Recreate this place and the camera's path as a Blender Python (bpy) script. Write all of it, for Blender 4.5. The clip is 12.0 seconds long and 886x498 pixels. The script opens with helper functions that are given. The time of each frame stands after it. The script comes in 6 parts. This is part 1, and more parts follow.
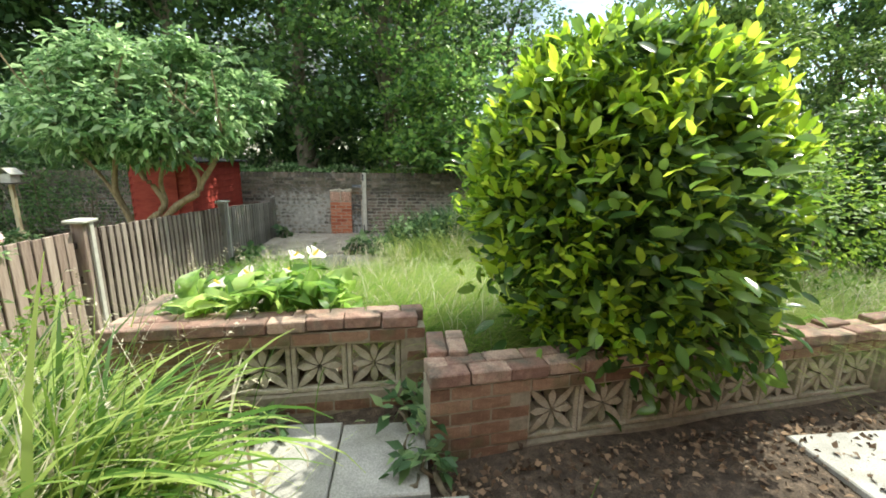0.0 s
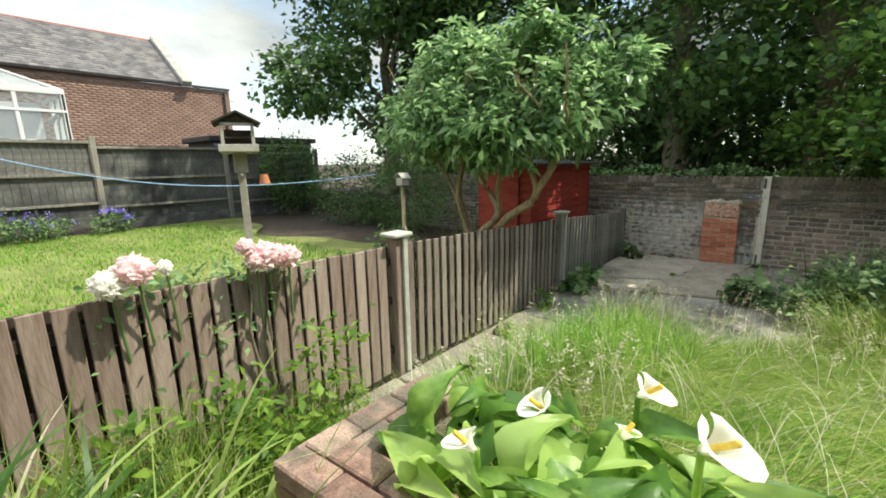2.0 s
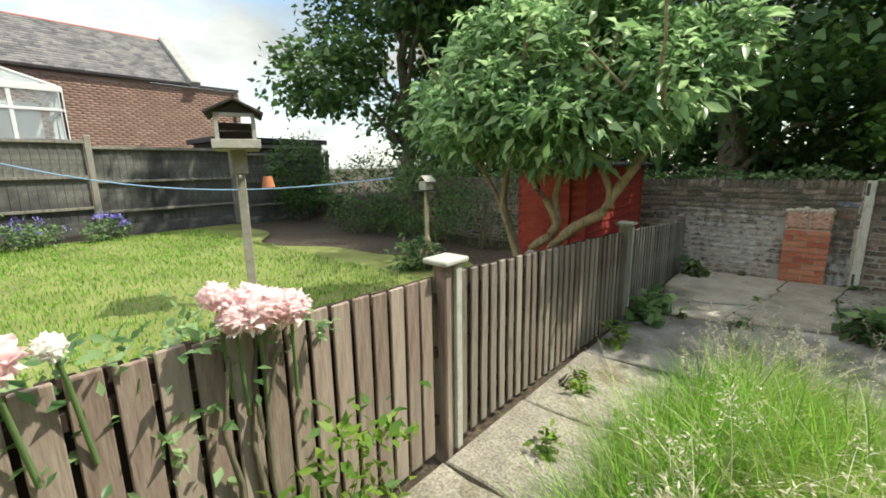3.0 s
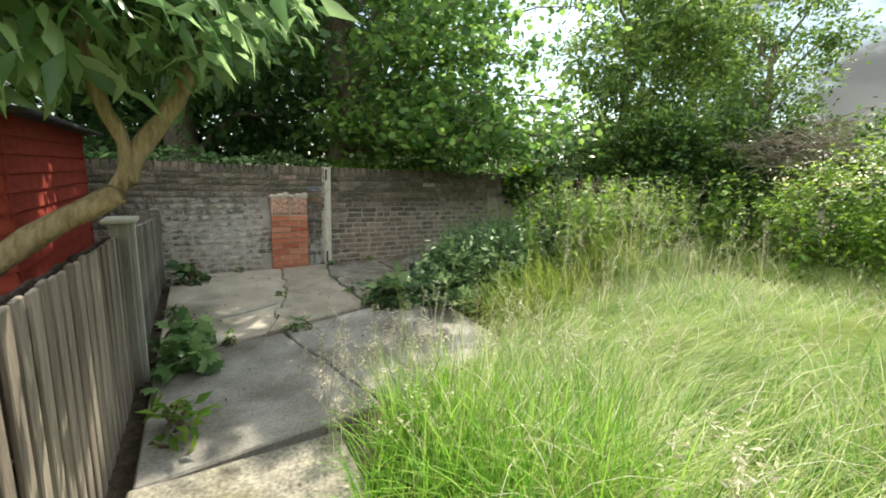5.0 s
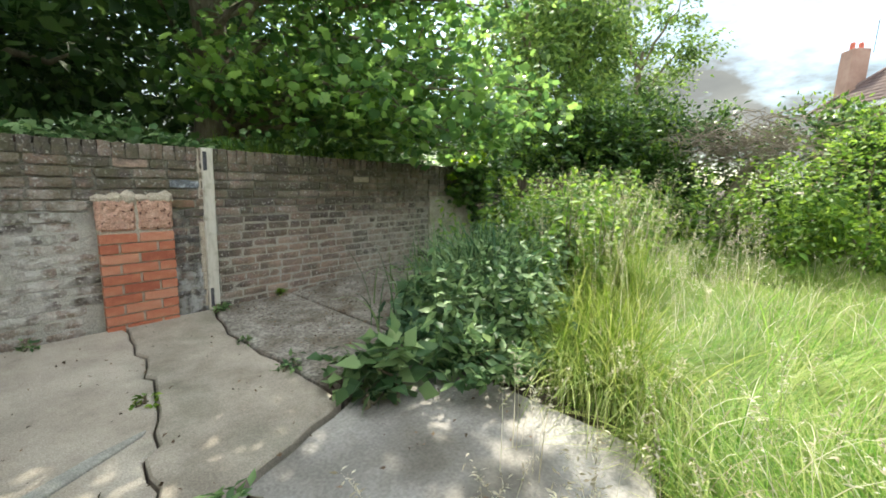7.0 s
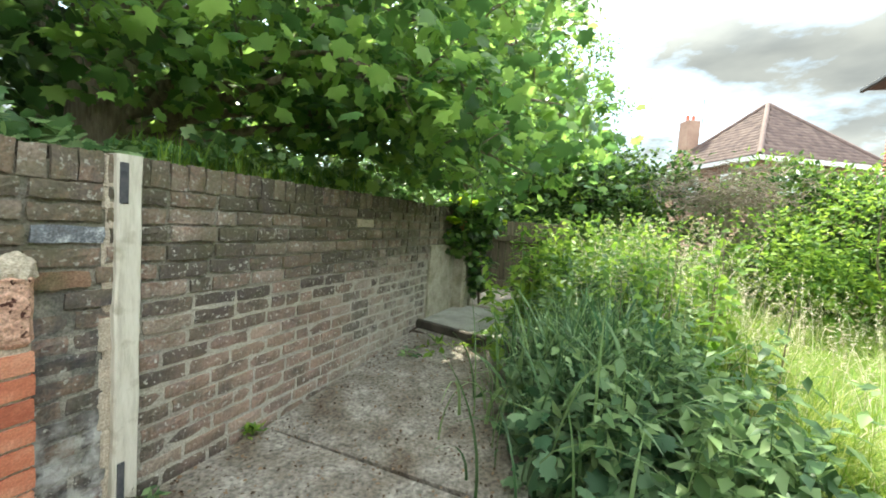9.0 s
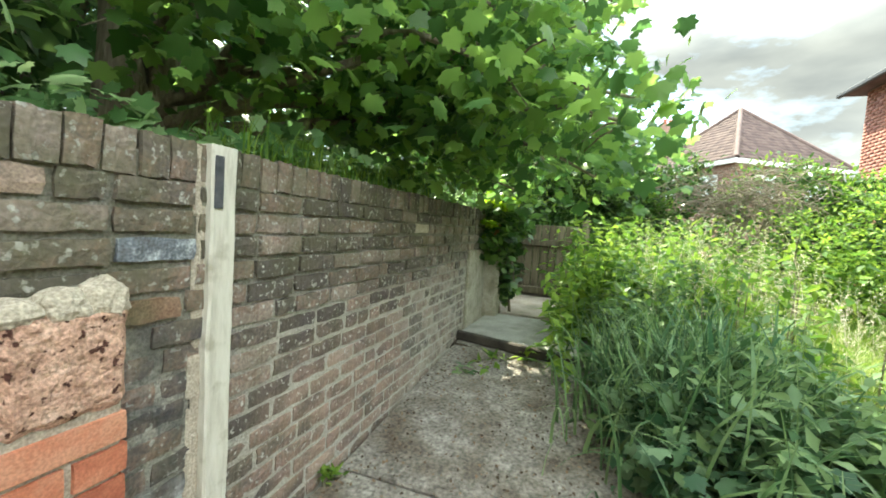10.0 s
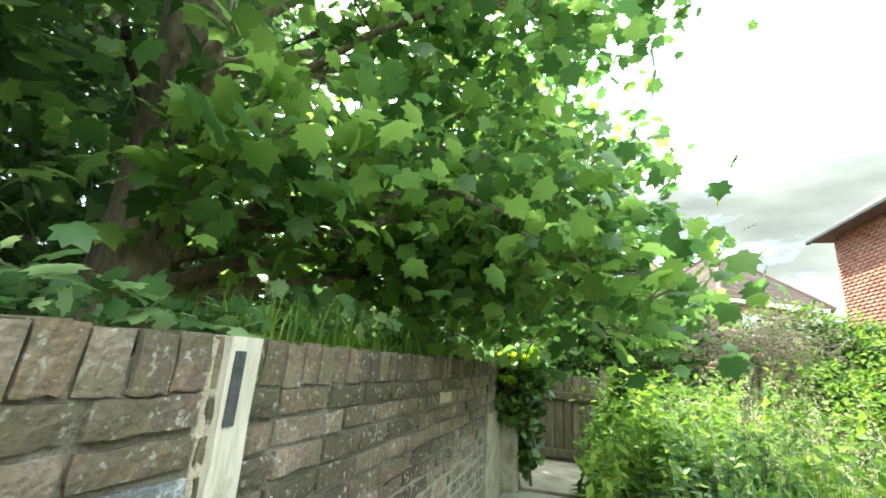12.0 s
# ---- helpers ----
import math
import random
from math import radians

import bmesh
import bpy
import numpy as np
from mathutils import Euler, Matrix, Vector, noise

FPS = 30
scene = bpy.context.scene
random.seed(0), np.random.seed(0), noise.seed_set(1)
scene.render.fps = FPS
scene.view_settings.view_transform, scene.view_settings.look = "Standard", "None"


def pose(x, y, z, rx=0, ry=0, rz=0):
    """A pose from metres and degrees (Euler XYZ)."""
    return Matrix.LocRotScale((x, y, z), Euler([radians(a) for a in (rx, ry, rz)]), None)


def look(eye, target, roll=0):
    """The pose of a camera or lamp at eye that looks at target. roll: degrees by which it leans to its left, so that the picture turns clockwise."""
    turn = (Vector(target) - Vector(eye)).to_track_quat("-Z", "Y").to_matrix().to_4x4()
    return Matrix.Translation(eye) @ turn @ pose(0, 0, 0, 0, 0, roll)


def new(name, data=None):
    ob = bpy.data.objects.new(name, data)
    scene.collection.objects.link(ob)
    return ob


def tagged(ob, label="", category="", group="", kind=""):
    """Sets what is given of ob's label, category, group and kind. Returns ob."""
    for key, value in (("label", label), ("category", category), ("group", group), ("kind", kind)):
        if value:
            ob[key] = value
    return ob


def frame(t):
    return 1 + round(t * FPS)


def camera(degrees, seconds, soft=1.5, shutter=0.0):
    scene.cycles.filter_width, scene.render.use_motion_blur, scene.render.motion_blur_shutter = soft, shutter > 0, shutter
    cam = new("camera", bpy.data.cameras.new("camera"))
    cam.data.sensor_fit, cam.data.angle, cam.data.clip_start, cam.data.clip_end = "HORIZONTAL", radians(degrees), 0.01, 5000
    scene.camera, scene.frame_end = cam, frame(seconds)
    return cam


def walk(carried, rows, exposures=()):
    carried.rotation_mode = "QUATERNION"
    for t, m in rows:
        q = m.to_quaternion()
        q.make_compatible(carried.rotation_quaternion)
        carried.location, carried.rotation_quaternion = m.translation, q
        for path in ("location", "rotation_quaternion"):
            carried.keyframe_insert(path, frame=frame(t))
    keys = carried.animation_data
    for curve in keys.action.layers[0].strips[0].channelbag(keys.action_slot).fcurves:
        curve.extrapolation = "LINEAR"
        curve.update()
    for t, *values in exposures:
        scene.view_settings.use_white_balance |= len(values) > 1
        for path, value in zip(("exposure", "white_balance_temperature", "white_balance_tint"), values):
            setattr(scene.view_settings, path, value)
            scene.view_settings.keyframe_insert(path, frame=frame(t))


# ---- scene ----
cam = camera(93.8, 12.0, soft=1.8)
PATH = [
    (0, (0.799, -9.557, 1.635), (0.995, -7.613, 1.21), 0.7),
    (0.5, (0.803, -9.179, 1.607), (0.152, -7.336, 1.18), -0.2),
    (1, (0.78, -8.718, 1.634), (-0.223, -7.041, 1.21), -0.8),
    (1.5, (0.63, -8.236, 1.638), (-0.481, -6.629, 1.21), -1.0),
    (2, (0.287, -7.804, 1.601), (-0.98, -6.312, 1.19), -1.0),
    (2.5, (-0.144, -7.528, 1.588), (-1.55, -6.162, 1.194), -1.0),
    (2.7, (-0.333, -7.438, 1.582), (-1.777, -6.11, 1.192), -1.0),
    (3.45, (-0.90, -7.02, 1.485), (-1.68, -5.19, 1.09), -0.5),
    (4.3, (-1.33, -6.481, 1.355), (-1.306, -4.519, 0.966), 0.0),
    (4.5, (-1.442, -6.279, 1.346), (-1.042, -4.358, 0.960), 0.4),
    (5, (-1.626, -5.846, 1.273), (-0.614, -4.158, 0.917), 2.0),
    (5.5, (-1.631, -5.332, 1.305), (-0.508, -3.716, 0.947), 2.3),
    (6, (-1.627, -4.813, 1.273), (-0.497, -3.203, 0.909), 2.3),
    (6.5, (-1.567, -4.242, 1.202), (-0.377, -2.674, 0.85), 2.3),
    (7, (-1.469, -3.721, 1.13), (0.057, -2.471, 0.799), 2.2),
    (7.2, (-1.409, -3.527, 1.111), (0.272, -2.494, 0.787), 2.2),
    (8.8, (-1.003, -1.905, 1.133), (0.823, -1.113, 0.941), 4.0),
    (9, (-1.015, -1.706, 1.144), (0.828, -0.94, 1.012), 3.9),
    (9.5, (-1.036, -1.297, 1.11), (0.837, -0.6, 1.045), 3.7),
    (10, (-0.975, -1.038, 1.125), (0.912, -0.385, 1.009), 3.7),
    (10.5, (-0.844, -0.889, 1.179), (1.046, -0.259, 1.009), 3.8),
    (11, (-0.784, -0.835, 1.232), (1.112, -0.211, 1.109), 3.7),
    (11.5, (-0.801, -0.78, 1.274), (1.064, -0.142, 1.616), 3.8),
    (12, (-0.8, -0.716, 1.29), (1.032, -0.103, 1.809), 4.1),
]
EXPOSURES = [(0.0, 1.65, 6800, 0), (0.5, 1.48, 6850, -1), (1.5, 1.2, 6900, 0), (2.7, 1.08, 6900, 0), (4.5, 1.42, 7150, 0), (5.2, 1.52, 7150, 0), (6.5, 1.85, 6900, 1), (7.2, 1.85, 6900, 1), (9.0, 2.4, 7000, -3), (11.0, 2.65, 7000, -8), (12.0, 2.75, 7000, -10)]
walk(cam, [(t, look(eye, target, roll)) for t, eye, target, roll in PATH], EXPOSURES)


# ---- world, sun ----
SUN_DIR = Vector((0.62, 0.50, 1.15)).normalized()
world = bpy.data.worlds.new("sky")
scene.world = world
world.use_nodes = True
wn, wl = world.node_tree.nodes, world.node_tree.links
wn.clear()
w_out = wn.new("ShaderNodeOutputWorld")
w_bg = wn.new("ShaderNodeBackground")
w_sky = wn.new("ShaderNodeTexSky")
w_sky.sky_type = "NISHITA"
w_sky.sun_disc = False
w_sky.sun_elevation = math.asin(SUN_DIR.z)
w_sky.sun_rotation = math.atan2(SUN_DIR.x, SUN_DIR.y)
w_co = wn.new("ShaderNodeTexCoord")
w_map = wn.new("ShaderNodeMapping")
w_map.inputs["Scale"].default_value = (1.0, 1.0, 2.6)
w_cl = wn.new("ShaderNodeTexNoise")
w_cl.inputs["Scale"].default_value = 2.1
w_cl.inputs["Detail"].default_value = 7
w_cl.inputs["Roughness"].default_value = 0.58
w_cr = wn.new("ShaderNodeValToRGB")
w_cr.color_ramp.elements[0].position, w_cr.color_ramp.elements[1].position = 0.36, 0.56
w_c2 = wn.new("ShaderNodeTexNoise")
w_c2.inputs["Scale"].default_value = 5.0
w_c2.inputs["Detail"].default_value = 5
w_cc = wn.new("ShaderNodeValToRGB")
w_cc.color_ramp.elements[0].position, w_cc.color_ramp.elements[1].position = 0.3, 0.7
w_cc.color_ramp.elements[0].color = (4.2, 4.4, 4.8, 1)
w_cc.color_ramp.elements[1].color = (7.2, 7.3, 7.5, 1)
w_mix = wn.new("ShaderNodeMix")
w_mix.data_type = "RGBA"
wl.new(w_co.outputs["Generated"], w_map.inputs["Vector"])
wl.new(w_map.outputs["Vector"], w_cl.inputs["Vector"])
wl.new(w_map.outputs["Vector"], w_c2.inputs["Vector"])
wl.new(w_cl.outputs["Fac"], w_cr.inputs["Fac"])
wl.new(w_c2.outputs["Fac"], w_cc.inputs["Fac"])
wl.new(w_cr.outputs["Color"], w_mix.inputs["Factor"])
wl.new(w_sky.outputs["Color"], w_mix.inputs["A"])
w_dot = wn.new("ShaderNodeVectorMath")
w_dot.operation = "DOT_PRODUCT"
w_dot.inputs[1].default_value = SUN_DIR
wl.new(w_co.outputs["Generated"], w_dot.inputs[0])
w_mr = wn.new("ShaderNodeMapRange")
w_mr.inputs["From Min"].default_value, w_mr.inputs["From Max"].default_value = -0.2, 0.5
w_mr.inputs["To Min"].default_value, w_mr.inputs["To Max"].default_value = 1.0, 0.31
wl.new(w_dot.outputs["Value"], w_mr.inputs["Value"])
w_m2 = wn.new("ShaderNodeMapRange")
w_m2.inputs["From Min"].default_value, w_m2.inputs["From Max"].default_value = 0.05, -0.6
w_m2.inputs["To Min"].default_value, w_m2.inputs["To Max"].default_value = 0.0, 1.6
wl.new(w_dot.outputs["Value"], w_m2.inputs["Value"])
w_ad = wn.new("ShaderNodeMath")
w_ad.operation = "ADD"
wl.new(w_mr.outputs["Result"], w_ad.inputs[0])
wl.new(w_m2.outputs["Result"], w_ad.inputs[1])
w_vs = wn.new("ShaderNodeVectorMath")
w_vs.operation = "SCALE"
wl.new(w_cc.outputs["Color"], w_vs.inputs[0])
w_sp = wn.new("ShaderNodeSeparateXYZ")
wl.new(w_co.outputs["Generated"], w_sp.inputs[0])
w_ze = wn.new("ShaderNodeMapRange")
w_ze.inputs["From Min"].default_value, w_ze.inputs["From Max"].default_value = 0.34, 0.95
w_ze.inputs["To Min"].default_value, w_ze.inputs["To Max"].default_value = 0.46, 3.8
wl.new(w_sp.outputs["Z"], w_ze.inputs["Value"])
w_mu = wn.new("ShaderNodeMath")
w_mu.operation = "MULTIPLY"
wl.new(w_ad.outputs[0], w_mu.inputs[0])
wl.new(w_ze.outputs["Result"], w_mu.inputs[1])
wl.new(w_mu.outputs[0], w_vs.inputs["Scale"])
wl.new(w_vs.outputs["Vector"], w_mix.inputs["B"])
wl.new(w_mix.outputs["Result"], w_bg.inputs["Color"])
w_bg.inputs["Strength"].default_value = 0.15
wl.new(w_bg.outputs["Background"], w_out.inputs["Surface"])

sun = new("sun", bpy.data.lights.new("sun", "SUN"))
sun.data.energy, sun.data.angle, sun.data.color = 2.8, radians(0.6), (1.0, 0.94, 0.84)
sun.matrix_basis = look(SUN_DIR * 50, (0, 0, 0))

rng = np.random.default_rng(7)
rnd = random.Random(11)


# ---- materials ----
def material(name, ramp, scale=8.0, detail=6.0, rough=0.8, bump=0.3, bump_scale=None, stretch=(1, 1, 1), vary=0.0, source="",
             translucent=0.0, metallic=0.0, spec=0.4, second=None, grain=0.0, grain_scale=140.0, depth=0.01):
    """A noise-driven surface. ramp: colours from dark to light; vary: random value shift by island or object; second: (colour, scale, low, high) of stains."""
    m = bpy.data.materials.new(name)
    m.use_nodes = True
    n, l = m.node_tree.nodes, m.node_tree.links
    b = n["Principled BSDF"]
    co = n.new("ShaderNodeTexCoord")
    mp = n.new("ShaderNodeMapping")
    mp.inputs["Scale"].default_value = stretch
    l.new(co.outputs["Object"], mp.inputs["Vector"])
    no = n.new("ShaderNodeTexNoise")
    no.inputs["Scale"].default_value, no.inputs["Detail"].default_value, no.inputs["Roughness"].default_value = scale, detail, 0.65
    l.new(mp.outputs["Vector"], no.inputs["Vector"])
    cr = n.new("ShaderNodeValToRGB")
    cr.color_ramp.elements[0].position, cr.color_ramp.elements[1].position = 0.3, 0.72
    cr.color_ramp.elements[0].color, cr.color_ramp.elements[1].color = (*ramp[0], 1), (*ramp[-1], 1)
    for k, c in enumerate(ramp[1:-1]):
        cr.color_ramp.elements.new(0.3 + 0.42 * (k + 1) / (len(ramp) - 1)).color = (*c, 1)
    fac = no.outputs["Fac"]
    if source:
        if source == "island":
            ra = n.new("ShaderNodeNewGeometry").outputs["Random Per Island"]
        else:
            ra = n.new("ShaderNodeObjectInfo").outputs["Random"]
        ma = n.new("ShaderNodeMath")
        ma.operation = "MULTIPLY_ADD"
        ma.inputs[1].default_value, ma.inputs[2].default_value = vary, -vary / 2
        l.new(ra, ma.inputs[0])
        ad = n.new("ShaderNodeMath")
        ad.operation = "ADD"
        l.new(fac, ad.inputs[0])
        l.new(ma.outputs[0], ad.inputs[1])
        fac = ad.outputs[0]
    l.new(fac, cr.inputs["Fac"])
    colour = cr.outputs["Color"]
    if second:
        s2 = n.new("ShaderNodeTexNoise")
        s2.inputs["Scale"].default_value, s2.inputs["Detail"].default_value = second[1], 5
        geo = n.new("ShaderNodeNewGeometry")
        l.new(geo.outputs["Position"], s2.inputs["Vector"])
        mr = n.new("ShaderNodeMapRange")
        mr.inputs["From Min"].default_value, mr.inputs["From Max"].default_value = second[2], second[3]
        l.new(s2.outputs["Fac"], mr.inputs["Value"])
        mx = n.new("ShaderNodeMix")
        mx.data_type = "RGBA"
        mx.inputs["B"].default_value = (*second[0], 1)
        l.new(mr.outputs["Result"], mx.inputs["Factor"])
        l.new(colour, mx.inputs["A"])
        colour = mx.outputs["Result"]
    if grain:
        g = n.new("ShaderNodeTexNoise")
        g.inputs["Scale"].default_value, g.inputs["Detail"].default_value = grain_scale, 4
        l.new(co.outputs["Object"], g.inputs["Vector"])
        gm = n.new("ShaderNodeMapRange")
        gm.inputs["From Min"].default_value, gm.inputs["From Max"].default_value = 0.32, 0.68
        gm.inputs["To Min"].default_value, gm.inputs["To Max"].default_value = 1 - grain, 1 + grain
        l.new(g.outputs["Fac"], gm.inputs["Value"])
        gs = n.new("ShaderNodeVectorMath")
        gs.operation = "SCALE"
        l.new(colour, gs.inputs[0])
        l.new(gm.outputs["Result"], gs.inputs["Scale"])
        colour = gs.outputs["Vector"]
    l.new(colour, b.inputs["Base Color"])
    b.inputs["Roughness"].default_value, b.inputs["Metallic"].default_value = rough, metallic
    b.inputs["Specular IOR Level"].default_value = spec
    if bump:
        bn = n.new("ShaderNodeTexNoise")
        bn.inputs["Scale"].default_value, bn.inputs["Detail"].default_value = bump_scale or scale * 3, 8
        l.new(mp.outputs["Vector"], bn.inputs["Vector"])
        bu = n.new("ShaderNodeBump")
        bu.inputs["Strength"].default_value, bu.inputs["Distance"].default_value = bump, depth
        l.new(bn.outputs["Fac"], bu.inputs["Height"])
        l.new(bu.outputs["Normal"], b.inputs["Normal"])
    if translucent:
        tr = n.new("ShaderNodeBsdfTranslucent")
        hs = n.new("ShaderNodeHueSaturation")
        hs.inputs["Hue"].default_value, hs.inputs["Saturation"].default_value, hs.inputs["Value"].default_value = 0.485, 1.0, 1.9
        l.new(colour, hs.inputs["Color"])
        l.new(hs.outputs["Color"], tr.inputs["Color"])
        ms = n.new("ShaderNodeMixShader")
        ms.inputs[0].default_value = translucent
        l.new(b.outputs[0], ms.inputs[1])
        l.new(tr.outputs[0], ms.inputs[2])
        l.new(ms.outputs[0], n["Material Output"].inputs["Surface"])
    return m


def region(n, l, lo, hi, soft, wobble):
    """A 0..1 mask of a world box with a ragged edge."""
    geo = n.new("ShaderNodeNewGeometry")
    no = n.new("ShaderNodeTexNoise")
    no.inputs["Scale"].default_value, no.inputs["Detail"].default_value = 7.0, 6
    l.new(geo.outputs["Position"], no.inputs["Vector"])
    vm = n.new("ShaderNodeVectorMath")
    vm.operation = "MULTIPLY_ADD"
    vm.inputs[1].default_value = (wobble, wobble, wobble)
    l.new(no.outputs["Color"], vm.inputs[0])
    l.new(geo.outputs["Position"], vm.inputs[2])
    sp = n.new("ShaderNodeSeparateXYZ")
    l.new(vm.outputs[0], sp.inputs[0])
    out = None
    for axis in ("X", "Z"):
        k = 0 if axis == "X" else 1
        for edge, sign in ((lo[k] + wobble / 2, 1), (hi[k] + wobble / 2, -1)):
            mr = n.new("ShaderNodeMapRange")
            mr.inputs["From Min"].default_value, mr.inputs["From Max"].default_value = edge - sign * soft, edge + sign * soft
            l.new(sp.outputs[axis], mr.inputs["Value"])
            if out is None:
                out = mr.outputs["Result"]
            else:
                mu = n.new("ShaderNodeMath")
                mu.operation = "MULTIPLY"
                l.new(out, mu.inputs[0])
                l.new(mr.outputs["Result"], mu.inputs[1])
                out = mu.outputs[0]
    return out


def overlay(n, l, colour, mask, tint, amount, grain=0.0, gscale=30.0):
    fac = mask
    if grain:
        geo = n.new("ShaderNodeNewGeometry")
        no = n.new("ShaderNodeTexNoise")
        no.inputs["Scale"].default_value, no.inputs["Detail"].default_value = gscale, 6
        l.new(geo.outputs["Position"], no.inputs["Vector"])
        mr = n.new("ShaderNodeMapRange")
        mr.inputs["From Min"].default_value, mr.inputs["From Max"].default_value = 0.5 - grain / 2, 0.5 + grain / 2
        l.new(no.outputs["Fac"], mr.inputs["Value"])
        mu = n.new("ShaderNodeMath")
        mu.operation = "MULTIPLY"
        l.new(mask, mu.inputs[0])
        l.new(mr.outputs["Result"], mu.inputs[1])
        fac = mu.outputs[0]
    am = n.new("ShaderNodeMath")
    am.operation = "MULTIPLY"
    am.inputs[1].default_value = amount
    l.new(fac, am.inputs[0])
    mx = n.new("ShaderNodeMix")
    mx.data_type = "RGBA"
    mx.inputs["B"].default_value = (*tint, 1)
    l.new(am.outputs[0], mx.inputs["Factor"])
    l.new(colour, mx.inputs["A"])
    return mx.outputs["Result"]


def old_brick(name, source, mortar=False):
    """Sooty stock brick of the garden wall, with its limewash, tar and sand-worn patches; upper mortar has joint shadow
    painted in.
    """
    if mortar:
        m = material(name, [(0.24, 0.225, 0.20), (0.42, 0.395, 0.35), (0.60, 0.565, 0.51)], 9, rough=0.95, bump=0.9, bump_scale=70, grain=0.4)
    else:
        m = material(name, [(0.10, 0.082, 0.078), (0.165, 0.13, 0.117), (0.215, 0.168, 0.147), (0.29, 0.19, 0.152), (0.35, 0.28, 0.24)], 20, 7, rough=0.96, bump=0.9, bump_scale=55, vary=0.7, source=source,
                     second=((0.58, 0.56, 0.52), 52.0, 0.59, 0.65), grain=0.3, grain_scale=90, depth=0.01)
    n, l = m.node_tree.nodes, m.node_tree.links
    b = n["Principled BSDF"]
    colour = b.inputs["Base Color"].links[0].from_socket
    white, tar = (0.64, 0.62, 0.59), (0.035, 0.042, 0.055)
    every = region(n, l, (-9.0, -1.0), (5.0, 2.0), 0.1, 0.1)
    colour = overlay(n, l, colour, every, (0.075, 0.064, 0.057), 0.4, 0.4, 4.3)
    if mortar:
        colour = overlay(n, l, colour, region(n, l, (-2.3, -0.3), (-0.75, 0.95), 0.12, 0.3), white, 0.95, 0.9, 9)
        colour = overlay(n, l, colour, region(n, l, (0.1, -0.3), (3.6, 0.75), 0.14, 0.3), (0.60, 0.55, 0.48), 0.85, 0.8, 9)
    else:
        colour = overlay(n, l, colour, region(n, l, (-1.62, 0.12), (-1.05, 0.55), 0.10, 0.34), white, 0.95, 0.5, 11)
        colour = overlay(n, l, colour, region(n, l, (-2.3, -0.1), (-0.8, 0.92), 0.12, 0.3), white, 0.8, 0.24, 13)
        colour = overlay(n, l, colour, region(n, l, (0.25, -0.1), (1.25, 0.56), 0.14, 0.34), (0.50, 0.34, 0.27), 0.6, 0.3, 6)
        colour = overlay(n, l, colour, region(n, l, (1.5, -0.3), (3.6, 1.0), 0.3, 0.3), (0.50, 0.46, 0.40), 0.6, 0.25, 12)
    colour = overlay(n, l, colour, region(n, l, (-0.34, -0.3), (-0.03, 0.82), 0.04, 0.08), tar, 0.8, 0.3, 12)
    colour = overlay(n, l, colour, region(n, l, (-0.34, -0.3), (-0.03, 0.35), 0.05, 0.08), (0.5, 0.5, 0.5), 0.8, 0.16, 14)
    # upper courses: darker bricks; on mortar, the shadow in the joints is painted
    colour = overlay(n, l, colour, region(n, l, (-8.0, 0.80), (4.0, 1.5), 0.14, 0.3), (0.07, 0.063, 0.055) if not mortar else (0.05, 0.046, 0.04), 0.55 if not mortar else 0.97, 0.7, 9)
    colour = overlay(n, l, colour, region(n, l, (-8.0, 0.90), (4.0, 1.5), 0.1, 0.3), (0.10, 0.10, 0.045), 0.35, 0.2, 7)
    colour = overlay(n, l, colour, every, (0.11, 0.11, 0.05), 0.25, 0.25, 9)
    l.new(colour, b.inputs["Base Color"])
    return m


M = {}
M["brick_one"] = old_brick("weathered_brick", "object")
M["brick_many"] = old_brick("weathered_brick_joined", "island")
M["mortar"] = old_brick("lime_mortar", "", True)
M["red_brick"] = material("orange_red_brick", [(0.34, 0.10, 0.06), (0.48, 0.17, 0.10), (0.55, 0.26, 0.17)], 12, rough=0.85, bump=0.4, vary=0.4, source="object", grain=0.2, grain_scale=150)
M["pale_mortar"] = material("pale_mortar", [(0.36, 0.31, 0.25), (0.52, 0.46, 0.38)], 30, rough=0.95, bump=0.5, grain=0.3, grain_scale=150)
M["pitted_block"] = material("pitted_pink_block", [(0.42, 0.24, 0.18), (0.55, 0.34, 0.26), (0.66, 0.45, 0.36)], 18, rough=0.95, bump=1.0, depth=0.02, second=((0.075, 0.03, 0.022), 42, 0.60, 0.64), grain=0.35)
M["low_brick"] = material("brown_garden_brick", [(0.11, 0.062, 0.042), (0.19, 0.11, 0.073), (0.27, 0.175, 0.12)], 14, rough=0.9, bump=0.5, vary=0.35, source="object", second=((0.09, 0.1, 0.05), 5, 0.55, 0.75), grain=0.3, grain_scale=150)
M["low_brick_top"] = material("faded_coping_brick", [(0.17, 0.10, 0.08), (0.27, 0.17, 0.135), (0.37, 0.27, 0.215)], 14, rough=0.9, bump=0.7, vary=0.5, source="object", second=((0.12, 0.10, 0.08), 7, 0.45, 0.66), grain=0.3, grain_scale=150)
M["low_mortar"] = material("garden_wall_mortar", [(0.18, 0.16, 0.12), (0.32, 0.28, 0.22)], 22, rough=0.95, bump=0.5)
M["screen"] = material("screen_block_concrete", [(0.26, 0.24, 0.18), (0.38, 0.35, 0.28), (0.46, 0.43, 0.36)], 10, rough=0.92, bump=0.5, second=((0.16, 0.16, 0.09), 6, 0.52, 0.75), grain=0.3, grain_scale=150)
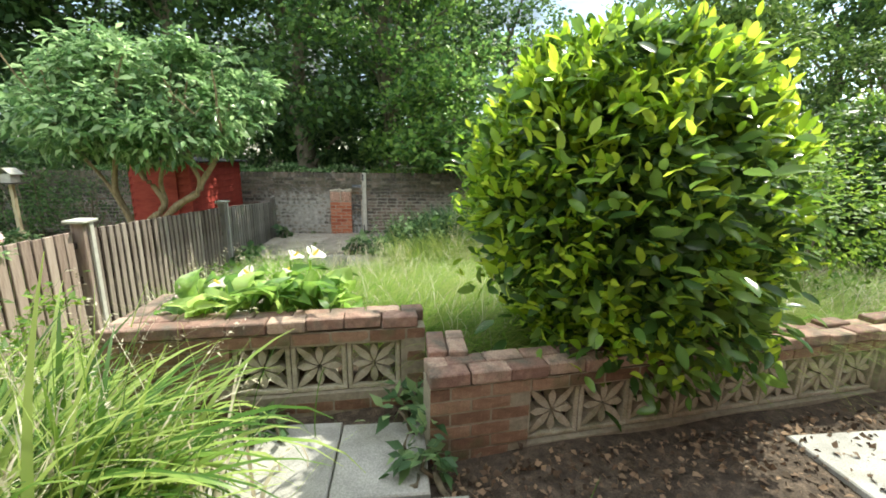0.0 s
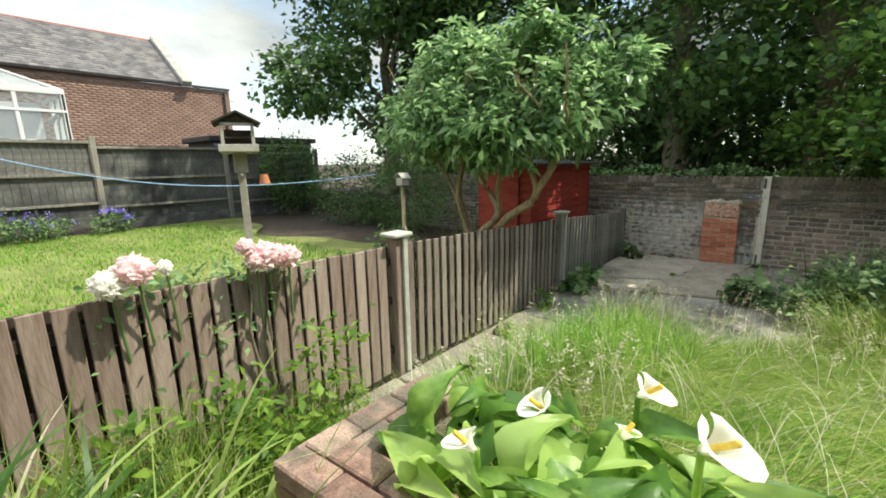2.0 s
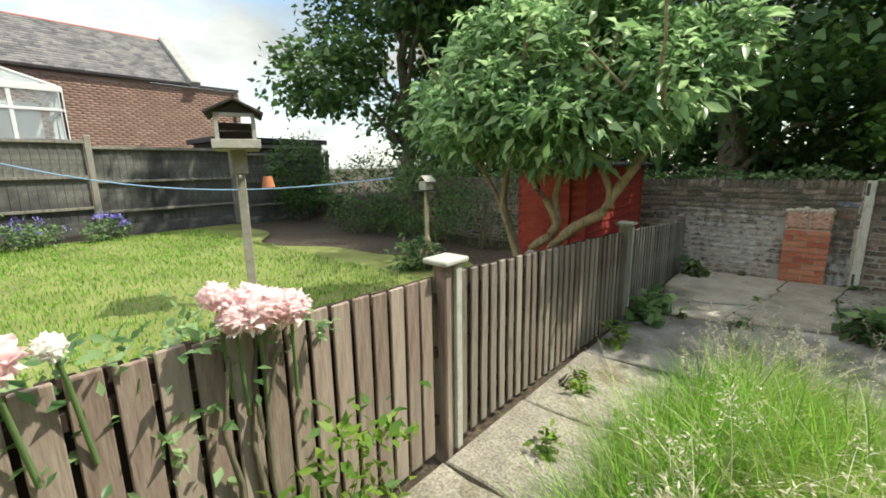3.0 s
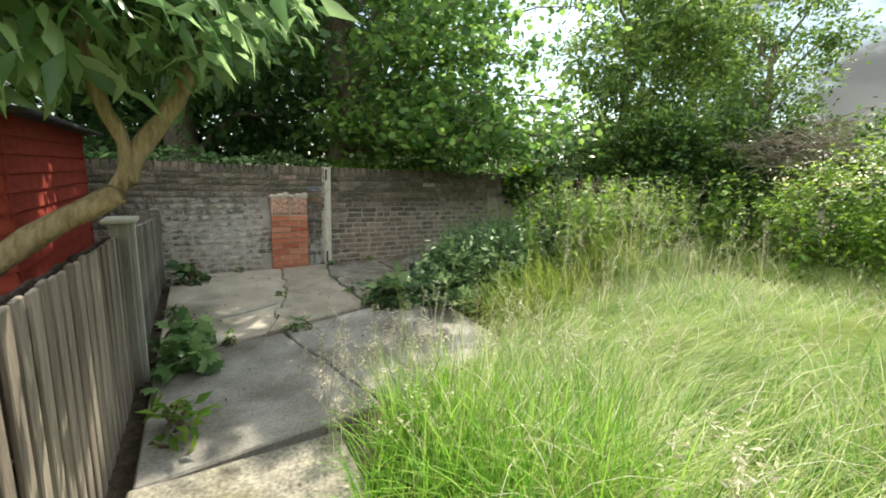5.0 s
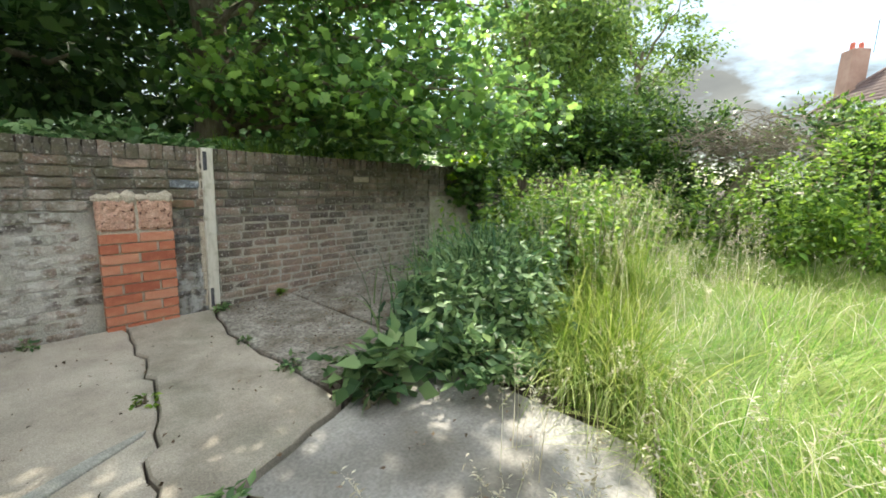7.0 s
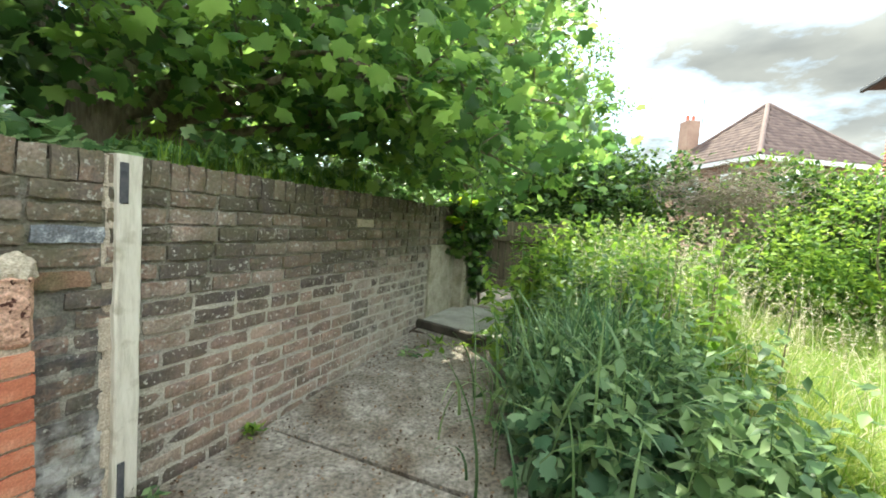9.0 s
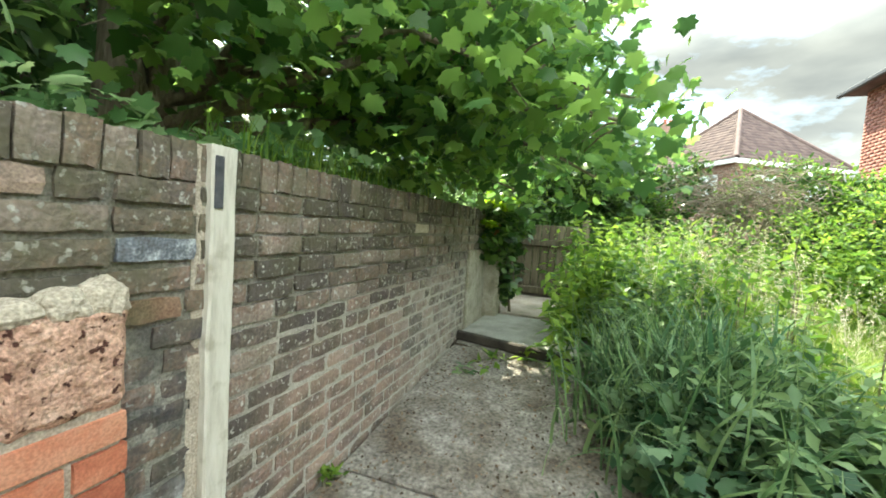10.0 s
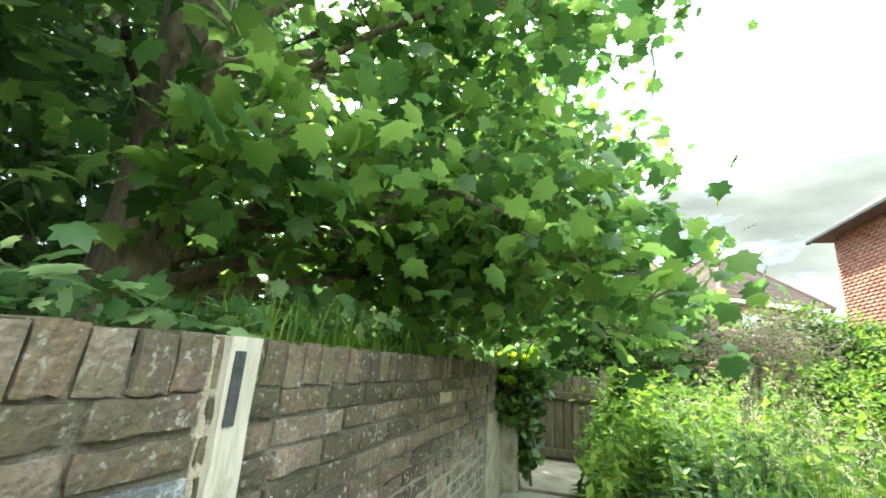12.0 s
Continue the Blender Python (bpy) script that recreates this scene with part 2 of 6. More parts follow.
M["slab"] = material("worn_concrete", [(0.25, 0.218, 0.185), (0.37, 0.325, 0.28), (0.47, 0.425, 0.37)], 3.0, 9, rough=0.92, bump=0.5, bump_scale=60, vary=0.25, source="object", second=((0.13, 0.13, 0.10), 1.6, 0.52, 0.72), grain=0.22, grain_scale=150)
M["rough_slab"] = material("rough_grey_concrete", [(0.19, 0.178, 0.17), (0.265, 0.248, 0.238), (0.36, 0.34, 0.325)], 4.0, 9, rough=0.97, bump=0.7, bump_scale=45, depth=0.008, second=((0.14, 0.128, 0.112), 2.2, 0.46, 0.68), grain=0.18, grain_scale=60)
M["wall_path"] = material("rough_path_concrete", [(0.15, 0.133, 0.118), (0.25, 0.228, 0.205), (0.36, 0.335, 0.305)], 9.0, 9, rough=0.97, bump=1.0, bump_scale=34, depth=0.02, second=((0.13, 0.105, 0.082), 3.0, 0.46, 0.66), grain=0.45, grain_scale=48)
M["path"] = material("dusty_concrete_path", [(0.19, 0.172, 0.145), (0.27, 0.245, 0.21), (0.36, 0.33, 0.285)], 5.0, 9, rough=0.95, bump=0.8, bump_scale=50, second=((0.16, 0.14, 0.09), 3.5, 0.55, 0.72), grain=0.4, grain_scale=60)
M["terrace"] = material("pale_paving", [(0.24, 0.238, 0.225), (0.34, 0.335, 0.315), (0.43, 0.425, 0.40)], 4.0, 8, rough=0.9, bump=0.4, second=((0.2, 0.2, 0.17), 3, 0.55, 0.75), grain=0.25, grain_scale=150)
M["post_white"] = material("peeling_cream_timber", [(0.44, 0.41, 0.35), (0.61, 0.58, 0.51), (0.68, 0.65, 0.59)], 5, rough=0.8, bump=0.6, stretch=(6, 6, 1), second=((0.3, 0.27, 0.2), 8, 0.58, 0.72))
M["dark_patch"] = material("bare_dark_timber", [(0.04, 0.045, 0.055), (0.12, 0.12, 0.13)], 20, rough=0.9, bump=0.5)
M["board"] = material("weathered_fence_board", [(0.12, 0.092, 0.078), (0.225, 0.185, 0.16), (0.36, 0.315, 0.275)], 6, 8, rough=0.9, bump=0.6, stretch=(5, 5, 0.6), vary=0.3, source="object")
M["board_brown"] = material("brown_stained_board", [(0.17, 0.118, 0.097), (0.285, 0.215, 0.182), (0.39, 0.315, 0.27)], 6, 8, rough=0.85, bump=0.5, stretch=(5, 5, 0.6), vary=0.3, source="object")
for key in ("board_brown", "board"):
    bn, bl = M[key].node_tree.nodes, M[key].node_tree.links
    sock = bn["Principled BSDF"].inputs["Base Color"]
    # boards turn paler below about z 0.48
    pale_below = overlay(bn, bl, sock.links[0].from_socket, region(bn, bl, (-4.0, -0.5), (0.0, 0.48), 0.05, 0.06), (0.36, 0.31, 0.26), 0.3)
    bl.new(pale_below, sock)
# back boards and rails: the shade inside the gaps is put into their colour
M["board_shade"] = material("shaded_back_board", [(0.022, 0.014, 0.011), (0.05, 0.032, 0.025)], 6, rough=0.9, bump=0.4, stretch=(5, 5, 0.6))
M["board_grey"] = material("grey_weathered_panel", [(0.15, 0.14, 0.125), (0.25, 0.235, 0.21), (0.34, 0.32, 0.29)], 5, 8, rough=0.92, bump=0.6, stretch=(4, 4, 0.5), vary=0.2, source="object")
M["gate_board"] = material("brown_gate_board", [(0.06, 0.05, 0.033), (0.115, 0.097, 0.066), (0.19, 0.165, 0.12)], 6, 8, rough=0.9, bump=0.6, stretch=(5, 5, 0.6), vary=0.3, source="object")
M["cap"] = material("bleached_post_cap", [(0.36, 0.35, 0.31), (0.54, 0.53, 0.49)], 12, rough=0.85, bump=0.4)
M["far_board"] = material("grey_far_fence", [(0.07, 0.07, 0.072), (0.14, 0.138, 0.135), (0.32, 0.31, 0.29)], 1.6, 8, rough=0.9, bump=0.5, stretch=(1, 1.2, 2), second=((0.05, 0.05, 0.055), 1.1, 0.48, 0.66))
M["shed_red"] = material("red_stained_cladding", [(0.20, 0.022, 0.016), (0.33, 0.042, 0.03), (0.40, 0.065, 0.045)], 5, rough=0.7, bump=0.3, stretch=(1, 1, 3))
M["felt"] = material("roofing_felt", [(0.03, 0.03, 0.032), (0.07, 0.07, 0.075)], 30, rough=0.95, bump=0.5)
M["bark"] = material("grey_green_bark", [(0.09, 0.08, 0.055), (0.18, 0.155, 0.11), (0.27, 0.24, 0.18)], 9, 8, rough=0.95, bump=1.0, stretch=(3, 3, 0.7))
M["pale_bark"] = material("pale_brown_bark", [(0.15, 0.11, 0.06), (0.30, 0.235, 0.14), (0.40, 0.33, 0.22)], 12, 8, rough=0.95, bump=0.9, stretch=(3, 3, 0.8))
M["twig"] = material("dry_twig", [(0.16, 0.13, 0.10), (0.34, 0.29, 0.24)], 10, rough=0.95, bump=0.3)
M["soil"] = material("dark_soil_with_litter", [(0.025, 0.019, 0.014), (0.062, 0.046, 0.034), (0.125, 0.094, 0.07)], 14, 9, rough=0.98, bump=1.0, bump_scale=40, grain=0.5, grain_scale=150)
M["lawn"] = material("mown_lawn", [(0.11, 0.135, 0.035), (0.19, 0.212, 0.065), (0.27, 0.28, 0.11)], 1.2, 9, rough=0.95, bump=0.8, bump_scale=90)
M["litter"] = material("dry_leaf", [(0.05, 0.034, 0.022), (0.10, 0.066, 0.043), (0.23, 0.155, 0.10)], 6, rough=0.9, bump=0, vary=0.6, source="island")


LAUREL = (np.array([(0, 0, 0), (0, 0.33, -0.02), (0, 0.68, -0.03), (0, 1, -0.12), (-0.16, 0.17, 0.03), (-0.215, 0.46, 0.045), (-0.14, 0.79, 0.0), (0.16, 0.17, 0.03), (0.215, 0.46, 0.045), (0.14, 0.79, 0.0)], float),
          np.array([(0, 1, 4), (4, 1, 5), (1, 2, 5), (5, 2, 6), (2, 3, 6), (0, 7, 1), (7, 8, 1), (1, 8, 2), (8, 9, 2), (2, 9, 3)]))


def leafy(name, dark, mid, light, gloss=0.5, trans=0.35, vary=0.75):
    return material(name, [dark, mid, light], 1.3, 3, rough=gloss, bump=0, vary=vary, source="island", translucent=trans, spec=0.32)


M["leaf_syc"] = leafy("sycamore_leaf", (0.055, 0.128, 0.04), (0.11, 0.215, 0.058), (0.185, 0.315, 0.078), 0.28, 0.54)
M["leaf_far"] = leafy("far_tree_leaf", (0.036, 0.082, 0.028), (0.068, 0.14, 0.044), (0.11, 0.2, 0.06), 0.5, 0.36)
M["leaf_light"] = leafy("light_tree_leaf", (0.06, 0.12, 0.03), (0.11, 0.2, 0.045), (0.19, 0.29, 0.07), 0.5, 0.42)
M["leaf_shrub"] = leafy("narrow_shrub_leaf", (0.075, 0.155, 0.06), (0.15, 0.265, 0.105), (0.29, 0.42, 0.21), 0.26, 0.45)
M["leaf_laurel"] = leafy("glossy_laurel_leaf", (0.04, 0.09, 0.024), (0.08, 0.16, 0.036), (0.14, 0.24, 0.05), 0.2, 0.4)
M["leaf_laurel_new"] = leafy("new_laurel_leaf", (0.13, 0.25, 0.02), (0.22, 0.36, 0.03), (0.34, 0.46, 0.05), 0.36, 0.5)
M["leaf_weed"] = leafy("nettle_leaf", (0.045, 0.10, 0.04), (0.105, 0.185, 0.075), (0.20, 0.295, 0.13), 0.48, 0.32)
M["leaf_bramble"] = leafy("bramble_leaf", (0.05, 0.115, 0.06), (0.11, 0.20, 0.105), (0.20, 0.30, 0.17), 0.5, 0.35)
M["leaf_yellow"] = leafy("yellow_green_leaf", (0.065, 0.145, 0.022), (0.12, 0.225, 0.032), (0.20, 0.31, 0.05), 0.5, 0.42)
M["leaf_calla"] = material("arum_leaf", [(0.10, 0.21, 0.05), (0.20, 0.35, 0.07), (0.35, 0.49, 0.15)], 9, 4, rough=0.42, bump=0.25, bump_scale=40, vary=0.9, source="object", translucent=0.45, spec=0.5)
M["ivy"] = leafy("ivy_leaf", (0.025, 0.065, 0.016), (0.055, 0.125, 0.026), (0.115, 0.205, 0.045), 0.34, 0.22)
M["grass"] = leafy("long_grass", (0.08, 0.155, 0.017), (0.175, 0.262, 0.042), (0.33, 0.38, 0.12), 0.45, 0.3)
M["grass_dark"] = leafy("fresh_grass", (0.07, 0.20, 0.02), (0.14, 0.32, 0.035), (0.25, 0.43, 0.08), 0.5, 0.45)
M["strap"] = leafy("strap_leaf", (0.05, 0.115, 0.02), (0.13, 0.235, 0.04), (0.29, 0.38, 0.11), 0.36, 0.38, 1.0)
M["straw"] = leafy("seed_straw", (0.34, 0.30, 0.21), (0.50, 0.46, 0.35), (0.64, 0.60, 0.49), 0.8, 0.3)
M["petal"] = leafy("white_petal", (0.74, 0.73, 0.68), (0.80, 0.79, 0.75), (0.84, 0.83, 0.80), 0.5, 0.3, 0.3)
M["petal_pink"] = leafy("pink_petal", (0.76, 0.56, 0.58), (0.82, 0.70, 0.70), (0.84, 0.79, 0.77), 0.6, 0.3, 0.5)
M["petal_blue"] = leafy("violet_petal", (0.16, 0.12, 0.5), (0.27, 0.22, 0.66), (0.4, 0.34, 0.75), 0.6, 0.3)
M["spadix"] = material("yellow_spadix", [(0.6, 0.42, 0.05), (0.75, 0.55, 0.1)], 30, rough=0.7)
M["far_brick"] = material("far_red_brick", [(0.24, 0.155, 0.125), (0.31, 0.20, 0.16), (0.37, 0.255, 0.205)], 1.4, 8, rough=0.92, bump=0.4, vary=0.25, source="island")
M["house_brick"] = material("red_house_brick", [(0.30, 0.125, 0.10), (0.37, 0.165, 0.13), (0.43, 0.215, 0.17)], 1.4, 8, rough=0.92, bump=0.4, vary=0.25, source="island")
M["far_joint"] = material("far_brick_joint", [(0.26, 0.18, 0.14), (0.34, 0.25, 0.20)], 3, rough=0.95)
M["slate"] = material("slate_roof", [(0.10, 0.095, 0.105), (0.17, 0.16, 0.17), (0.24, 0.225, 0.22)], 2.0, 8, rough=0.7, bump=0.4, vary=0.35, source="island")
M["tile"] = material("brown_roof_tile", [(0.11, 0.078, 0.075), (0.155, 0.108, 0.102), (0.20, 0.145, 0.135)], 2.0, 8, rough=0.85, bump=0.4, vary=0.35, source="island")
M["ridge_tile"] = material("red_ridge_tile", [(0.42, 0.10, 0.07), (0.55, 0.17, 0.12)], 3, rough=0.8)
M["stone"] = material("grey_coping_stone", [(0.26, 0.25, 0.24), (0.40, 0.39, 0.37)], 3, rough=0.9)
M["white"] = material("white_frame_paint", [(0.74, 0.75, 0.76), (0.82, 0.82, 0.82)], 4, rough=0.45, bump=0.05)
M["gutter"] = material("dark_gutter", [(0.04, 0.04, 0.045), (0.07, 0.07, 0.07)], 4, rough=0.5)
M["feeder_wood"] = material("grey_feeder_wood", [(0.24, 0.22, 0.19), (0.42, 0.40, 0.36)], 8, rough=0.9, bump=0.5)
M["pale_wood"] = material("pale_pole_wood", [(0.40, 0.33, 0.22), (0.56, 0.48, 0.34)], 8, rough=0.85, bump=0.4, stretch=(4, 4, 0.6))
M["dark_wood"] = material("dark_old_timber", [(0.03, 0.026, 0.022), (0.085, 0.072, 0.06)], 8, rough=0.9, bump=0.5)
M["rope"] = material("blue_washing_line", [(0.22, 0.38, 0.62), (0.36, 0.52, 0.74)], 30, rough=0.6, bump=0)
M["terracotta"] = material("terracotta", [(0.45, 0.16, 0.08), (0.6, 0.26, 0.14)], 10, rough=0.8)
glass = bpy.data.materials.new("window_glass")
glass.use_nodes = True
gb = glass.node_tree.nodes["Principled BSDF"]
gb.inputs["Base Color"].default_value = (0.75, 0.82, 0.86, 1)
gb.inputs["Roughness"].default_value, gb.inputs["Transmission Weight"].default_value, gb.inputs["IOR"].default_value = 0.03, 0.85, 1.45
M["glass"] = glass


# ---- building helpers ----
def mesh_np(name, verts, faces):
    """A mesh from vertex and face arrays (all faces of one size)."""
    verts, faces = np.asarray(verts, np.float32), np.asarray(faces, np.int32)
    me = bpy.data.meshes.new(name)
    k = faces.shape[1]
    me.vertices.add(len(verts))
    me.vertices.foreach_set("co", verts.ravel())
    me.loops.add(faces.size)
    me.loops.foreach_set("vertex_index", faces.ravel())
    me.polygons.add(len(faces))
    me.polygons.foreach_set("loop_start", np.arange(0, faces.size, k, dtype=np.int32))
    me.update(calc_edges=True)
    me.validate()
    return me


def holder(name, x=0.0, y=0.0, z=0.0, rz=0.0):
    ob = new(name)
    ob.matrix_basis = pose(x, y, z, 0, 0, rz)
    ob.empty_display_size = 0.1
    return ob


def part(name, data, mat, parent=None, label="", at=None, smooth=False):
    """Link a bmesh or a mesh as ONE object under a thing."""
    if isinstance(data, bmesh.types.BMesh):
        me = bpy.data.meshes.new(name)
        data.to_mesh(me)
        data.free()
        data = me
    if mat is not None and not data.materials:
        data.materials.append(mat)
    if smooth:
        data.shade_smooth()
    ob = new(name, data)
    if parent is not None:
        ob.parent = parent
    if at is not None:
        ob.matrix_basis = at
    if label:
        ob["label"] = label
    return ob


def box(sx, sy, sz, x=0.0, y=0.0, z=0.0, bevel=0.006, bm=None):
    """A bevelled box with its base centre at x, y, z; joined to bm if given."""
    own = bmesh.new()
    bmesh.ops.create_cube(own, size=1.0, matrix=Matrix.Translation((x, y, z + sz / 2)) @ Matrix.Diagonal((sx, sy, sz, 1)))
    if bevel:
        bmesh.ops.bevel(own, geom=own.edges[:], offset=min(bevel, 0.3 * min(sx, sy, sz)), segments=1, affect="EDGES")
    if bm is None:
        return own
    me = bpy.data.meshes.new("tmp")
    own.to_mesh(me)
    own.free()
    bm.from_mesh(me)
    bpy.data.meshes.remove(me)
    return bm


def brick_mesh(name, sx, sz, depth, seed, mat, chip=0.0045):
    """A brick whose face looks to -y: an uneven face and worn arrises, 40 triangles."""
    r = random.Random(seed)
    nx, nz = 4, 2
    verts, faces, grid = [], [], {}
    for a in range(nx + 1):
        for c in range(nz + 1):
            rim = a in (0, nx) or c in (0, nz)
            k = chip if rim else chip * 0.5
            x = -sx / 2 + sx * a / nx + (r.uniform(0.0, k) if a == 0 else -r.uniform(0.0, k) if a == nx else r.uniform(-0.01, 0.01))
            z = -sz / 2 + sz * c / nz + (r.uniform(0.0, k) if c == 0 else -r.uniform(0.0, k) if c == nz else r.uniform(-0.008, 0.008))
            y = r.uniform(0.0, 0.55 * chip) if rim else r.uniform(-0.3 * chip, 0.15 * chip)
            if a in (0, nx) and c in (0, nz):
                y += 0.002
            grid[a, c] = len(verts)
            verts.append((x, y, z))
    for a in range(nx):
        for c in range(nz):
            faces.append((grid[a, c], grid[a + 1, c], grid[a + 1, c + 1], grid[a, c + 1]))
    loop = [grid[a, 0] for a in range(nx)] + [grid[nx, c] for c in range(nz)] + [grid[a, nz] for a in range(nx, 0, -1)] + [grid[0, c] for c in range(nz, 0, -1)]
    o = len(verts)
    verts += [(verts[i][0], depth, verts[i][2]) for i in loop]
    for k, i in enumerate(loop):
        q = (k + 1) % len(loop)
        faces.append((i, o + k, o + q, loop[q]))
    me = bpy.data.meshes.new(name)
    me.from_pydata(verts, [], faces)
    me.materials.append(mat)
    return me


def prism(points, z0, z1, bevel=0.01):
    """A slab with a polygon outline."""
    bm = bmesh.new()
    f = bm.faces.new([bm.verts.new((x, y, z1)) for x, y in points])
    top = bmesh.ops.extrude_face_region(bm, geom=[f])
    vs = [g for g in top["geom"] if isinstance(g, bmesh.types.BMVert)]
    bmesh.ops.translate(bm, verts=vs, vec=(0, 0, z0 - z1))
    bmesh.ops.recalc_face_normals(bm, faces=bm.faces[:])
    if bevel:
        es = [e for e in bm.edges if all(abs(v.co.z - z1) < 1e-5 for v in e.verts)]
        bmesh.ops.bevel(bm, geom=es, offset=bevel, segments=1, affect="EDGES")
    return bm


def tube(points, radii, sides=7):
    """Verts and quads of a tapered tube along points."""
    pts = [Vector(p) for p in points]
    verts, faces = [], []
    for k, p in enumerate(pts):
        d = (pts[min(k + 1, len(pts) - 1)] - pts[max(k - 1, 0)]).normalized()
        a = d.orthogonal().normalized()
        b = d.cross(a)
        for s in range(sides):
            w = 2 * math.pi * s / sides
            verts.append(p + (a * math.cos(w) + b * math.sin(w)) * radii[k])
    for k in range(len(pts) - 1):
        for s in range(sides):
            q = (s + 1) % sides
            faces.append((k * sides + s, k * sides + q, (k + 1) * sides + q, (k + 1) * sides + s))
    return verts, faces


def tubes(name, lines, mat, parent, label="", sides=7):
    """Many tapered tubes as one mesh: lines of (points, radii)."""
    vs, fs = [], []
    for pts, radii in lines:
        v, f = tube(pts, radii, sides)
        o = len(vs)
        vs += [tuple(p) for p in v]
        fs += [tuple(i + o for i in q) for q in f]
    return part(name, mesh_np(name, vs, fs), mat, parent, label, smooth=True)


def bend(a, b, sag=0.0, wob=0.05, n=6, r=None):
    """Points from a to b with a sag and a wobble."""
    r = r or rnd
    a, b = Vector(a), Vector(b)
    out = []
    for k in range(n + 1):
        t = k / n
        p = a.lerp(b, t)
        p.z += sag * math.sin(math.pi * t)
        if 0 < k < n:
            p += Vector((r.uniform(-wob, wob), r.uniform(-wob, wob), r.uniform(-wob, wob)))
        out.append(p)
    return out


LEAF = (np.array([(0, 0, 0), (0, 0.5, -0.04), (0, 1, -0.12), (-0.24, 0.42, 0.05), (0.24, 0.42, 0.05)], float), np.array([(0, 1, 3), (1, 2, 3), (0, 4, 1), (1, 4, 2)]))
NARROW = (np.array([(0, 0, 0), (0, 0.5, 0.0), (0, 1, -0.16), (-0.14, 0.4, 0.04), (0.14, 0.4, 0.04)], float), LEAF[1])
SPEAR = (np.array([(0, 0, 0), (0, 0.5, -0.02), (0, 1, -0.2), (-0.18, 0.42, 0.05), (0.18, 0.42, 0.05)], float), LEAF[1])
BROAD = (np.array([(0, 0, 0), (0, 0.5, -0.03), (0, 1, -0.15), (-0.36, 0.34, 0.05), (0.36, 0.34, 0.05)], float), LEAF[1])
_lobes = [(0.0, 0.06), (-0.20, -0.02), (-0.42, 0.04), (-0.38, 0.20), (-0.62, 0.40), (-0.42, 0.48), (-0.46, 0.72), (-0.25, 0.68), (-0.15, 0.80), (0.0, 1.0), (0.15, 0.80), (0.25, 0.68), (0.46, 0.72), (0.42, 0.48), (0.62, 0.40), (0.38, 0.20), (0.42, 0.04), (0.20, -0.02)]
MAPLE = (np.array([(0, 0.36, 0.0)] + [(x, y, -0.10 * (x * x + (y - 0.36) ** 2) * 3.6 + 0.05 * abs(x)) for x, y in _lobes], float),
         np.array([(0, k + 1, (k + 1) % len(_lobes) + 1) for k in range(len(_lobes))]))


def unit(v):
    return v / np.maximum(np.linalg.norm(v, axis=1, keepdims=True), 1e-6)


def leaf_mesh(name, pts, size, shape, droop=0.3, tilt=0.6, out=None, r=None):
    """Leaves of one shape at pts: each turned at random, drooping, facing up and out."""
    r = r or rng
    n = len(pts)
    t, f = shape
    axis = r.normal(size=(n, 3)) * (1, 1, 0.45)
    axis[:, 2] -= droop
    if out is not None:
        axis += 0.9 * out
    axis = unit(axis)
    nor = r.normal(size=(n, 3)) * tilt + (0, 0, 1)
    if out is not None:
        nor += 0.5 * out
    side = unit(np.cross(axis, nor))
    nor = np.cross(side, axis)
    s = np.broadcast_to(size, (n,))[:, None, None]
    v = pts[:, None, :] + s * (t[None, :, 0:1] * side[:, None, :] + t[None, :, 1:2] * axis[:, None, :] + t[None, :, 2:3] * nor[:, None, :])
    faces = (f[None] + (np.arange(n) * len(t))[:, None, None]).reshape(-1, 3)
    return mesh_np(name, v.reshape(-1, 3), faces)


def crown(blobs, clumps, per, spread=0.16, inner=0.55, r=None, floor=None):
    """Leaf places in clumps over ellipsoids (centre, radii), and the ways out of them."""
    r = r or rng
    vol = np.array([b[1][0] * b[1][1] * b[1][2] for b in blobs]) ** 0.67
    pick = r.choice(len(blobs), size=clumps, p=vol / vol.sum())
    c = np.array([blobs[k][0] for k in pick], float)
    rad = np.array([blobs[k][1] for k in pick], float)
    d = unit(r.normal(size=(clumps, 3)))
    q = r.uniform(inner, 1.0, size=(clumps, 1)) ** 0.7
    cc = c + d * rad * q
    sp = spread * rad.mean(axis=1, keepdims=True) * r.uniform(0.6, 1.4, size=(clumps, 1))
    pts = np.repeat(cc, per, axis=0) + r.normal(size=(clumps * per, 3)) * np.repeat(sp, per, axis=0) * (1, 1, 0.7)
    out = np.repeat(d, per, axis=0)
    if floor is not None:
        keep = pts[:, 2] > floor
        pts, out = pts[keep], out[keep]
    return pts, out


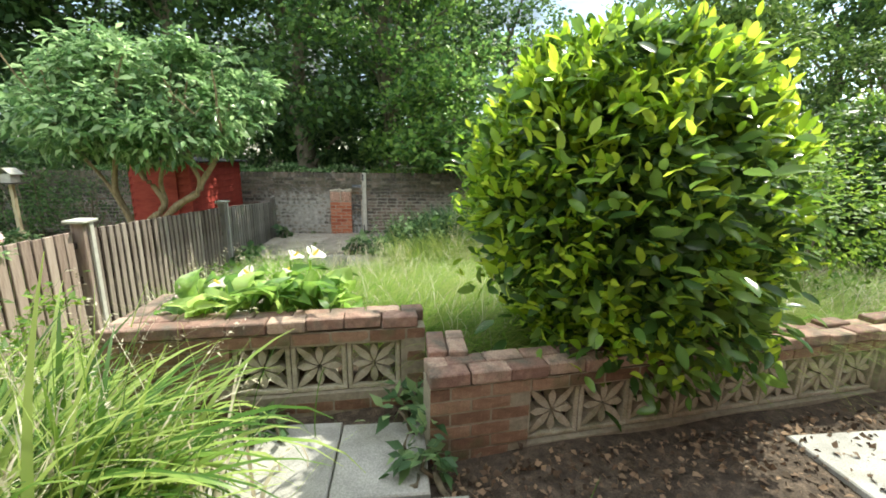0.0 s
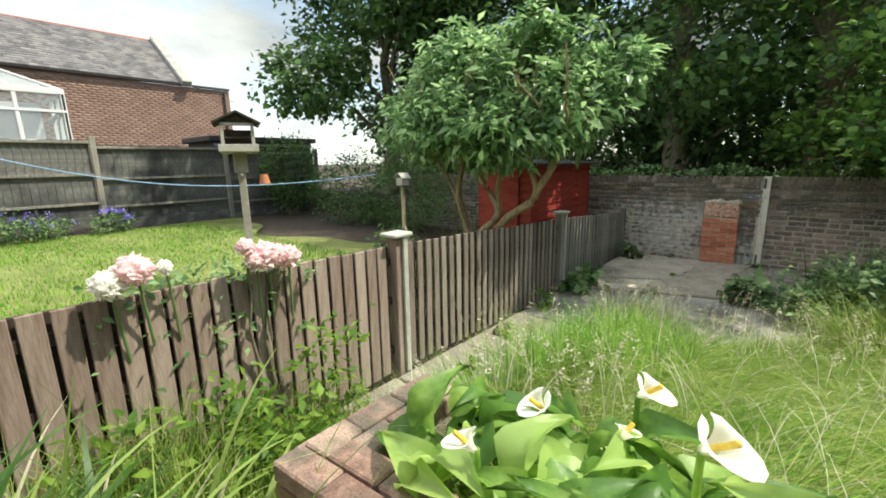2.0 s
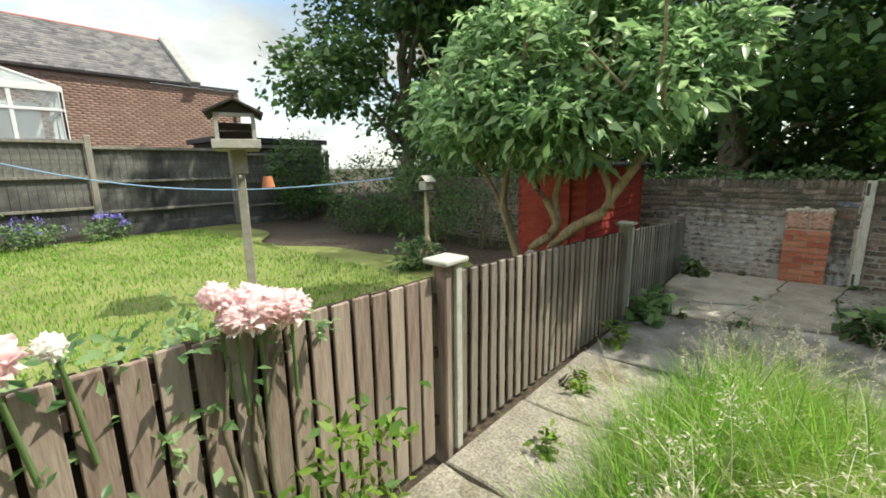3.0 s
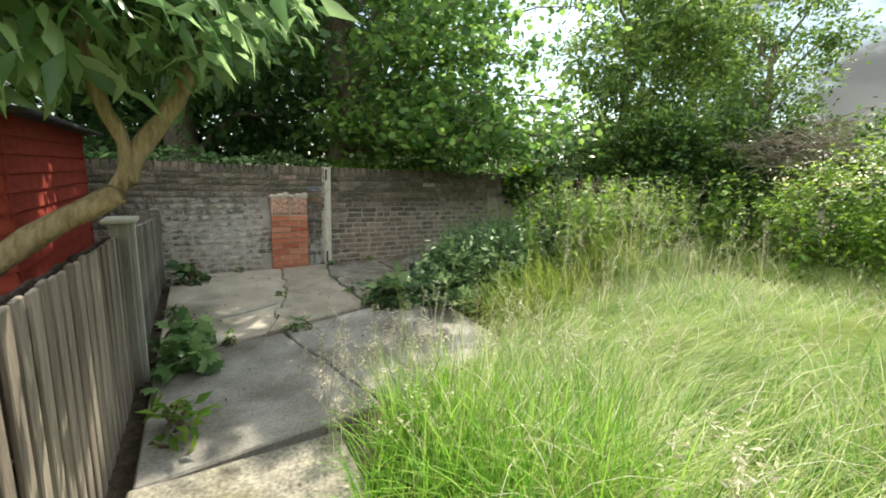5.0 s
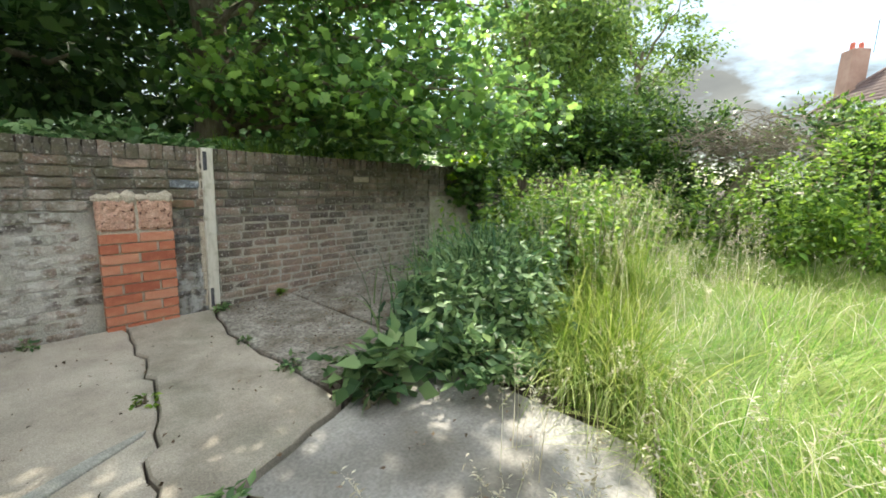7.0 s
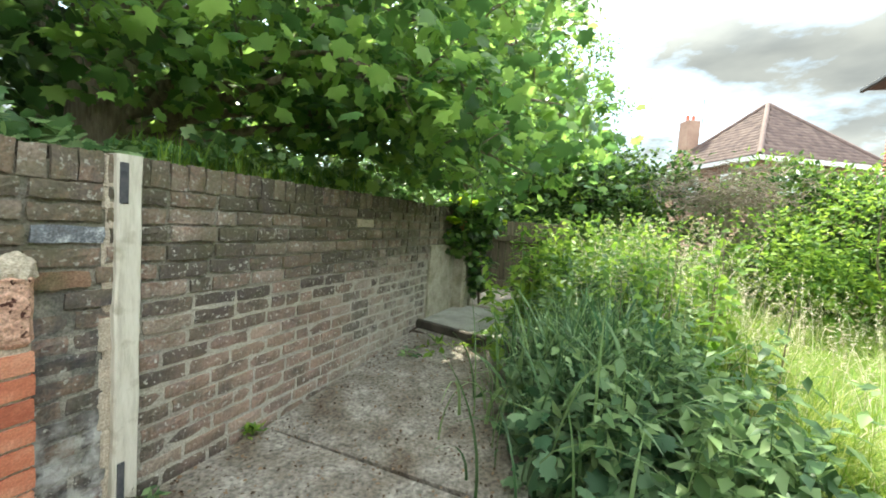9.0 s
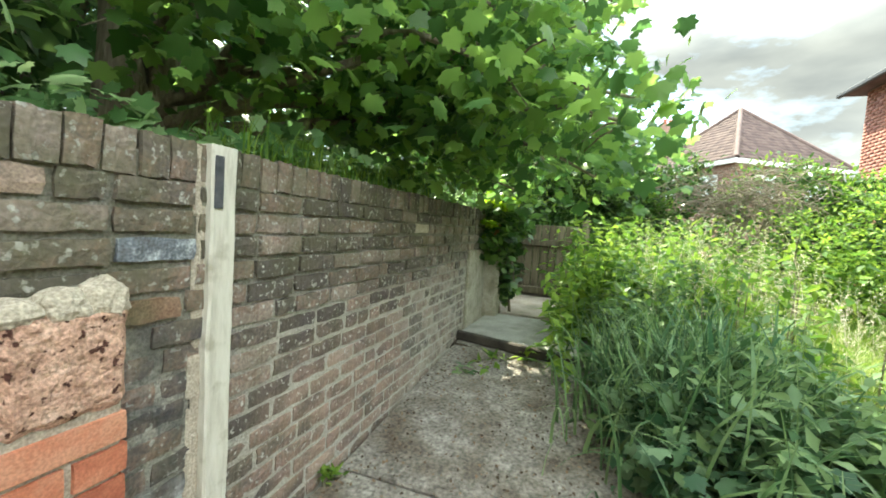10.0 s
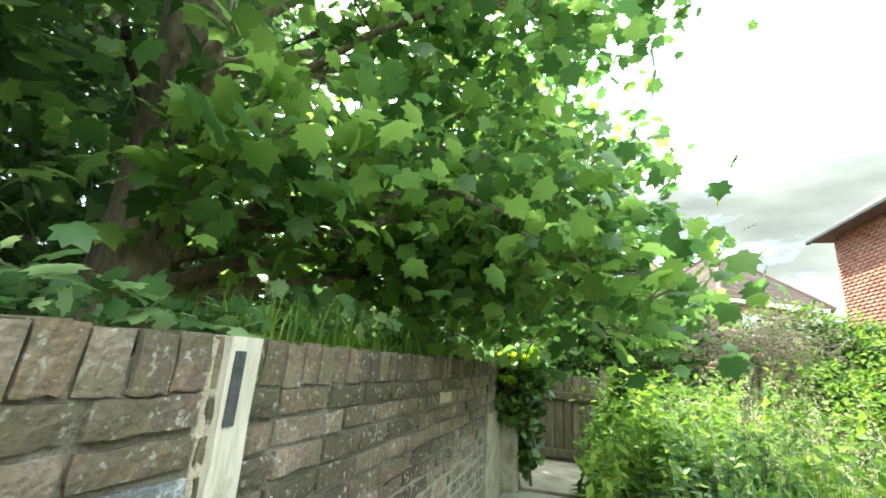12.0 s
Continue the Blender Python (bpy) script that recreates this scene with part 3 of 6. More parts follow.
def blades(name, base, length, width, lean, seg=4, r=None, curl=1.0, rise=1.0, power=1.0):
    """Grass blades: tapered strips that rise at base and bend over along lean (n x 2)."""
    r = r or rng
    n = len(base)
    t = np.linspace(0, 1, seg + 1)
    L = np.broadcast_to(length, (n,))[:, None]
    amt = np.linalg.norm(lean, axis=1, keepdims=True)
    way = lean / np.maximum(amt, 1e-6)
    ang = amt * curl * t[None, :] ** power
    dz, dh = np.cos(ang) * rise, np.sin(ang)
    step = L / seg
    z = np.concatenate([np.zeros((n, 1)), np.cumsum(dz[:, :-1] * step, 1)], 1)
    h = np.concatenate([np.zeros((n, 1)), np.cumsum(dh[:, :-1] * step, 1)], 1)
    mid = np.stack([base[:, 0:1] + way[:, 0:1] * h, base[:, 1:2] + way[:, 1:2] * h, base[:, 2:3] + z], 2)
    a = r.uniform(0, 2 * math.pi, n)
    face = 0.75 * np.stack([-way[:, 1], way[:, 0]], 1) + 0.5 * np.stack([np.cos(a), np.sin(a)], 1)
    face = unit(face)
    w = np.broadcast_to(width, (n,))[:, None] * (1 - t[None, :] ** 2 * 0.92) * 0.5
    off = np.stack([face[:, 0:1] * w, face[:, 1:2] * w, 0 * w], 2)
    v = np.stack([mid - off, mid + off], 2).reshape(n, -1, 3)
    k = np.arange(seg)
    q = np.stack([2 * k, 2 * k + 1, 2 * k + 3, 2 * k + 2], 1)
    faces = (q[None] + (np.arange(n) * 2 * (seg + 1))[:, None, None]).reshape(-1, 4)
    return mesh_np(name, v.reshape(-1, 3), faces)


def smooth01(a, b, x):
    t = np.clip((x - a) / (b - a), 0, 1)
    return t * t * (3 - 2 * t)


def ground_z(x, y):
    """The height of the soil."""
    x, y = np.asarray(x, float), np.asarray(y, float)
    z = np.full(np.broadcast(x, y).shape, -0.17)
    lawn = -0.12 + 0.42 * smooth01(-3.2, -7.0, y)
    z = np.where((x > -1.2) & (y < -2.9) & (y > -7.2), -0.17 + (lawn + 0.17) * smooth01(-1.2, -0.8, x), z)
    z = np.where((x > 0.4) & (y >= -2.9) & (y < -0.9), -0.12, z)
    z = np.where((x > 2.4) & (y >= -2.9) & (y < -0.0), 0.1, z)
    z = np.where((x > -2.3) & (y <= -7.2), 0.06, z)
    z = np.where(x < -2.1, 0.0 - 0.1 * smooth01(-4, -2, x), z)
    z = np.where((y > 0.2), 0.75 * smooth01(0.2, 0.8, y) - 0.1, z)
    z = np.where((x > 4.5), np.maximum(z, 0.1), z)
    return z


# ---- ground ----
gx = np.concatenate([[-400, -150, -60, -30, -20], np.arange(-16, -2.4, 0.8), np.arange(-2.3, 5.0, 0.1), np.arange(5, 12, 0.8), [20, 40, 150, 400]])
gy = np.concatenate([[-400, -150, -60, -30, -18], np.arange(-14, -8, 0.8), np.arange(-7.8, 1.2, 0.1), np.arange(1.2, 10, 0.8), [20, 40, 150, 400]])
GX, GY = np.meshgrid(gx, gy, indexing="ij")
GZ = ground_z(GX, GY) + 0.012 * np.sin(GX * 5.1 + np.cos(GY * 3.7)) * (np.abs(GX) < 15)
idx = np.arange(GX.size).reshape(GX.shape)
quads = np.stack([idx[:-1, :-1], idx[1:, :-1], idx[1:, 1:], idx[:-1, 1:]], -1).reshape(-1, 4)
ground = part("ground", mesh_np("ground", np.stack([GX, GY, GZ], -1).reshape(-1, 3), quads), M["soil"], smooth=True)
tagged(ground, "dark bare garden soil with leaf litter", "ground", kind="structure")

lx, ly = np.arange(-12.6, -2.55, 0.25), np.arange(-16.0, -2.6, 0.25)
LX, LY = np.meshgrid(lx, ly, indexing="ij")
edge = 0.5 * np.sin(LX * 0.9) + 0.2 * np.sin(LX * 2.3)
LYY = np.where(LY > -3.4, LY + edge, LY)
LZ = ground_z(LX, LYY) + 0.05 + 0.02 * np.sin(LX * 1.3) * np.cos(LY * 1.7)
idx = np.arange(LX.size).reshape(LX.shape)
quads = np.stack([idx[:-1, :-1], idx[1:, :-1], idx[1:, 1:], idx[:-1, 1:]], -1).reshape(-1, 4)
tagged(part("lawn_next_door", mesh_np("lawn", np.stack([LX, LYY, LZ], -1).reshape(-1, 3), quads), M["lawn"], smooth=True), "short mown sunlit lawn of the neighbouring garden", "lawn", kind="structure")
n = 26000
b = np.stack([rng.uniform(-12.4, -2.7, n), rng.uniform(-9.5, -3.4, n), np.zeros(n)], 1)
b[:, 2] = ground_z(b[:, 0], b[:, 1]) + 0.05
tagged(part("lawn_grass", blades("lawn_grass", b, rng.uniform(0.03, 0.07, n), 0.012, rng.normal(size=(n, 2)) * 0.6, 2), M["grass_dark"]), "short mown grass blades on the lawn", "grass", kind="stuff")


# ---- paving ----
def jag(a, b, n, amount, seed):
    """A cracked line from a to b: points with small offsets, without the last."""
    r = random.Random(seed)
    out = []
    for k in range(n):
        t = k / n
        w = amount if k else 0
        out.append((a[0] + (b[0] - a[0]) * t + r.uniform(-w, w), a[1] + (b[1] - a[1]) * t + r.uniform(-w, w)))
    return out


patio = tagged(holder("pavement_patio"), "cracked old concrete slabs of the rear patio", "paving", kind="structure")
crack = jag((-0.70, -0.03), (-0.78, -0.88), 6, 0.03, 1) + jag((-0.78, -0.88), (-0.92, -1.55), 6, 0.035, 2) + jag((-0.92, -1.55), (-1.2, -2.36), 8, 0.03, 3) + [(-1.2, -2.36)]
joint = jag((-0.06, -0.03), (-0.22, -0.7), 5, 0.012, 4) + jag((-0.22, -0.7), (-0.2, -2.03), 8, 0.014, 5) + [(-0.2, -2.03)]
shift = lambda pts, dx, dy=0.0: [(x + dx, y + dy) for x, y in pts]
front = jag((-1.93, -2.52), (-1.2, -2.38), 6, 0.012, 6)
front2 = jag((-1.2, -2.38), (-0.2, -2.05), 8, 0.012, 7)
front3 = jag((-0.2, -2.05), (0.62, -1.75), 6, 0.012, 8)
part("slab", prism([(-1.93, -0.03)] + front[:1] + front[1:] + [(-1.2, -2.36)] + crack[::-1][1:], -0.2, -0.052), M["slab"], patio)
part("slab", prism(shift(crack, 0.012) + shift(front2, 0.0, 0.012)[1:] + [(-0.22, -2.04)] + shift(joint[::-1], -0.006)[1:], -0.2, -0.044), M["slab"], patio)
part("slab", prism(shift(joint, 0.008) + shift(front3, 0.0, 0.012)[1:] + [(0.62, -1.74), (0.66, -0.03)], -0.2, -0.035), M["wall_path"], patio)
fj = jag((-1.06, -2.37), (-0.74, -3.75), 7, 0.012, 9)
part("slab", prism(shift(front, 0, -0.016) + [(-1.2, -2.41), (-1.07, -2.37)] + shift(fj[1:], -0.004) + [(-0.745, -3.75), (-1.93, -3.9)], -0.2, -0.07), M["rough_slab"], patio)
part("slab", prism([(-1.04, -2.36)] + shift(front2[2:], 0, -0.012) + shift(front3, 0, -0.012) + [(0.6, -1.77), (0.5, -3.4), (-0.735, -3.75)] + shift(fj[1:][::-1], 0.004), -0.2, -0.066), M["rough_slab"], patio)
shard = prism([(0, 0), (0.14, 0.02), (0.5, 0.2), (0.52, 0.23), (0.3, 0.17), (0.05, 0.06)], 0, 0.018, 0.006)
tagged(part("mortar_ridge", shard, M["terrace"], None, at=pose(-1.5, -1.85, -0.054)), "pale ridge of mortar on the cracked slab", "mortar")

side = tagged(holder("pavement_side_path"), "dusty pale concrete path along the fence", "path", kind="structure")
ys = [-3.86, -4.9, -5.75, -6.7, -7.7, -8.9]
for k in range(5):
    r = random.Random(k)
    part("slab", prism(jag((-1.95, ys[k] - 0.02), (-1.02 - r.uniform(0, 0.1), ys[k] - 0.02), 4, 0.02, k) + [(-1.05, ys[k] - 0.02)] + jag((-1.06, ys[k + 1]), (-1.95, ys[k + 1]), 5, 0.02, k + 30) + [(-1.95, ys[k + 1])], -0.2, -0.075 + 0.01 * k), M["path"], side)

walkway = tagged(holder("pavement_wall_path"), "rough shaded concrete path beside the brick wall", "path", kind="structure")
bm = prism([(0.68, -1.45), (1.2, -1.46), (1.9, -1.46), (2.58, -1.45), (2.58, -0.02), (1.9, -0.015), (1.2, -0.02), (0.68, -0.02)], -0.2, -0.04)
for v in bm.verts:
    v.co.z += 0.16 * (v.co.x - 0.68) / 1.9
part("slab", bm, M["wall_path"], walkway)
part("step_edge", box(0.06, 1.15, 0.075, 2.42, -0.52, 0.115, 0.01), M["dark_wood"], walkway, "dark timber edge of the step", at=Matrix.Translation((2.42, -0.52, 0)) @ pose(0, 0, 0, 0, 0, -16) @ Matrix.Translation((-2.42, 0.52, 0)))
part("slab", prism([(2.32, -1.15), (2.6, -0.03), (3.55, -0.05), (3.5, -1.2)], -0.1, 0.186), M["terrace"], walkway)
part("slab", prism([(3.57, -1.2), (3.6, -0.05), (5.0, -0.05), (5.0, -1.2)], -0.1, 0.2), M["slab"], walkway)

terr = tagged(holder("pavement_terrace"), "pale paving slabs beside the low garden wall", "paving", kind="structure")
for k, (x0, x1, y0, y1) in enumerate([(-0.12, 0.44, -7.92, -7.33), (-0.12, 0.44, -8.64, -7.93), (0.45, 0.92, -7.92, -7.36), (0.45, 1.1, -8.64, -7.93), (-0.7, -0.13, -7.9, -7.4), (-0.12, 0.44, -9.4, -8.65), (0.45, 1.1, -9.4, -8.65),
                                      (3.0, 3.7, -8.3, -7.65), (3.72, 4.5, -8.3, -7.6), (3.0, 3.7, -9.0, -8.33), (3.72, 4.5, -9.0, -8.33), (1.13, 1.9, -9.4, -8.7), (1.93, 2.9, -9.4, -8.75)]):
    r = random.Random(k)
    part("paving_slab", prism([(x0, y0), (x1, y0 + r.uniform(-0.01, 0.01)), (x1, y1), (x0, y1)], 0.0, 0.105 + r.uniform(-0.006, 0.006), 0.008), M["terrace"], terr)

# ---- the long brick wall ----
WALL_TOP, COURSE = 1.31, 0.075
wall = tagged(holder("wall_north"), "sooty old brick boundary wall with traces of limewash", "brick wall", kind="structure")
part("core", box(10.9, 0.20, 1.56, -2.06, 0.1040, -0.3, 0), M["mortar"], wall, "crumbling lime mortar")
NEAR = (-1.55, 1.35)
stretch = [brick_mesh("brick", 0.213, 0.0645, 0.05, k, M["brick_one"], 0.0075) for k in range(18)]
heads = [brick_mesh("brick", 0.101, 0.0645, 0.05, 40 + k, M["brick_one"], 0.0075) for k in range(8)]
copes = [brick_mesh("coping_brick", 0.0765, 0.114, 0.235, 160 + k, M["brick_one"], 0.007) for k in range(10)]
joined = [[], []]
blue_paint = material("blue_white_painted_brick", [(0.08, 0.075, 0.075), (0.15, 0.165, 0.19), (0.48, 0.51, 0.54)], 18, 6, rough=0.9, bump=0.6, grain=0.3)
odd = [(-0.26, 1.01, brick_mesh("brick", 0.213, 0.0645, 0.05, 60, blue_paint, 0.0075)), (-0.48, 1.17, brick_mesh("brick", 0.213, 0.0645, 0.05, 61, M["low_brick_top"], 0.0075)),
       (-0.24, 0.87, brick_mesh("brick", 0.213, 0.0645, 0.05, 62, M["low_brick"], 0.0075)), (1.61, 1.10, brick_mesh("brick", 0.213, 0.0645, 0.05, 63, M["pale_mortar"], 0.0075))]


def lay(mesh, m, near):
    if near:
        part("coping_brick" if mesh in copes else "brick", mesh, None, wall, at=m)
    else:
        o = len(joined[0])
        joined[0].extend(tuple(m @ v.co) for v in mesh.vertices)
        joined[1].extend(tuple(i + o for i in p.vertices) for p in mesh.polygons)


for row in range(18):
    z = -0.15 + COURSE * (row + 0.5)
    r = random.Random(100 + row)
    x = -7.4 + 0.1125 * (row % 2) + r.uniform(-0.02, 0.02)
    while x < 3.3:
        head = r.random() < 0.22
        w = 0.103 if head else 0.215
        c = x + w / 2
        if not (-0.80 < c < -0.32 and z < 0.9):
            m = Matrix.Translation((c, r.uniform(-0.005, 0.002) - (0.009 if row > 11 else 0.0), z + r.uniform(-0.004, 0.004))) @ pose(0, 0, 0, r.uniform(-0.9, 0.9), r.uniform(-1.0, 1.0), r.uniform(-0.8, 0.8))
            kind = r.choice(heads if head else stretch)
            kind = next((me for ox, oz, me in odd if not head and abs(c - ox) < 0.11 and abs(z - oz) < 0.038), kind)
            lay(kind, m, NEAR[0] < c < NEAR[1] or kind.materials[0] is not M["brick_one"])
        x += w + 0.009 + r.uniform(-0.002, 0.003)
x = -7.4
r = random.Random(55)
while x < 3.35:
    m = Matrix.Translation((x, -0.008 + r.uniform(-0.005, 0.005), 1.253 + r.uniform(-0.005, 0.004))) @ pose(0, 0, 0, r.uniform(-0.6, 0.6), r.uniform(-1.2, 1.2), r.uniform(-0.6, 0.6))
    lay(r.choice(copes), m, -1.1 < x < 1.2)
    x += 0.079 + r.uniform(-0.002, 0.004)
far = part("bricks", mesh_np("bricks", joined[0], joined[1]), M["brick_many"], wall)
far.data.polygons.foreach_set("use_smooth", [False] * len(far.data.polygons))
tagged(far, "weathered bricks of the rest of the wall", kind="stuff")

# rendered end of the wall, and its broken pier
part("render_coat", box(0.66, 0.03, 0.78, 3.06, -0.008, 0.12, 0.012), M["screen"], wall, "flaking grey render over the bricks")
pier = tagged(holder("broken_pier", 3.5, -0.02, 0.0), "broken rendered brick pier at the end of the wall", "pier")
part("pier_core", box(0.26, 0.3, 0.86, 0, 0.0, 0.1, 0.03), M["screen"], pier)
for k in range(5):
    part("brick", box(0.22, 0.11, 0.065, rnd.uniform(-0.02, 0.02), -0.1 + 0.1 * (k % 2), 0.96 + 0.07 * (k // 2), 0.008), M["red_brick"], pier)

# brick infill panel with the two pitted blocks on top
panel = tagged(holder("brick_infill", -0.56, -0.078, 0.0), "orange brick infill topped by two pitted pink blocks", "brickwork")
part("mortar_bed", box(0.455, 0.10, 1.0, 0, 0.062, -0.09, 0.008), M["pale_mortar"], panel)
full = [brick_mesh("brick", 0.222, 0.065, 0.05, 80 + k, M["red_brick"], 0.002) for k in range(4)]
half = [brick_mesh("brick", 0.106, 0.065, 0.05, 90 + k, M["red_brick"], 0.002) for k in range(3)]
for row in range(10):
    z = -0.055 + 0.0755 * row
    if row % 2:
        part("brick", full[row % 4], None, panel, at=pose(-0.119, 0, z, 0, 0, rnd.uniform(-0.6, 0.6)))
        part("brick", full[(row + 1) % 4], None, panel, at=pose(0.119, 0, z, 0, 0, rnd.uniform(-0.6, 0.6)))
    else:
        part("brick", half[row % 3], None, panel, at=pose(-0.179, 0, z))
        part("brick", full[row % 4], None, panel, at=pose(0.0, 0, z, 0, 0, rnd.uniform(-0.6, 0.6)))
        part("brick", half[(row + 1) % 3], None, panel, at=pose(0.179, 0, z))
for sx in (-1, 1):
    bm = box(0.225, 0.09, 0.23, sx * 0.119, 0.04, 0.675, 0.018)
    bmesh.ops.subdivide_edges(bm, edges=[e for e in bm.edges if e.calc_length() > 0.1], cuts=5, use_grid_fill=True)
    for v in bm.verts:
        v.co += Vector((0, 0.012, 0)) * noise.noise(v.co * 22) + Vector((0.004, 0, 0.004)) * noise.noise(v.co * 40)
    part("pitted_block", bm, M["pitted_block"], panel, "pitted pink moulded block")
for k in range(6):
    bm = bmesh.new()
    bmesh.ops.create_icosphere(bm, subdivisions=3, radius=1.0)
    for v in bm.verts:
        v.co = Vector((v.co.x * 0.055, v.co.y * 0.05, v.co.z * (0.032 + 0.012 * (k % 3)))) * (1 + 0.25 * noise.noise(v.co * 2.5 + Vector((k, 0, 0))))
    part("mortar_lump", bm, M["pale_mortar"], panel, "lumpy mortar capping", at=pose(-0.195 + 0.078 * k, 0.04, 0.905))

# cream timber post against the wall
post = tagged(holder("timber_post", -0.038, 0.012, 0.0), "peeling cream painted timber post fixed to the brick wall", "post")
bm = bmesh.new()
rings = []
for k in range(34):
    z = -0.05 + 1.36 * k / 33
    e0 = -0.044 + 0.005 * noise.noise(Vector((3, 1, z * 5))) + 0.003 * noise.noise(Vector((8, 1, z * 21)))
    e1 = 0.044 + 0.005 * noise.noise(Vector((5, 7, z * 4))) + 0.002 * noise.noise(Vector((2, 9, z * 25)))
    f = -0.045 + 0.002 * noise.noise(Vector((1, 4, z * 9)))
    rings.append([bm.verts.new(p) for p in ((e0, 0.01, z), (e0, f + 0.006, z), (e0 + 0.006, f, z), (e1 - 0.006, f, z), (e1, f + 0.006, z), (e1, 0.01, z))])
for a, b in zip(rings, rings[1:]):
    for k in range(6):
        bm.faces.new((a[k], a[(k + 1) % 6], b[(k + 1) % 6], b[k]))
bm.faces.new(rings[-1])
bmesh.ops.recalc_face_normals(bm, faces=bm.faces[:])
part("upright", bm, M["post_white"], post)
part("dark_patch", box(0.03, 0.006, 0.15, -0.024, -0.047, 1.13, 0.002), M["dark_patch"], post, "bare dark patch where the paint is gone")
part("dark_patch", box(0.026, 0.006, 0.17, -0.02, -0.047, -0.03, 0.002), M["dark_patch"], post, "bare dark patch where the paint is gone")
for k in range(17):
    part("mortar_daub", box(0.03 + 0.025 * rnd.random(), 0.022, 0.11 + 0.04 * rnd.random(), -0.044 - 0.012 * rnd.random(), -0.002 - 0.003 * (k % 3) - 0.002 * rnd.random(), -0.02 + 0.075 * k, 0.012), M["pale_mortar"], post)


# ---- timber fence between the gardens ----
FX = -2.04
fence_top = lambda y: float(np.interp(y, [-12, -5.6, -2.7, 0], [1.12, 0.975, 0.845, 0.66]))
fence_foot = lambda y: float(np.interp(y, [-12, -5.6, -2.7, 0], [-0.02, -0.075, -0.17, -0.16]))
PITCH = 0.107


def fence_board(h, mat, w=0.082, t=0.018):
    bm = box(w, t, h, 0, 0, 0, 0.004)
    me = bpy.data.meshes.new("board")
    bm.to_mesh(me)
    bm.free()
    me.materials.append(mat)
    return me


timber_fence = tagged(holder("timber_fence", FX, 0, 0), "weathered hit-and-miss timber fence between the two gardens", "fence")


def fence_bay(y0, y1, mat, gaps=True, label=""):
    """Vertical boards from y0 to y1 with a row behind the gaps, its colour darkened as shade."""
    bay, mid = timber_fence, (y0 + y1) / 2
    n = round((y1 - y0 - 0.1) / PITCH)
    base = fence_board(1.0, mat, (0.086 if mat is M["board_brown"] else 0.064) if gaps else 0.112)
    back = fence_board(1.0, M["board_shade"], 0.09)
    for k in range(n):
        y = y0 + 0.05 + (k + 0.5) * (y1 - y0 - 0.1) / n
        z0, z1 = fence_foot(y) + rnd.uniform(-0.005, 0.01), fence_top(y) + rnd.uniform(-0.006, 0.006)
        tilt = rnd.uniform(-0.5, 0.5) + (0 if gaps else 9)
        m = Matrix.Translation((0, y, z0)) @ pose(0, 0, 0, rnd.uniform(-0.4, 0.4), 0, 90 + tilt) @ Matrix.Diagonal((1, 1, z1 - z0, 1))
        part("board", base, None, bay, at=m)
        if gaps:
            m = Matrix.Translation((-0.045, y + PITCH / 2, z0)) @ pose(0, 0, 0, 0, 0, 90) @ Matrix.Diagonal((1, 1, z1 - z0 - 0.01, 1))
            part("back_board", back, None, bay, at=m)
    for f in (0.15, 0.55, 0.85):
        za, zb = (fence_foot(y) + f * (fence_top(y) - fence_foot(y)) for y in (y0, y1))
        bm = box(0.03, y1 - y0, 0.06, -0.024 if gaps else -0.035, 0, 0, 0.004)
        for v in bm.verts:
            v.co.z += za + (zb - za) * (v.co.y / (y1 - y0) + 0.5)
        part("rail", bm, M["board_shade"], bay, at=pose(0, mid, 0))
    return bay


def fence_post(y, cap=True, mat=None, w=0.1):
    top = fence_top(y) + (0.07 if cap else 0.06)
    p = part("post", box(w, w, top - fence_foot(y) + 0.1, 0, 0, fence_foot(y) - 0.1, 0.008), mat or M["board_brown"], timber_fence, at=pose(0, y, 0))
    if cap:
        part("cap", box(0.17, 0.2, 0.03, 0.01, 0, top, 0.008), M["cap"], p, "bleached flat cap")
        part("cover_strip", box(0.025, 0.05, top - fence_foot(y), 0.063, 0.035, fence_foot(y), 0.004), M["cap"], p, "pale cover strip")
    else:
        part("cap", box(w, w, 0.05, 0, 0, top, 0.02), M["board_grey"], p)


fence_bay(-11.5, -8.62, M["board_brown"], True, "brown stained hit-and-miss board fence panel")
fence_bay(-8.52, -5.68, M["board_brown"], True, "brown stained hit-and-miss board fence panel under the roses")
fence_bay(-5.58, -2.72, M["board"], True, "sun-bleached hit-and-miss board fence panel")
fence_bay(-2.62, -0.12, M["board_grey"], False, "grey weathered close-board fence panel in shade")
fence_post(-8.57)
fence_post(-5.63)
fence_post(-2.67, True, M["board_grey"])
fence_post(-0.07, False, M["board_grey"])


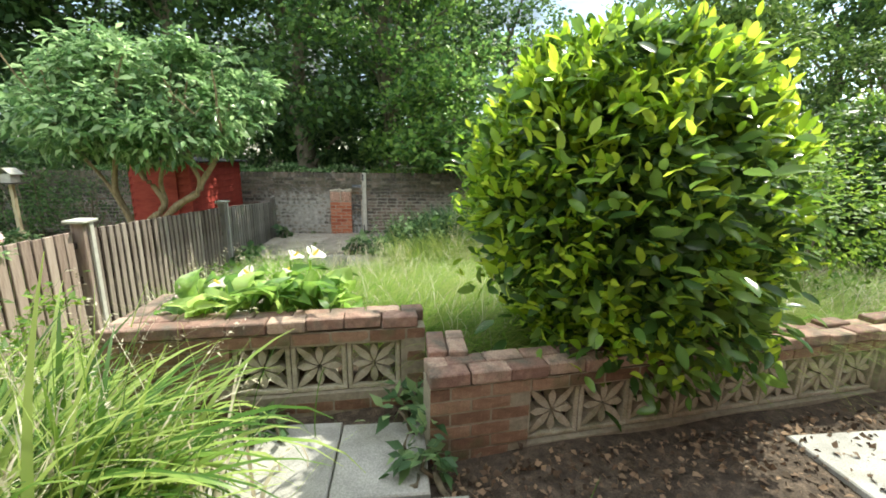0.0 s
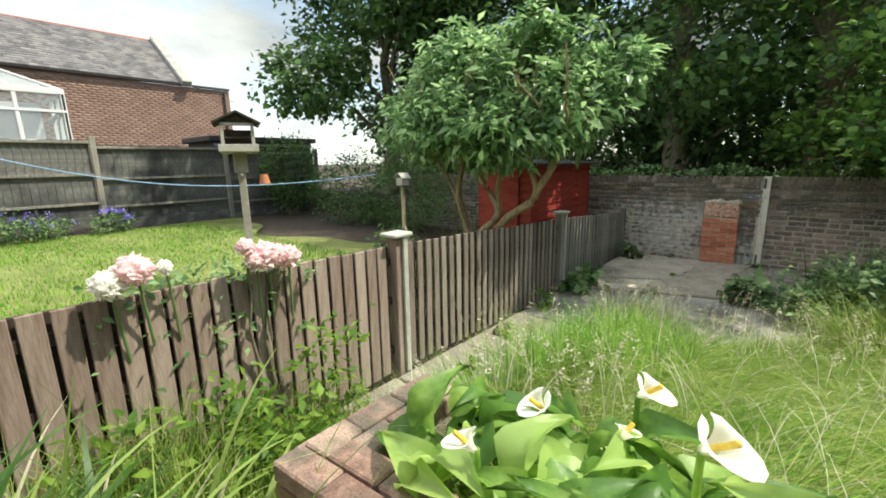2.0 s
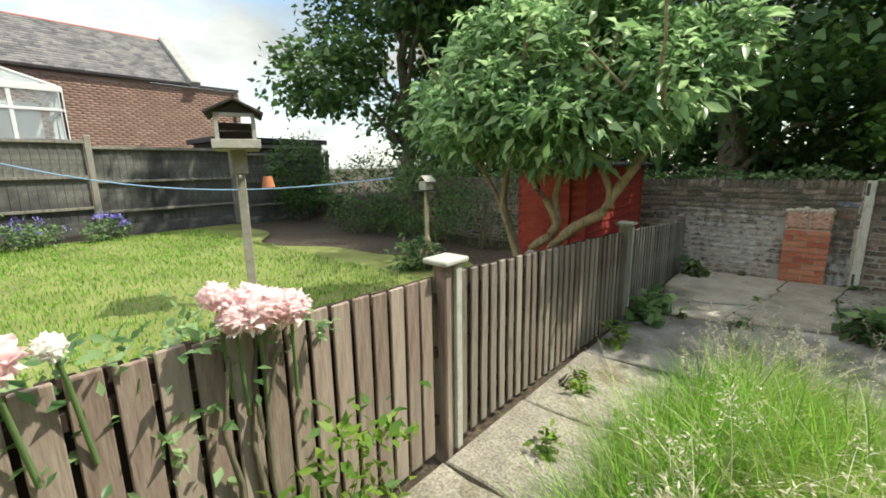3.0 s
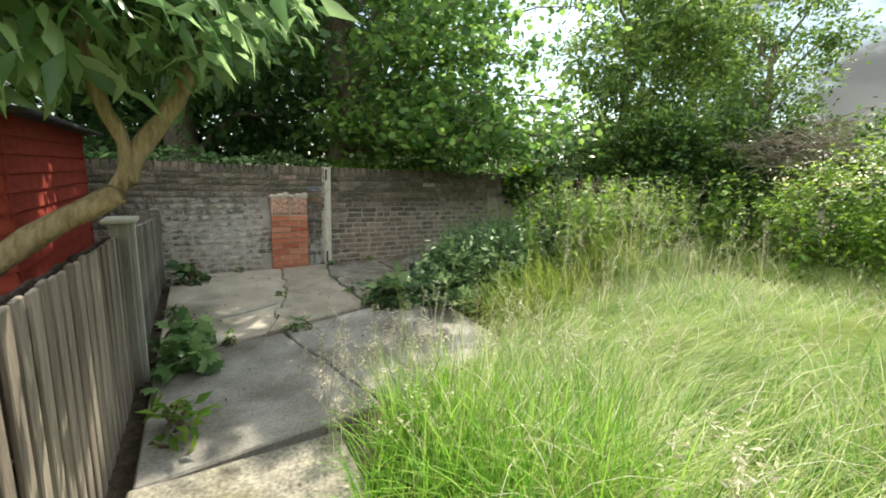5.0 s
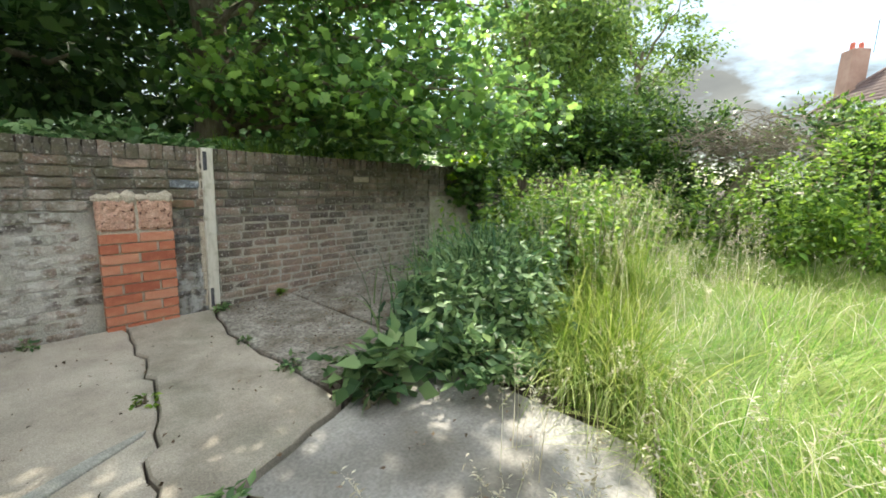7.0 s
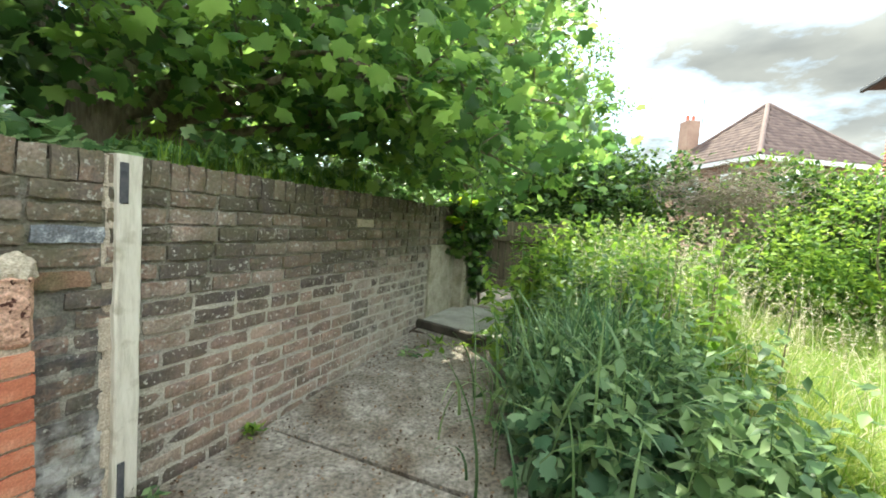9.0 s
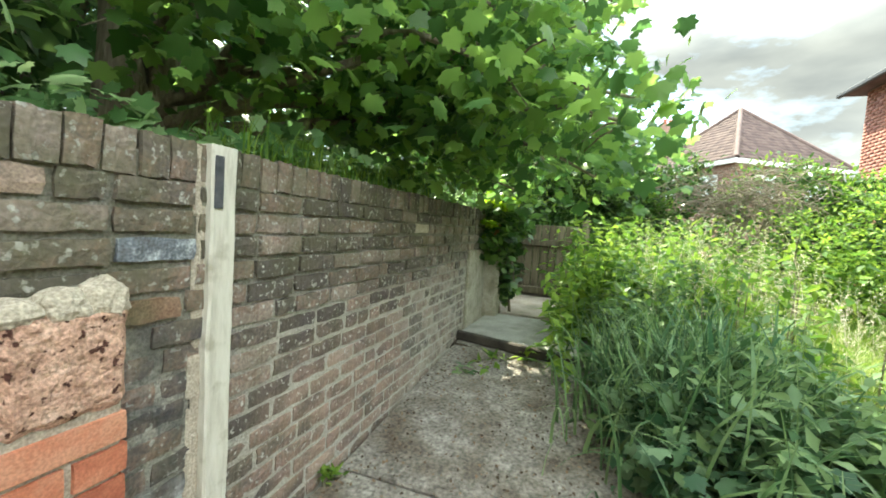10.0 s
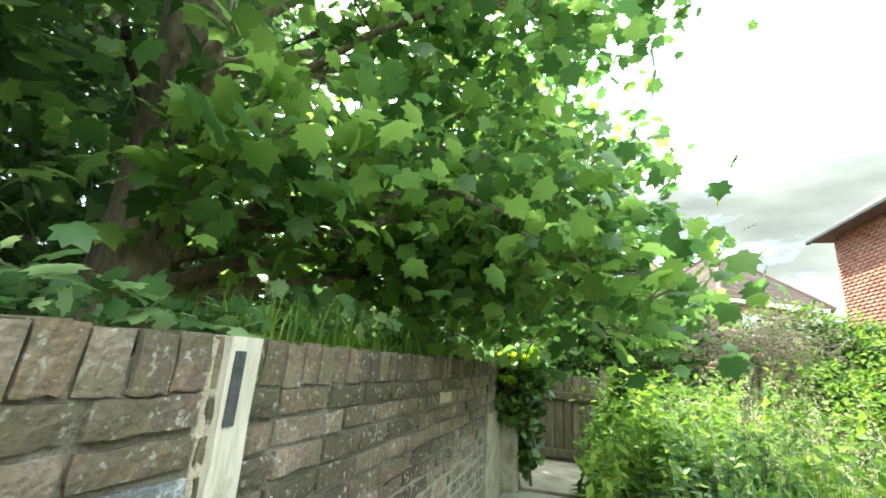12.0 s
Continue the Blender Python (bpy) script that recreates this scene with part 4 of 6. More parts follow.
# ---- low garden wall with screen blocks ----
def screen_block_mesh():
    """A 0.325 m screen block: a frame with eight petals and a cross round a hole."""
    bm = bmesh.new()
    s, fr, t = 0.325, 0.028, 0.09
    for sx, sz, x, z in ((s, fr, 0, 0), (s, fr, 0, s - fr), (fr, s - 2 * fr, -s / 2 + fr / 2, fr), (fr, s - 2 * fr, s / 2 - fr / 2, fr)):
        box(sx, t, sz, x, 0, z, 0.004, bm)
    for k in range(8):
        a = math.pi / 4 * k
        long = 0.132 if k % 2 == 0 else 0.185
        pet = bmesh.new()
        outline = [(0.012, 0.0), (0.05, 0.017), (0.095, 0.024), (long - 0.02, 0.014), (long, 0.0), (long - 0.02, -0.014), (0.095, -0.024), (0.05, -0.017)]
        f = pet.faces.new([pet.verts.new((x, -t * 0.38, z)) for x, z in outline])
        ex = bmesh.ops.extrude_face_region(pet, geom=[f])
        bmesh.ops.translate(pet, verts=[g for g in ex["geom"] if isinstance(g, bmesh.types.BMVert)], vec=(0, t * 0.76, 0))
        bmesh.ops.transform(pet, matrix=Matrix.Translation((0, 0, s / 2)) @ Matrix.Rotation(a, 4, "Y"), verts=pet.verts[:])
        bmesh.ops.recalc_face_normals(pet, faces=pet.faces[:])
        me = bpy.data.meshes.new("tmp")
        pet.to_mesh(me)
        pet.free()
        bm.from_mesh(me)
        bpy.data.meshes.remove(me)
    me = bpy.data.meshes.new("screen_block")
    bm.to_mesh(me)
    bm.free()
    me.materials.append(M["screen"])
    return me


SCREEN = screen_block_mesh()
LB = [brick_mesh("brick", 0.215, 0.066, 0.1, 200 + k, M["low_brick"], 0.003) for k in range(6)]
LH = [brick_mesh("brick", 0.103, 0.066, 0.1, 220 + k, M["low_brick"], 0.003) for k in range(3)]


def low_wall(name, x, y, rz, length, z0, z1, blocks, label, first, coping=True):
    """A one-brick wall along its own x from 0 to length, with screen blocks from first on."""
    w = tagged(holder(name, x, y, 0, rz), label, "garden wall", kind="structure")
    b0, b1 = first, first + 0.33 * blocks
    zb = z1 - 0.155 - 0.33
    if blocks:
        for lo, hi, za, zt in ((0, b0, z0 - 0.1, z1 - 0.08), (b1, length, z0 - 0.1, z1 - 0.08), (b0, b1, z0 - 0.1, zb), (b0, b1, zb + 0.33, z1 - 0.08)):
            if hi - lo > 0.02:
                part("core", box(hi - lo, 0.19, zt - za, (lo + hi) / 2, 0.1, za, 0), M["low_mortar"], w)
    else:
        part("core", box(length, 0.19, z1 - 0.08 - z0 + 0.1, length / 2, 0.1, z0 - 0.1, 0), M["low_mortar"], w)
    for k in range(blocks):
        part("screen_block", SCREEN, None, w, at=pose(b0 + 0.33 * (k + 0.5), 0.085, zb + 0.003))
    rows = int((z1 - 0.08 - z0) / 0.075) + 1
    for row in range(rows):
        z = z1 - 0.08 - 0.075 * (row + 0.5)
        xx = 0.0 if row % 2 else -0.1125
        while xx < length - 0.02:
            lo, hi = max(xx, 0.0), min(xx + 0.215, length)
            c = (lo + hi) / 2
            if hi - lo > 0.06 and not (blocks and hi > b0 + 0.01 and lo < b1 - 0.01 and zb - 0.03 < z < zb + 0.34):
                me = rnd.choice(LB if hi - lo > 0.16 else LH)
                part("brick", me, None, w, at=Matrix.Translation((c, rnd.uniform(-0.005, 0.003), z)) @ Matrix.Diagonal(((hi - lo) / (0.215 if hi - lo > 0.16 else 0.103), 1, 1, 1)))
            xx += 0.225
    for half_row in (0, 1):
        xx = -0.1 * half_row
        while xx < length - 0.04:
            lo, hi = max(xx, 0.0), min(xx + 0.215, length)
            if hi - lo > 0.05:
                part("coping_brick", box(hi - lo, 0.108, 0.072, (lo + hi) / 2, 0.048 + 0.113 * half_row, z1 - 0.074, 0.007), M["low_brick_top"], w, at=pose(0, rnd.uniform(-0.005, 0.004), rnd.uniform(-0.005, 0.003), 0, rnd.uniform(-0.4, 0.4), 0))
            xx += 0.220
    return w


low_wall("garden_wall_1", -0.86, -7.29, 4.0, 1.80, 0.1, 0.70, 3, "low brown brick wall with three pierced screen blocks", 0.66)
low_wall("garden_wall_2", 0.935, -7.66, 7.5, 3.7, 0.05, 0.565, 8, "low brown brick wall with a row of pierced screen blocks", 0.55)
low_wall("garden_wall_3", 0.945, -7.17, -90, 0.285, 0.05, 0.60, 0, "short brick return between the two garden walls", 0.0)
low_wall("garden_wall_4", -0.895, -6.55, -90, 0.70, -0.1, 0.67, 0, "short brick return of the low garden wall", 0.0)


# ---- trees ----
def tree(name, x, y, z, lines, leaves, label, bark, leafmat, category="tree"):
    t = tagged(holder(name, 0, 0, 0), label, category)
    t.matrix_basis = pose(x, y, z)
    inv = Vector((x, y, z))
    tubes("trunk", [([Vector(p) - inv for p in pts], rad) for pts, rad in lines], bark, t, sides=9)
    for nm, me, mat, lab in leaves:
        me.transform(Matrix.Translation(-inv))
        ob = part(nm, me, mat, t, lab)
        ob["kind"] = "stuff"
    return t


def taper(a, b, n=6):
    return [a + (b - a) * k / n for k in range(n + 1)]


def big_tree(x, y, z, h, spread, clumps, per, size, mat, low=1.2, seed=1, trunk_r=0.24, shape=None, label=""):
    r = np.random.default_rng(seed)
    q = random.Random(seed)
    top = Vector((x + q.uniform(-0.3, 0.3), y + q.uniform(-0.3, 0.3), z + h * 0.8))
    lines = [(bend((x, y, z - 0.2), top, 0, 0.12, 8, q), taper(trunk_r, 0.05, 8))]
    blobs = []
    for k in range(11):
        a = 2.4 * k + q.uniform(-0.4, 0.4)
        zz = z + low + (h - low) * (k + 0.5) / 11
        f = 1.0 - 0.55 * ((k - 3.5) / 7.5) ** 2
        rad = spread * q.uniform(0.45, 0.75) * f
        end = Vector((x + math.cos(a) * rad, y + math.sin(a) * rad, zz + 0.4))
        s = Vector((x, y, z)).lerp(top, min(0.95, max(0.12, (zz - z) / (h * 0.95) - 0.12)))
        lines.append((bend(s, end, 0.15, 0.1, 6, q), taper(trunk_r * 0.32, 0.015, 6)))
        blobs.append((tuple(end), (spread * q.uniform(0.38, 0.55), spread * q.uniform(0.38, 0.55), spread * q.uniform(0.28, 0.42))))
    p, o = crown(blobs, clumps, per, 0.2, 0.35, r)
    keep = p[:, 2] > z + low - 0.3
    p, o = p[keep], o[keep]
    me = leaf_mesh("crown", p, r.uniform(0.7, 1.25, len(p)) * size, shape or LEAF, 0.35, 0.6, o, r)
    return tree("tree", x, y, z, lines, [("crown", me, mat, "")], label, M["bark"], mat)


DARK = "tall dark green leafy tree behind the brick wall"
big_tree(-1.75, 2.3, 0.6, 7.5, 3.0, 330, 34, 0.17, M["leaf_far"], 1.0, 1, 0.30, BROAD, DARK)
big_tree(1.6, 4.6, 0.6, 7.0, 2.8, 330, 34, 0.17, M["leaf_far"], 0.9, 2, 0.22, BROAD, DARK)
big_tree(-5.2, 3.0, 0.6, 8.5, 3.4, 330, 34, 0.18, M["leaf_far"], 1.0, 3, 0.26, BROAD, DARK)
big_tree(-8.2, 4.2, 0.3, 8.0, 3.2, 400, 34, 0.19, M["leaf_far"], 1.4, 4, 0.24, BROAD, DARK)
big_tree(-3.4, 6.5, 0.6, 9.5, 3.6, 260, 34, 0.2, M["leaf_far"], 0.8, 5, 0.24, BROAD, DARK)
big_tree(0.2, 7.0, 0.6, 9.0, 3.6, 260, 34, 0.2, M["leaf_far"], 0.8, 6, 0.24, BROAD, DARK)
big_tree(4.6, 6.0, 0.6, 7.0, 2.8, 240, 34, 0.18, M["leaf_far"], 0.6, 7, 0.2, BROAD, DARK)
big_tree(9.0, 1.9, 0.3, 6.6, 2.7, 460, 36, 0.18, M["leaf_light"], 1.0, 8, 0.18, LEAF, "light green leafy tree beyond the hedge")
big_tree(13.5, 0.6, 0.3, 6.4, 2.3, 240, 34, 0.16, M["leaf_light"], 1.0, 9, 0.18, LEAF, "pale airy tree beyond the hedge")
big_tree(-9.4, 1.2, 0.0, 8.8, 3.2, 560, 34, 0.2, M["leaf_far"], 1.8, 15, 0.26, BROAD, "tall dark tree at the far corner of the neighbouring garden")
big_tree(15.5, 4.0, 0.3, 8.0, 3.0, 260, 34, 0.2, M["leaf_far"], 1.0, 10, 0.2, BROAD, "tall tree in the distance")
# far tree
big_tree(15.0, 3.5, 0.0, 6.2, 2.2, 140, 34, 0.16, M["leaf_far"], 0.5, 12, 0.16, BROAD, "dark tree beyond the hedge")

# the sycamore whose boughs hang over the path
q = random.Random(21)
r = np.random.default_rng(21)
S = Vector((0.55, 1.15, 0.6))
limbs = [(bend(S - Vector((0, 0, 0.3)), (0.35, 1.25, 7.0), 0, 0.08, 9, q), taper(0.2, 0.08, 9))]
tips = []
for ax, ay, az, bx, by, bz in [(0.5, 1.1, 1.5, 1.3, -0.25, 2.0), (0.5, 1.1, 1.5, 2.4, -0.2, 1.75), (0.45, 1.1, 1.7, 3.3, -0.55, 2.1), (0.45, 1.1, 2.0, 0.9, -0.5, 3.0), (0.45, 1.1, 2.0, 2.2, -0.45, 3.1),
                               (0.4, 1.15, 2.5, 1.4, -0.5, 4.2), (0.4, 1.15, 2.5, 2.7, -0.1, 4.0), (0.4, 1.15, 2.8, 0.0, -0.6, 4.3), (0.4, 1.15, 3.0, 1.0, -0.2, 5.4), (0.5, 1.1, 1.4, 0.2, 0.3, 1.9),
                               (0.4, 1.15, 2.2, -1.0, 0.2, 3.0), (0.4, 1.15, 3.2, -1.2, 0.0, 4.6), (0.4, 1.15, 3.2, 2.2, 0.6, 5.2), (0.5, 1.1, 1.4, 1.9, 0.6, 1.8), (0.45, 1.1, 1.7, 3.1, 0.6, 2.6), (0.4, 1.1, 2.6, 3.4, 0.3, 3.3), (0.45, 1.1, 1.6, 3.9, -0.5, 1.95), (0.4, 1.1, 2.0, 4.2, -0.3, 2.6), (0.45, 1.1, 1.5, 2.9, -0.35, 1.5), (0.5, 1.1, 1.5, 2.7, -1.3, 1.85), (0.5, 1.1, 1.4, 2.3, -1.05, 1.55), (0.5, 1.1, 1.7, 3.2, -1.25, 2.2), (0.45, 1.1, 1.9, 1.9, -0.95, 2.4), (0.45, 1.1, 2.2, 2.7, -1.1, 3.0), (0.45, 1.1, 2.4, 1.5, -0.9, 3.5), (0.45, 1.1, 2.6, 3.6, -0.8, 3.9), (0.5, 1.1, 1.5, 1.4, -1.2, 1.72), (0.5, 1.1, 1.6, 1.0, -0.75, 1.85), (0.5, 1.1, 1.7, 1.8, -1.3, 1.95)]:
    pts = bend((ax, ay, az), (bx, by, bz), 0.28, 0.05, 7, q)
    limbs.append((pts, taper(0.034, 0.009, 7)))
    for k in range(3, 8):
        tips.append(pts[k])
        for s in range(2):
            e = pts[k] + Vector((q.uniform(-0.45, 0.45), q.uniform(-0.4, 0.3), q.uniform(-0.3, 0.25)))
            limbs.append(([pts[k], pts[k].lerp(e, 0.5) + Vector((0, 0, 0.04)), e], [0.009, 0.006, 0.003]))
            tips += [pts[k].lerp(e, 0.6), e]
tips = np.array([tuple(p) for p in tips])
c = np.repeat(tips, 15, axis=0) + r.normal(size=(len(tips) * 15, 3)) * (0.21, 0.18, 0.15)
c = c[(c[:, 2] > 1.22) & ((c[:, 1] > 0.0) | (c[:, 2] > 1.35 - 0.15 * (c[:, 0] > 1.4)))]
near = leaf_mesh("crown", c, r.uniform(0.055, 0.12, len(c)), MAPLE, 0.6, 0.5, None, r)
c2 = np.repeat(tips[::3], 6, axis=0) + r.normal(size=(len(tips[::3]) * 6, 3)) * (0.2, 0.2, 0.15)
c2 = c2[c2[:, 2] > 1.9]
keys = leaf_mesh("seed_keys", c2, r.uniform(0.05, 0.09, len(c2)), NARROW, 0.9, 0.6, None, r)
# unseen high foliage and limbs, added to cast shade on the patio
p, o = crown([((2.3, -0.4, 6.1), (1.2, 0.8, 0.7)), ((0.6, -0.3, 6.4), (1.2, 0.8, 0.7)), ((-0.9, 0.0, 6.0), (1.1, 0.8, 0.6)), ((1.2, 1.5, 6.0), (1.3, 0.9, 0.7))], 260, 20, 0.16, 0.2, r)
upper = leaf_mesh("upper_crown", p, r.uniform(0.12, 0.22, len(p)), BROAD, 0.4, 0.5, o, r)
for e in ((2.3, -0.4, 6.1), (0.6, -0.3, 6.4), (-0.9, 0.0, 6.0), (1.2, 1.5, 6.0)):
    limbs.append((bend((0.4, 1.2, 4.2), e, 0.1, 0.06, 6, q), taper(0.06, 0.01, 6)))
tree("sycamore", S.x, S.y, S.z, limbs, [("crown", near, M["leaf_syc"], "large lobed green leaves"), ("upper_crown", upper, M["leaf_syc"], ""), ("seed_keys", keys, M["leaf_yellow"], "yellow-green hanging seed keys")], "sycamore with large lobed leaves hanging over the brick wall", M["bark"], M["leaf_syc"])

# multi-stemmed shrub tree in front of the shed
q = random.Random(5)
r = np.random.default_rng(5)
B = Vector((-2.55, -3.5, 0.0))
lines = []


def stem(x0, rad, *points):
    """A crooked stem from the foot at x0 through points of (x, z), with twigs at its end."""
    pts = [Vector((x0 + 0.09, -3.70, -0.1))] + [Vector((x + 0.09, -3.72 + q.uniform(-0.03, 0.03), z)) for x, z in points]
    fine = [pts[0]]
    for i in range(len(pts) - 1):
        p0, p1, p2, p3 = pts[max(i - 1, 0)], pts[i], pts[i + 1], pts[min(i + 2, len(pts) - 1)]
        for t in (0.34, 0.67, 1.0):
            fine.append(0.5 * (2 * p1 + (p2 - p0) * t + (2 * p0 - 5 * p1 + 4 * p2 - p3) * t * t + (3 * p1 - p0 - 3 * p2 + p3) * t ** 3))
    lines.append((fine, [v * q.uniform(0.9, 1.12) for v in taper(rad, rad * 0.55, len(fine) - 1)]))
    for k in range(5):
        e = pts[-1] + Vector((q.uniform(-0.45, 0.45), q.uniform(-0.45, 0.45), q.uniform(0.25, 1.0)))
        lines.append((bend(pts[-1], e, 0, 0.03, 4, q), taper(rad * 0.4, 0.008, 4)))


stem(-2.66, 0.048, (-2.765, 0.446), (-2.94, 0.96), (-3.015, 1.21), (-2.97, 1.55), (-2.95, 1.95))
stem(-2.70, 0.034, (-2.77, 0.45), (-2.93, 0.95), (-3.14, 1.32), (-3.42, 1.75))
stem(-2.62, 0.05, (-2.63, 0.58), (-2.66, 0.76), (-2.50, 0.88), (-2.42, 1.02), (-2.53, 1.25), (-2.67, 1.40), (-2.78, 1.85))
stem(-2.60, 0.042, (-2.62, 0.60), (-2.65, 0.78), (-2.47, 0.90), (-2.41, 1.04), (-2.45, 1.28), (-2.36, 1.57), (-2.30, 1.95))
stem(-2.55, 0.055, (-2.50, 0.68), (-2.256, 0.98), (-1.99, 1.15), (-1.91, 1.32), (-1.76, 1.54), (-1.62, 1.85))
stem(-2.54, 0.04, (-2.49, 0.69), (-2.25, 0.99), (-1.99, 1.17), (-1.95, 1.35), (-2.02, 1.55), (-2.05, 1.95))
blobs = [((-3.4, -3.6, 2.15), (0.6, 0.6, 0.5)), ((-3.2, -3.5, 2.65), (0.6, 0.55, 0.45)), ((-2.5, -3.4, 2.4), (0.8, 0.7, 0.55)), ((-2.0, -3.3, 2.2), (0.7, 0.6, 0.5)), ((-2.9, -3.9, 2.0), (0.7, 0.5, 0.4)), ((-3.0, -3.4, 2.85), (0.45, 0.45, 0.3)), ((-1.62, -3.4, 2.15), (0.5, 0.55, 0.45)), ((-2.1, -3.9, 1.85), (0.6, 0.4, 0.35))]
blobs += [((-3.3 + 0.42 * k, -3.5 + 0.25 * (k % 3), 2.75 + 0.28 * math.sin(2.3 * k)), (0.26, 0.26, 0.3)) for k in range(6)]
p, o = crown(blobs, 760, 18, 0.21, 0.3, r, 1.5)
shr = leaf_mesh("crown", p, r.uniform(0.09, 0.19, len(p)), SPEAR, 0.5, 0.55, o, r)
tree("shrub_tree", B.x, B.y, -0.05, lines, [("crown", shr, M["leaf_shrub"], "narrow light green leaves")], "multi-stemmed shrub tree with narrow light green leaves beside the shed", M["pale_bark"], M["leaf_shrub"])


# ---- hedges, bushes ----
def bush(name, blobs, clumps, per, size, shape, mat, label, seed, extra=None, inner=0.55, spread=0.15, floor=0.02, stems=12, category="bush"):
    r = np.random.default_rng(seed)
    q = random.Random(seed)
    c = Vector(blobs[0][0])
    base = Vector((c.x, c.y, float(ground_z(c.x, c.y))))
    b = tagged(holder(name, *base), label, category)
    lines = []
    for k in range(stems):
        bl = q.choice(blobs)
        e = Vector(bl[0]) + Vector([q.uniform(-0.6, 0.6) * v for v in bl[1]])
        s = Vector((bl[0][0] * 0.8 + base.x * 0.2, bl[0][1] * 0.8 + base.y * 0.2, 0))
        s.z = float(ground_z(s.x, s.y)) - 0.05
        lines.append(([p - base for p in bend(s + Vector((q.uniform(-0.2, 0.2), q.uniform(-0.2, 0.2), 0)), e, 0, 0.05, 5, q)], taper(0.022, 0.006, 5)))
    tubes("stem", lines, M["bark"], b, sides=5)
    p, o = crown(blobs, clumps, per, spread, inner, r, floor)
    me = leaf_mesh("foliage", p - np.array(base), r.uniform(0.7, 1.3, len(p)) * size, shape, 0.25, 0.6, o, r)
    part("foliage", me, mat, b)
    if extra:
        mat2, clumps2, per2, size2, zmin, lab2 = extra[:6]
        p, o = crown([(bc, tuple(v * 1.06 for v in br)) for bc, br in blobs], clumps2, per2, 0.09, 0.93, r, floor)
        keep = p[:, 2] > zmin
        # new growth gathered on top, -x and +y sides, also painting the sunlit edge
        if len(extra) > 6:
            keep &= (o[:, 0] < -0.1) | (o[:, 2] > 0.45) | (o[:, 1] > 0.3) | (r.random(len(o)) < extra[6])
        o = o + (0, 0, 0.7)
        me = leaf_mesh("new_leaves", p[keep] - np.array(base), r.uniform(0.75, 1.3, keep.sum()) * size2, shape, -0.4, 0.6, o[keep], r)
        part("new_leaves", me, mat2, b, lab2)
    return b


bush("laurel_bush", [((2.2, -6.95, 1.35), (0.88, 0.75, 0.88)), ((2.4, -7.1, 0.75), (0.72, 0.6, 0.5)), ((1.8, -7.0, 1.5), (0.45, 0.55, 0.62)), ((2.65, -7.1, 1.35), (0.55, 0.5, 0.7)), ((2.2, -7.05, 2.0), (0.65, 0.55, 0.38))],
     950, 12, 0.115, LAUREL, M["leaf_laurel"], "dense glossy laurel bush with bright new leaves beside the low wall", 31, (M["leaf_laurel_new"], 1150, 9, 0.09, 0.5, "bright yellow-green new leaves", 0.22), 0.6, 0.13, 0.15)
bush("privet_bush", [((5.2, -4.6, 1.2), (0.9, 0.8, 1.0)), ((5.0, -5.6, 1.0), (0.8, 0.8, 0.9)), ((5.4, -3.7, 0.9), (0.7, 0.6, 0.7))], 420, 20, 0.07, LEAF, M["leaf_yellow"], "sunlit yellow-green privet bush by the lawn", 32)
HB = [((7.3, -0.6 - 0.85 * k, 1.25 + 0.12 * math.sin(2.1 * k)), (0.85, 0.8, (1.45 if k < 3 else 1.1) + 0.1 * math.sin(3.3 * k))) for k in range(10)]
bush("boundary_hedge", HB[:3], 620, 26, 0.12, LEAF, M["ivy"], "dark ivy-covered hedge at the garden's end", 33, (M["leaf_yellow"], 110, 14, 0.085, 1.6, "sunlit yellow-green shoots"), 0.6, 0.14, category="hedge")
bush("boundary_hedge", HB[4:10], 1000, 26, 0.115, LEAF, M["ivy"], "green boundary hedge with sunlit yellow-green shoots", 34, (M["leaf_yellow"], 620, 14, 0.09, 1.35, "sunlit yellow-green shoots"), 0.6, 0.14, category="hedge")
bush("ivy_hedge", [((5.8, 0.15, 1.2), (0.7, 0.5, 0.85)), ((6.4, -0.9, 1.45), (0.75, 0.95, 1.15)), ((6.5, -0.2, 1.5), (0.9, 0.7, 1.1)), ((6.5, -1.9, 1.0), (0.55, 0.6, 0.8)), ((4.4, 0.5, 1.3), (0.7, 0.35, 0.3))], 900, 26, 0.11, LEAF, M["ivy"], "ivy and brambles over the wall's end", 35, (M["leaf_yellow"], 200, 14, 0.08, 1.5, "bright young leaves"), 0.5, 0.15, category="hedge")
bush("ivy", [((3.5, -0.12, 1.12), (0.4, 0.24, 0.34)), ((3.62, -0.2, 0.72), (0.2, 0.14, 0.34)), ((4.1, -0.05, 1.25), (0.45, 0.25, 0.25))], 130, 16, 0.075, MAPLE, M["ivy"], "ivy hanging over the broken pier", 36, (M["leaf_laurel_new"], 50, 10, 0.07, 1.0, "bright young ivy leaves"), 0.5, 0.2, 0.3, 4, "ivy")
bush("neighbour_bush", [((-8.8, -0.9, 0.9), (1.2, 0.8, 1.0)), ((-7.2, -0.6, 0.8), (1.1, 0.7, 0.9))], 280, 20, 0.09, LEAF, M["leaf_far"], "dark shaded bush at the end of the neighbouring lawn", 37)
bush("neighbour_bush", [((-6.2, -1.1, 0.9), (0.9, 0.7, 0.9)), ((-5.0, -0.9, 1.0), (0.8, 0.6, 1.1))], 240, 20, 0.08, NARROW, M["leaf_far"], "loose dark shrub beside the bird box", 38)
bush("neighbour_bush", [((-12.2, -0.6, 1.4), (0.8, 0.9, 1.2))], 170, 20, 0.1, LEAF, M["leaf_far"], "dark bush against the tall grey fence", 39)
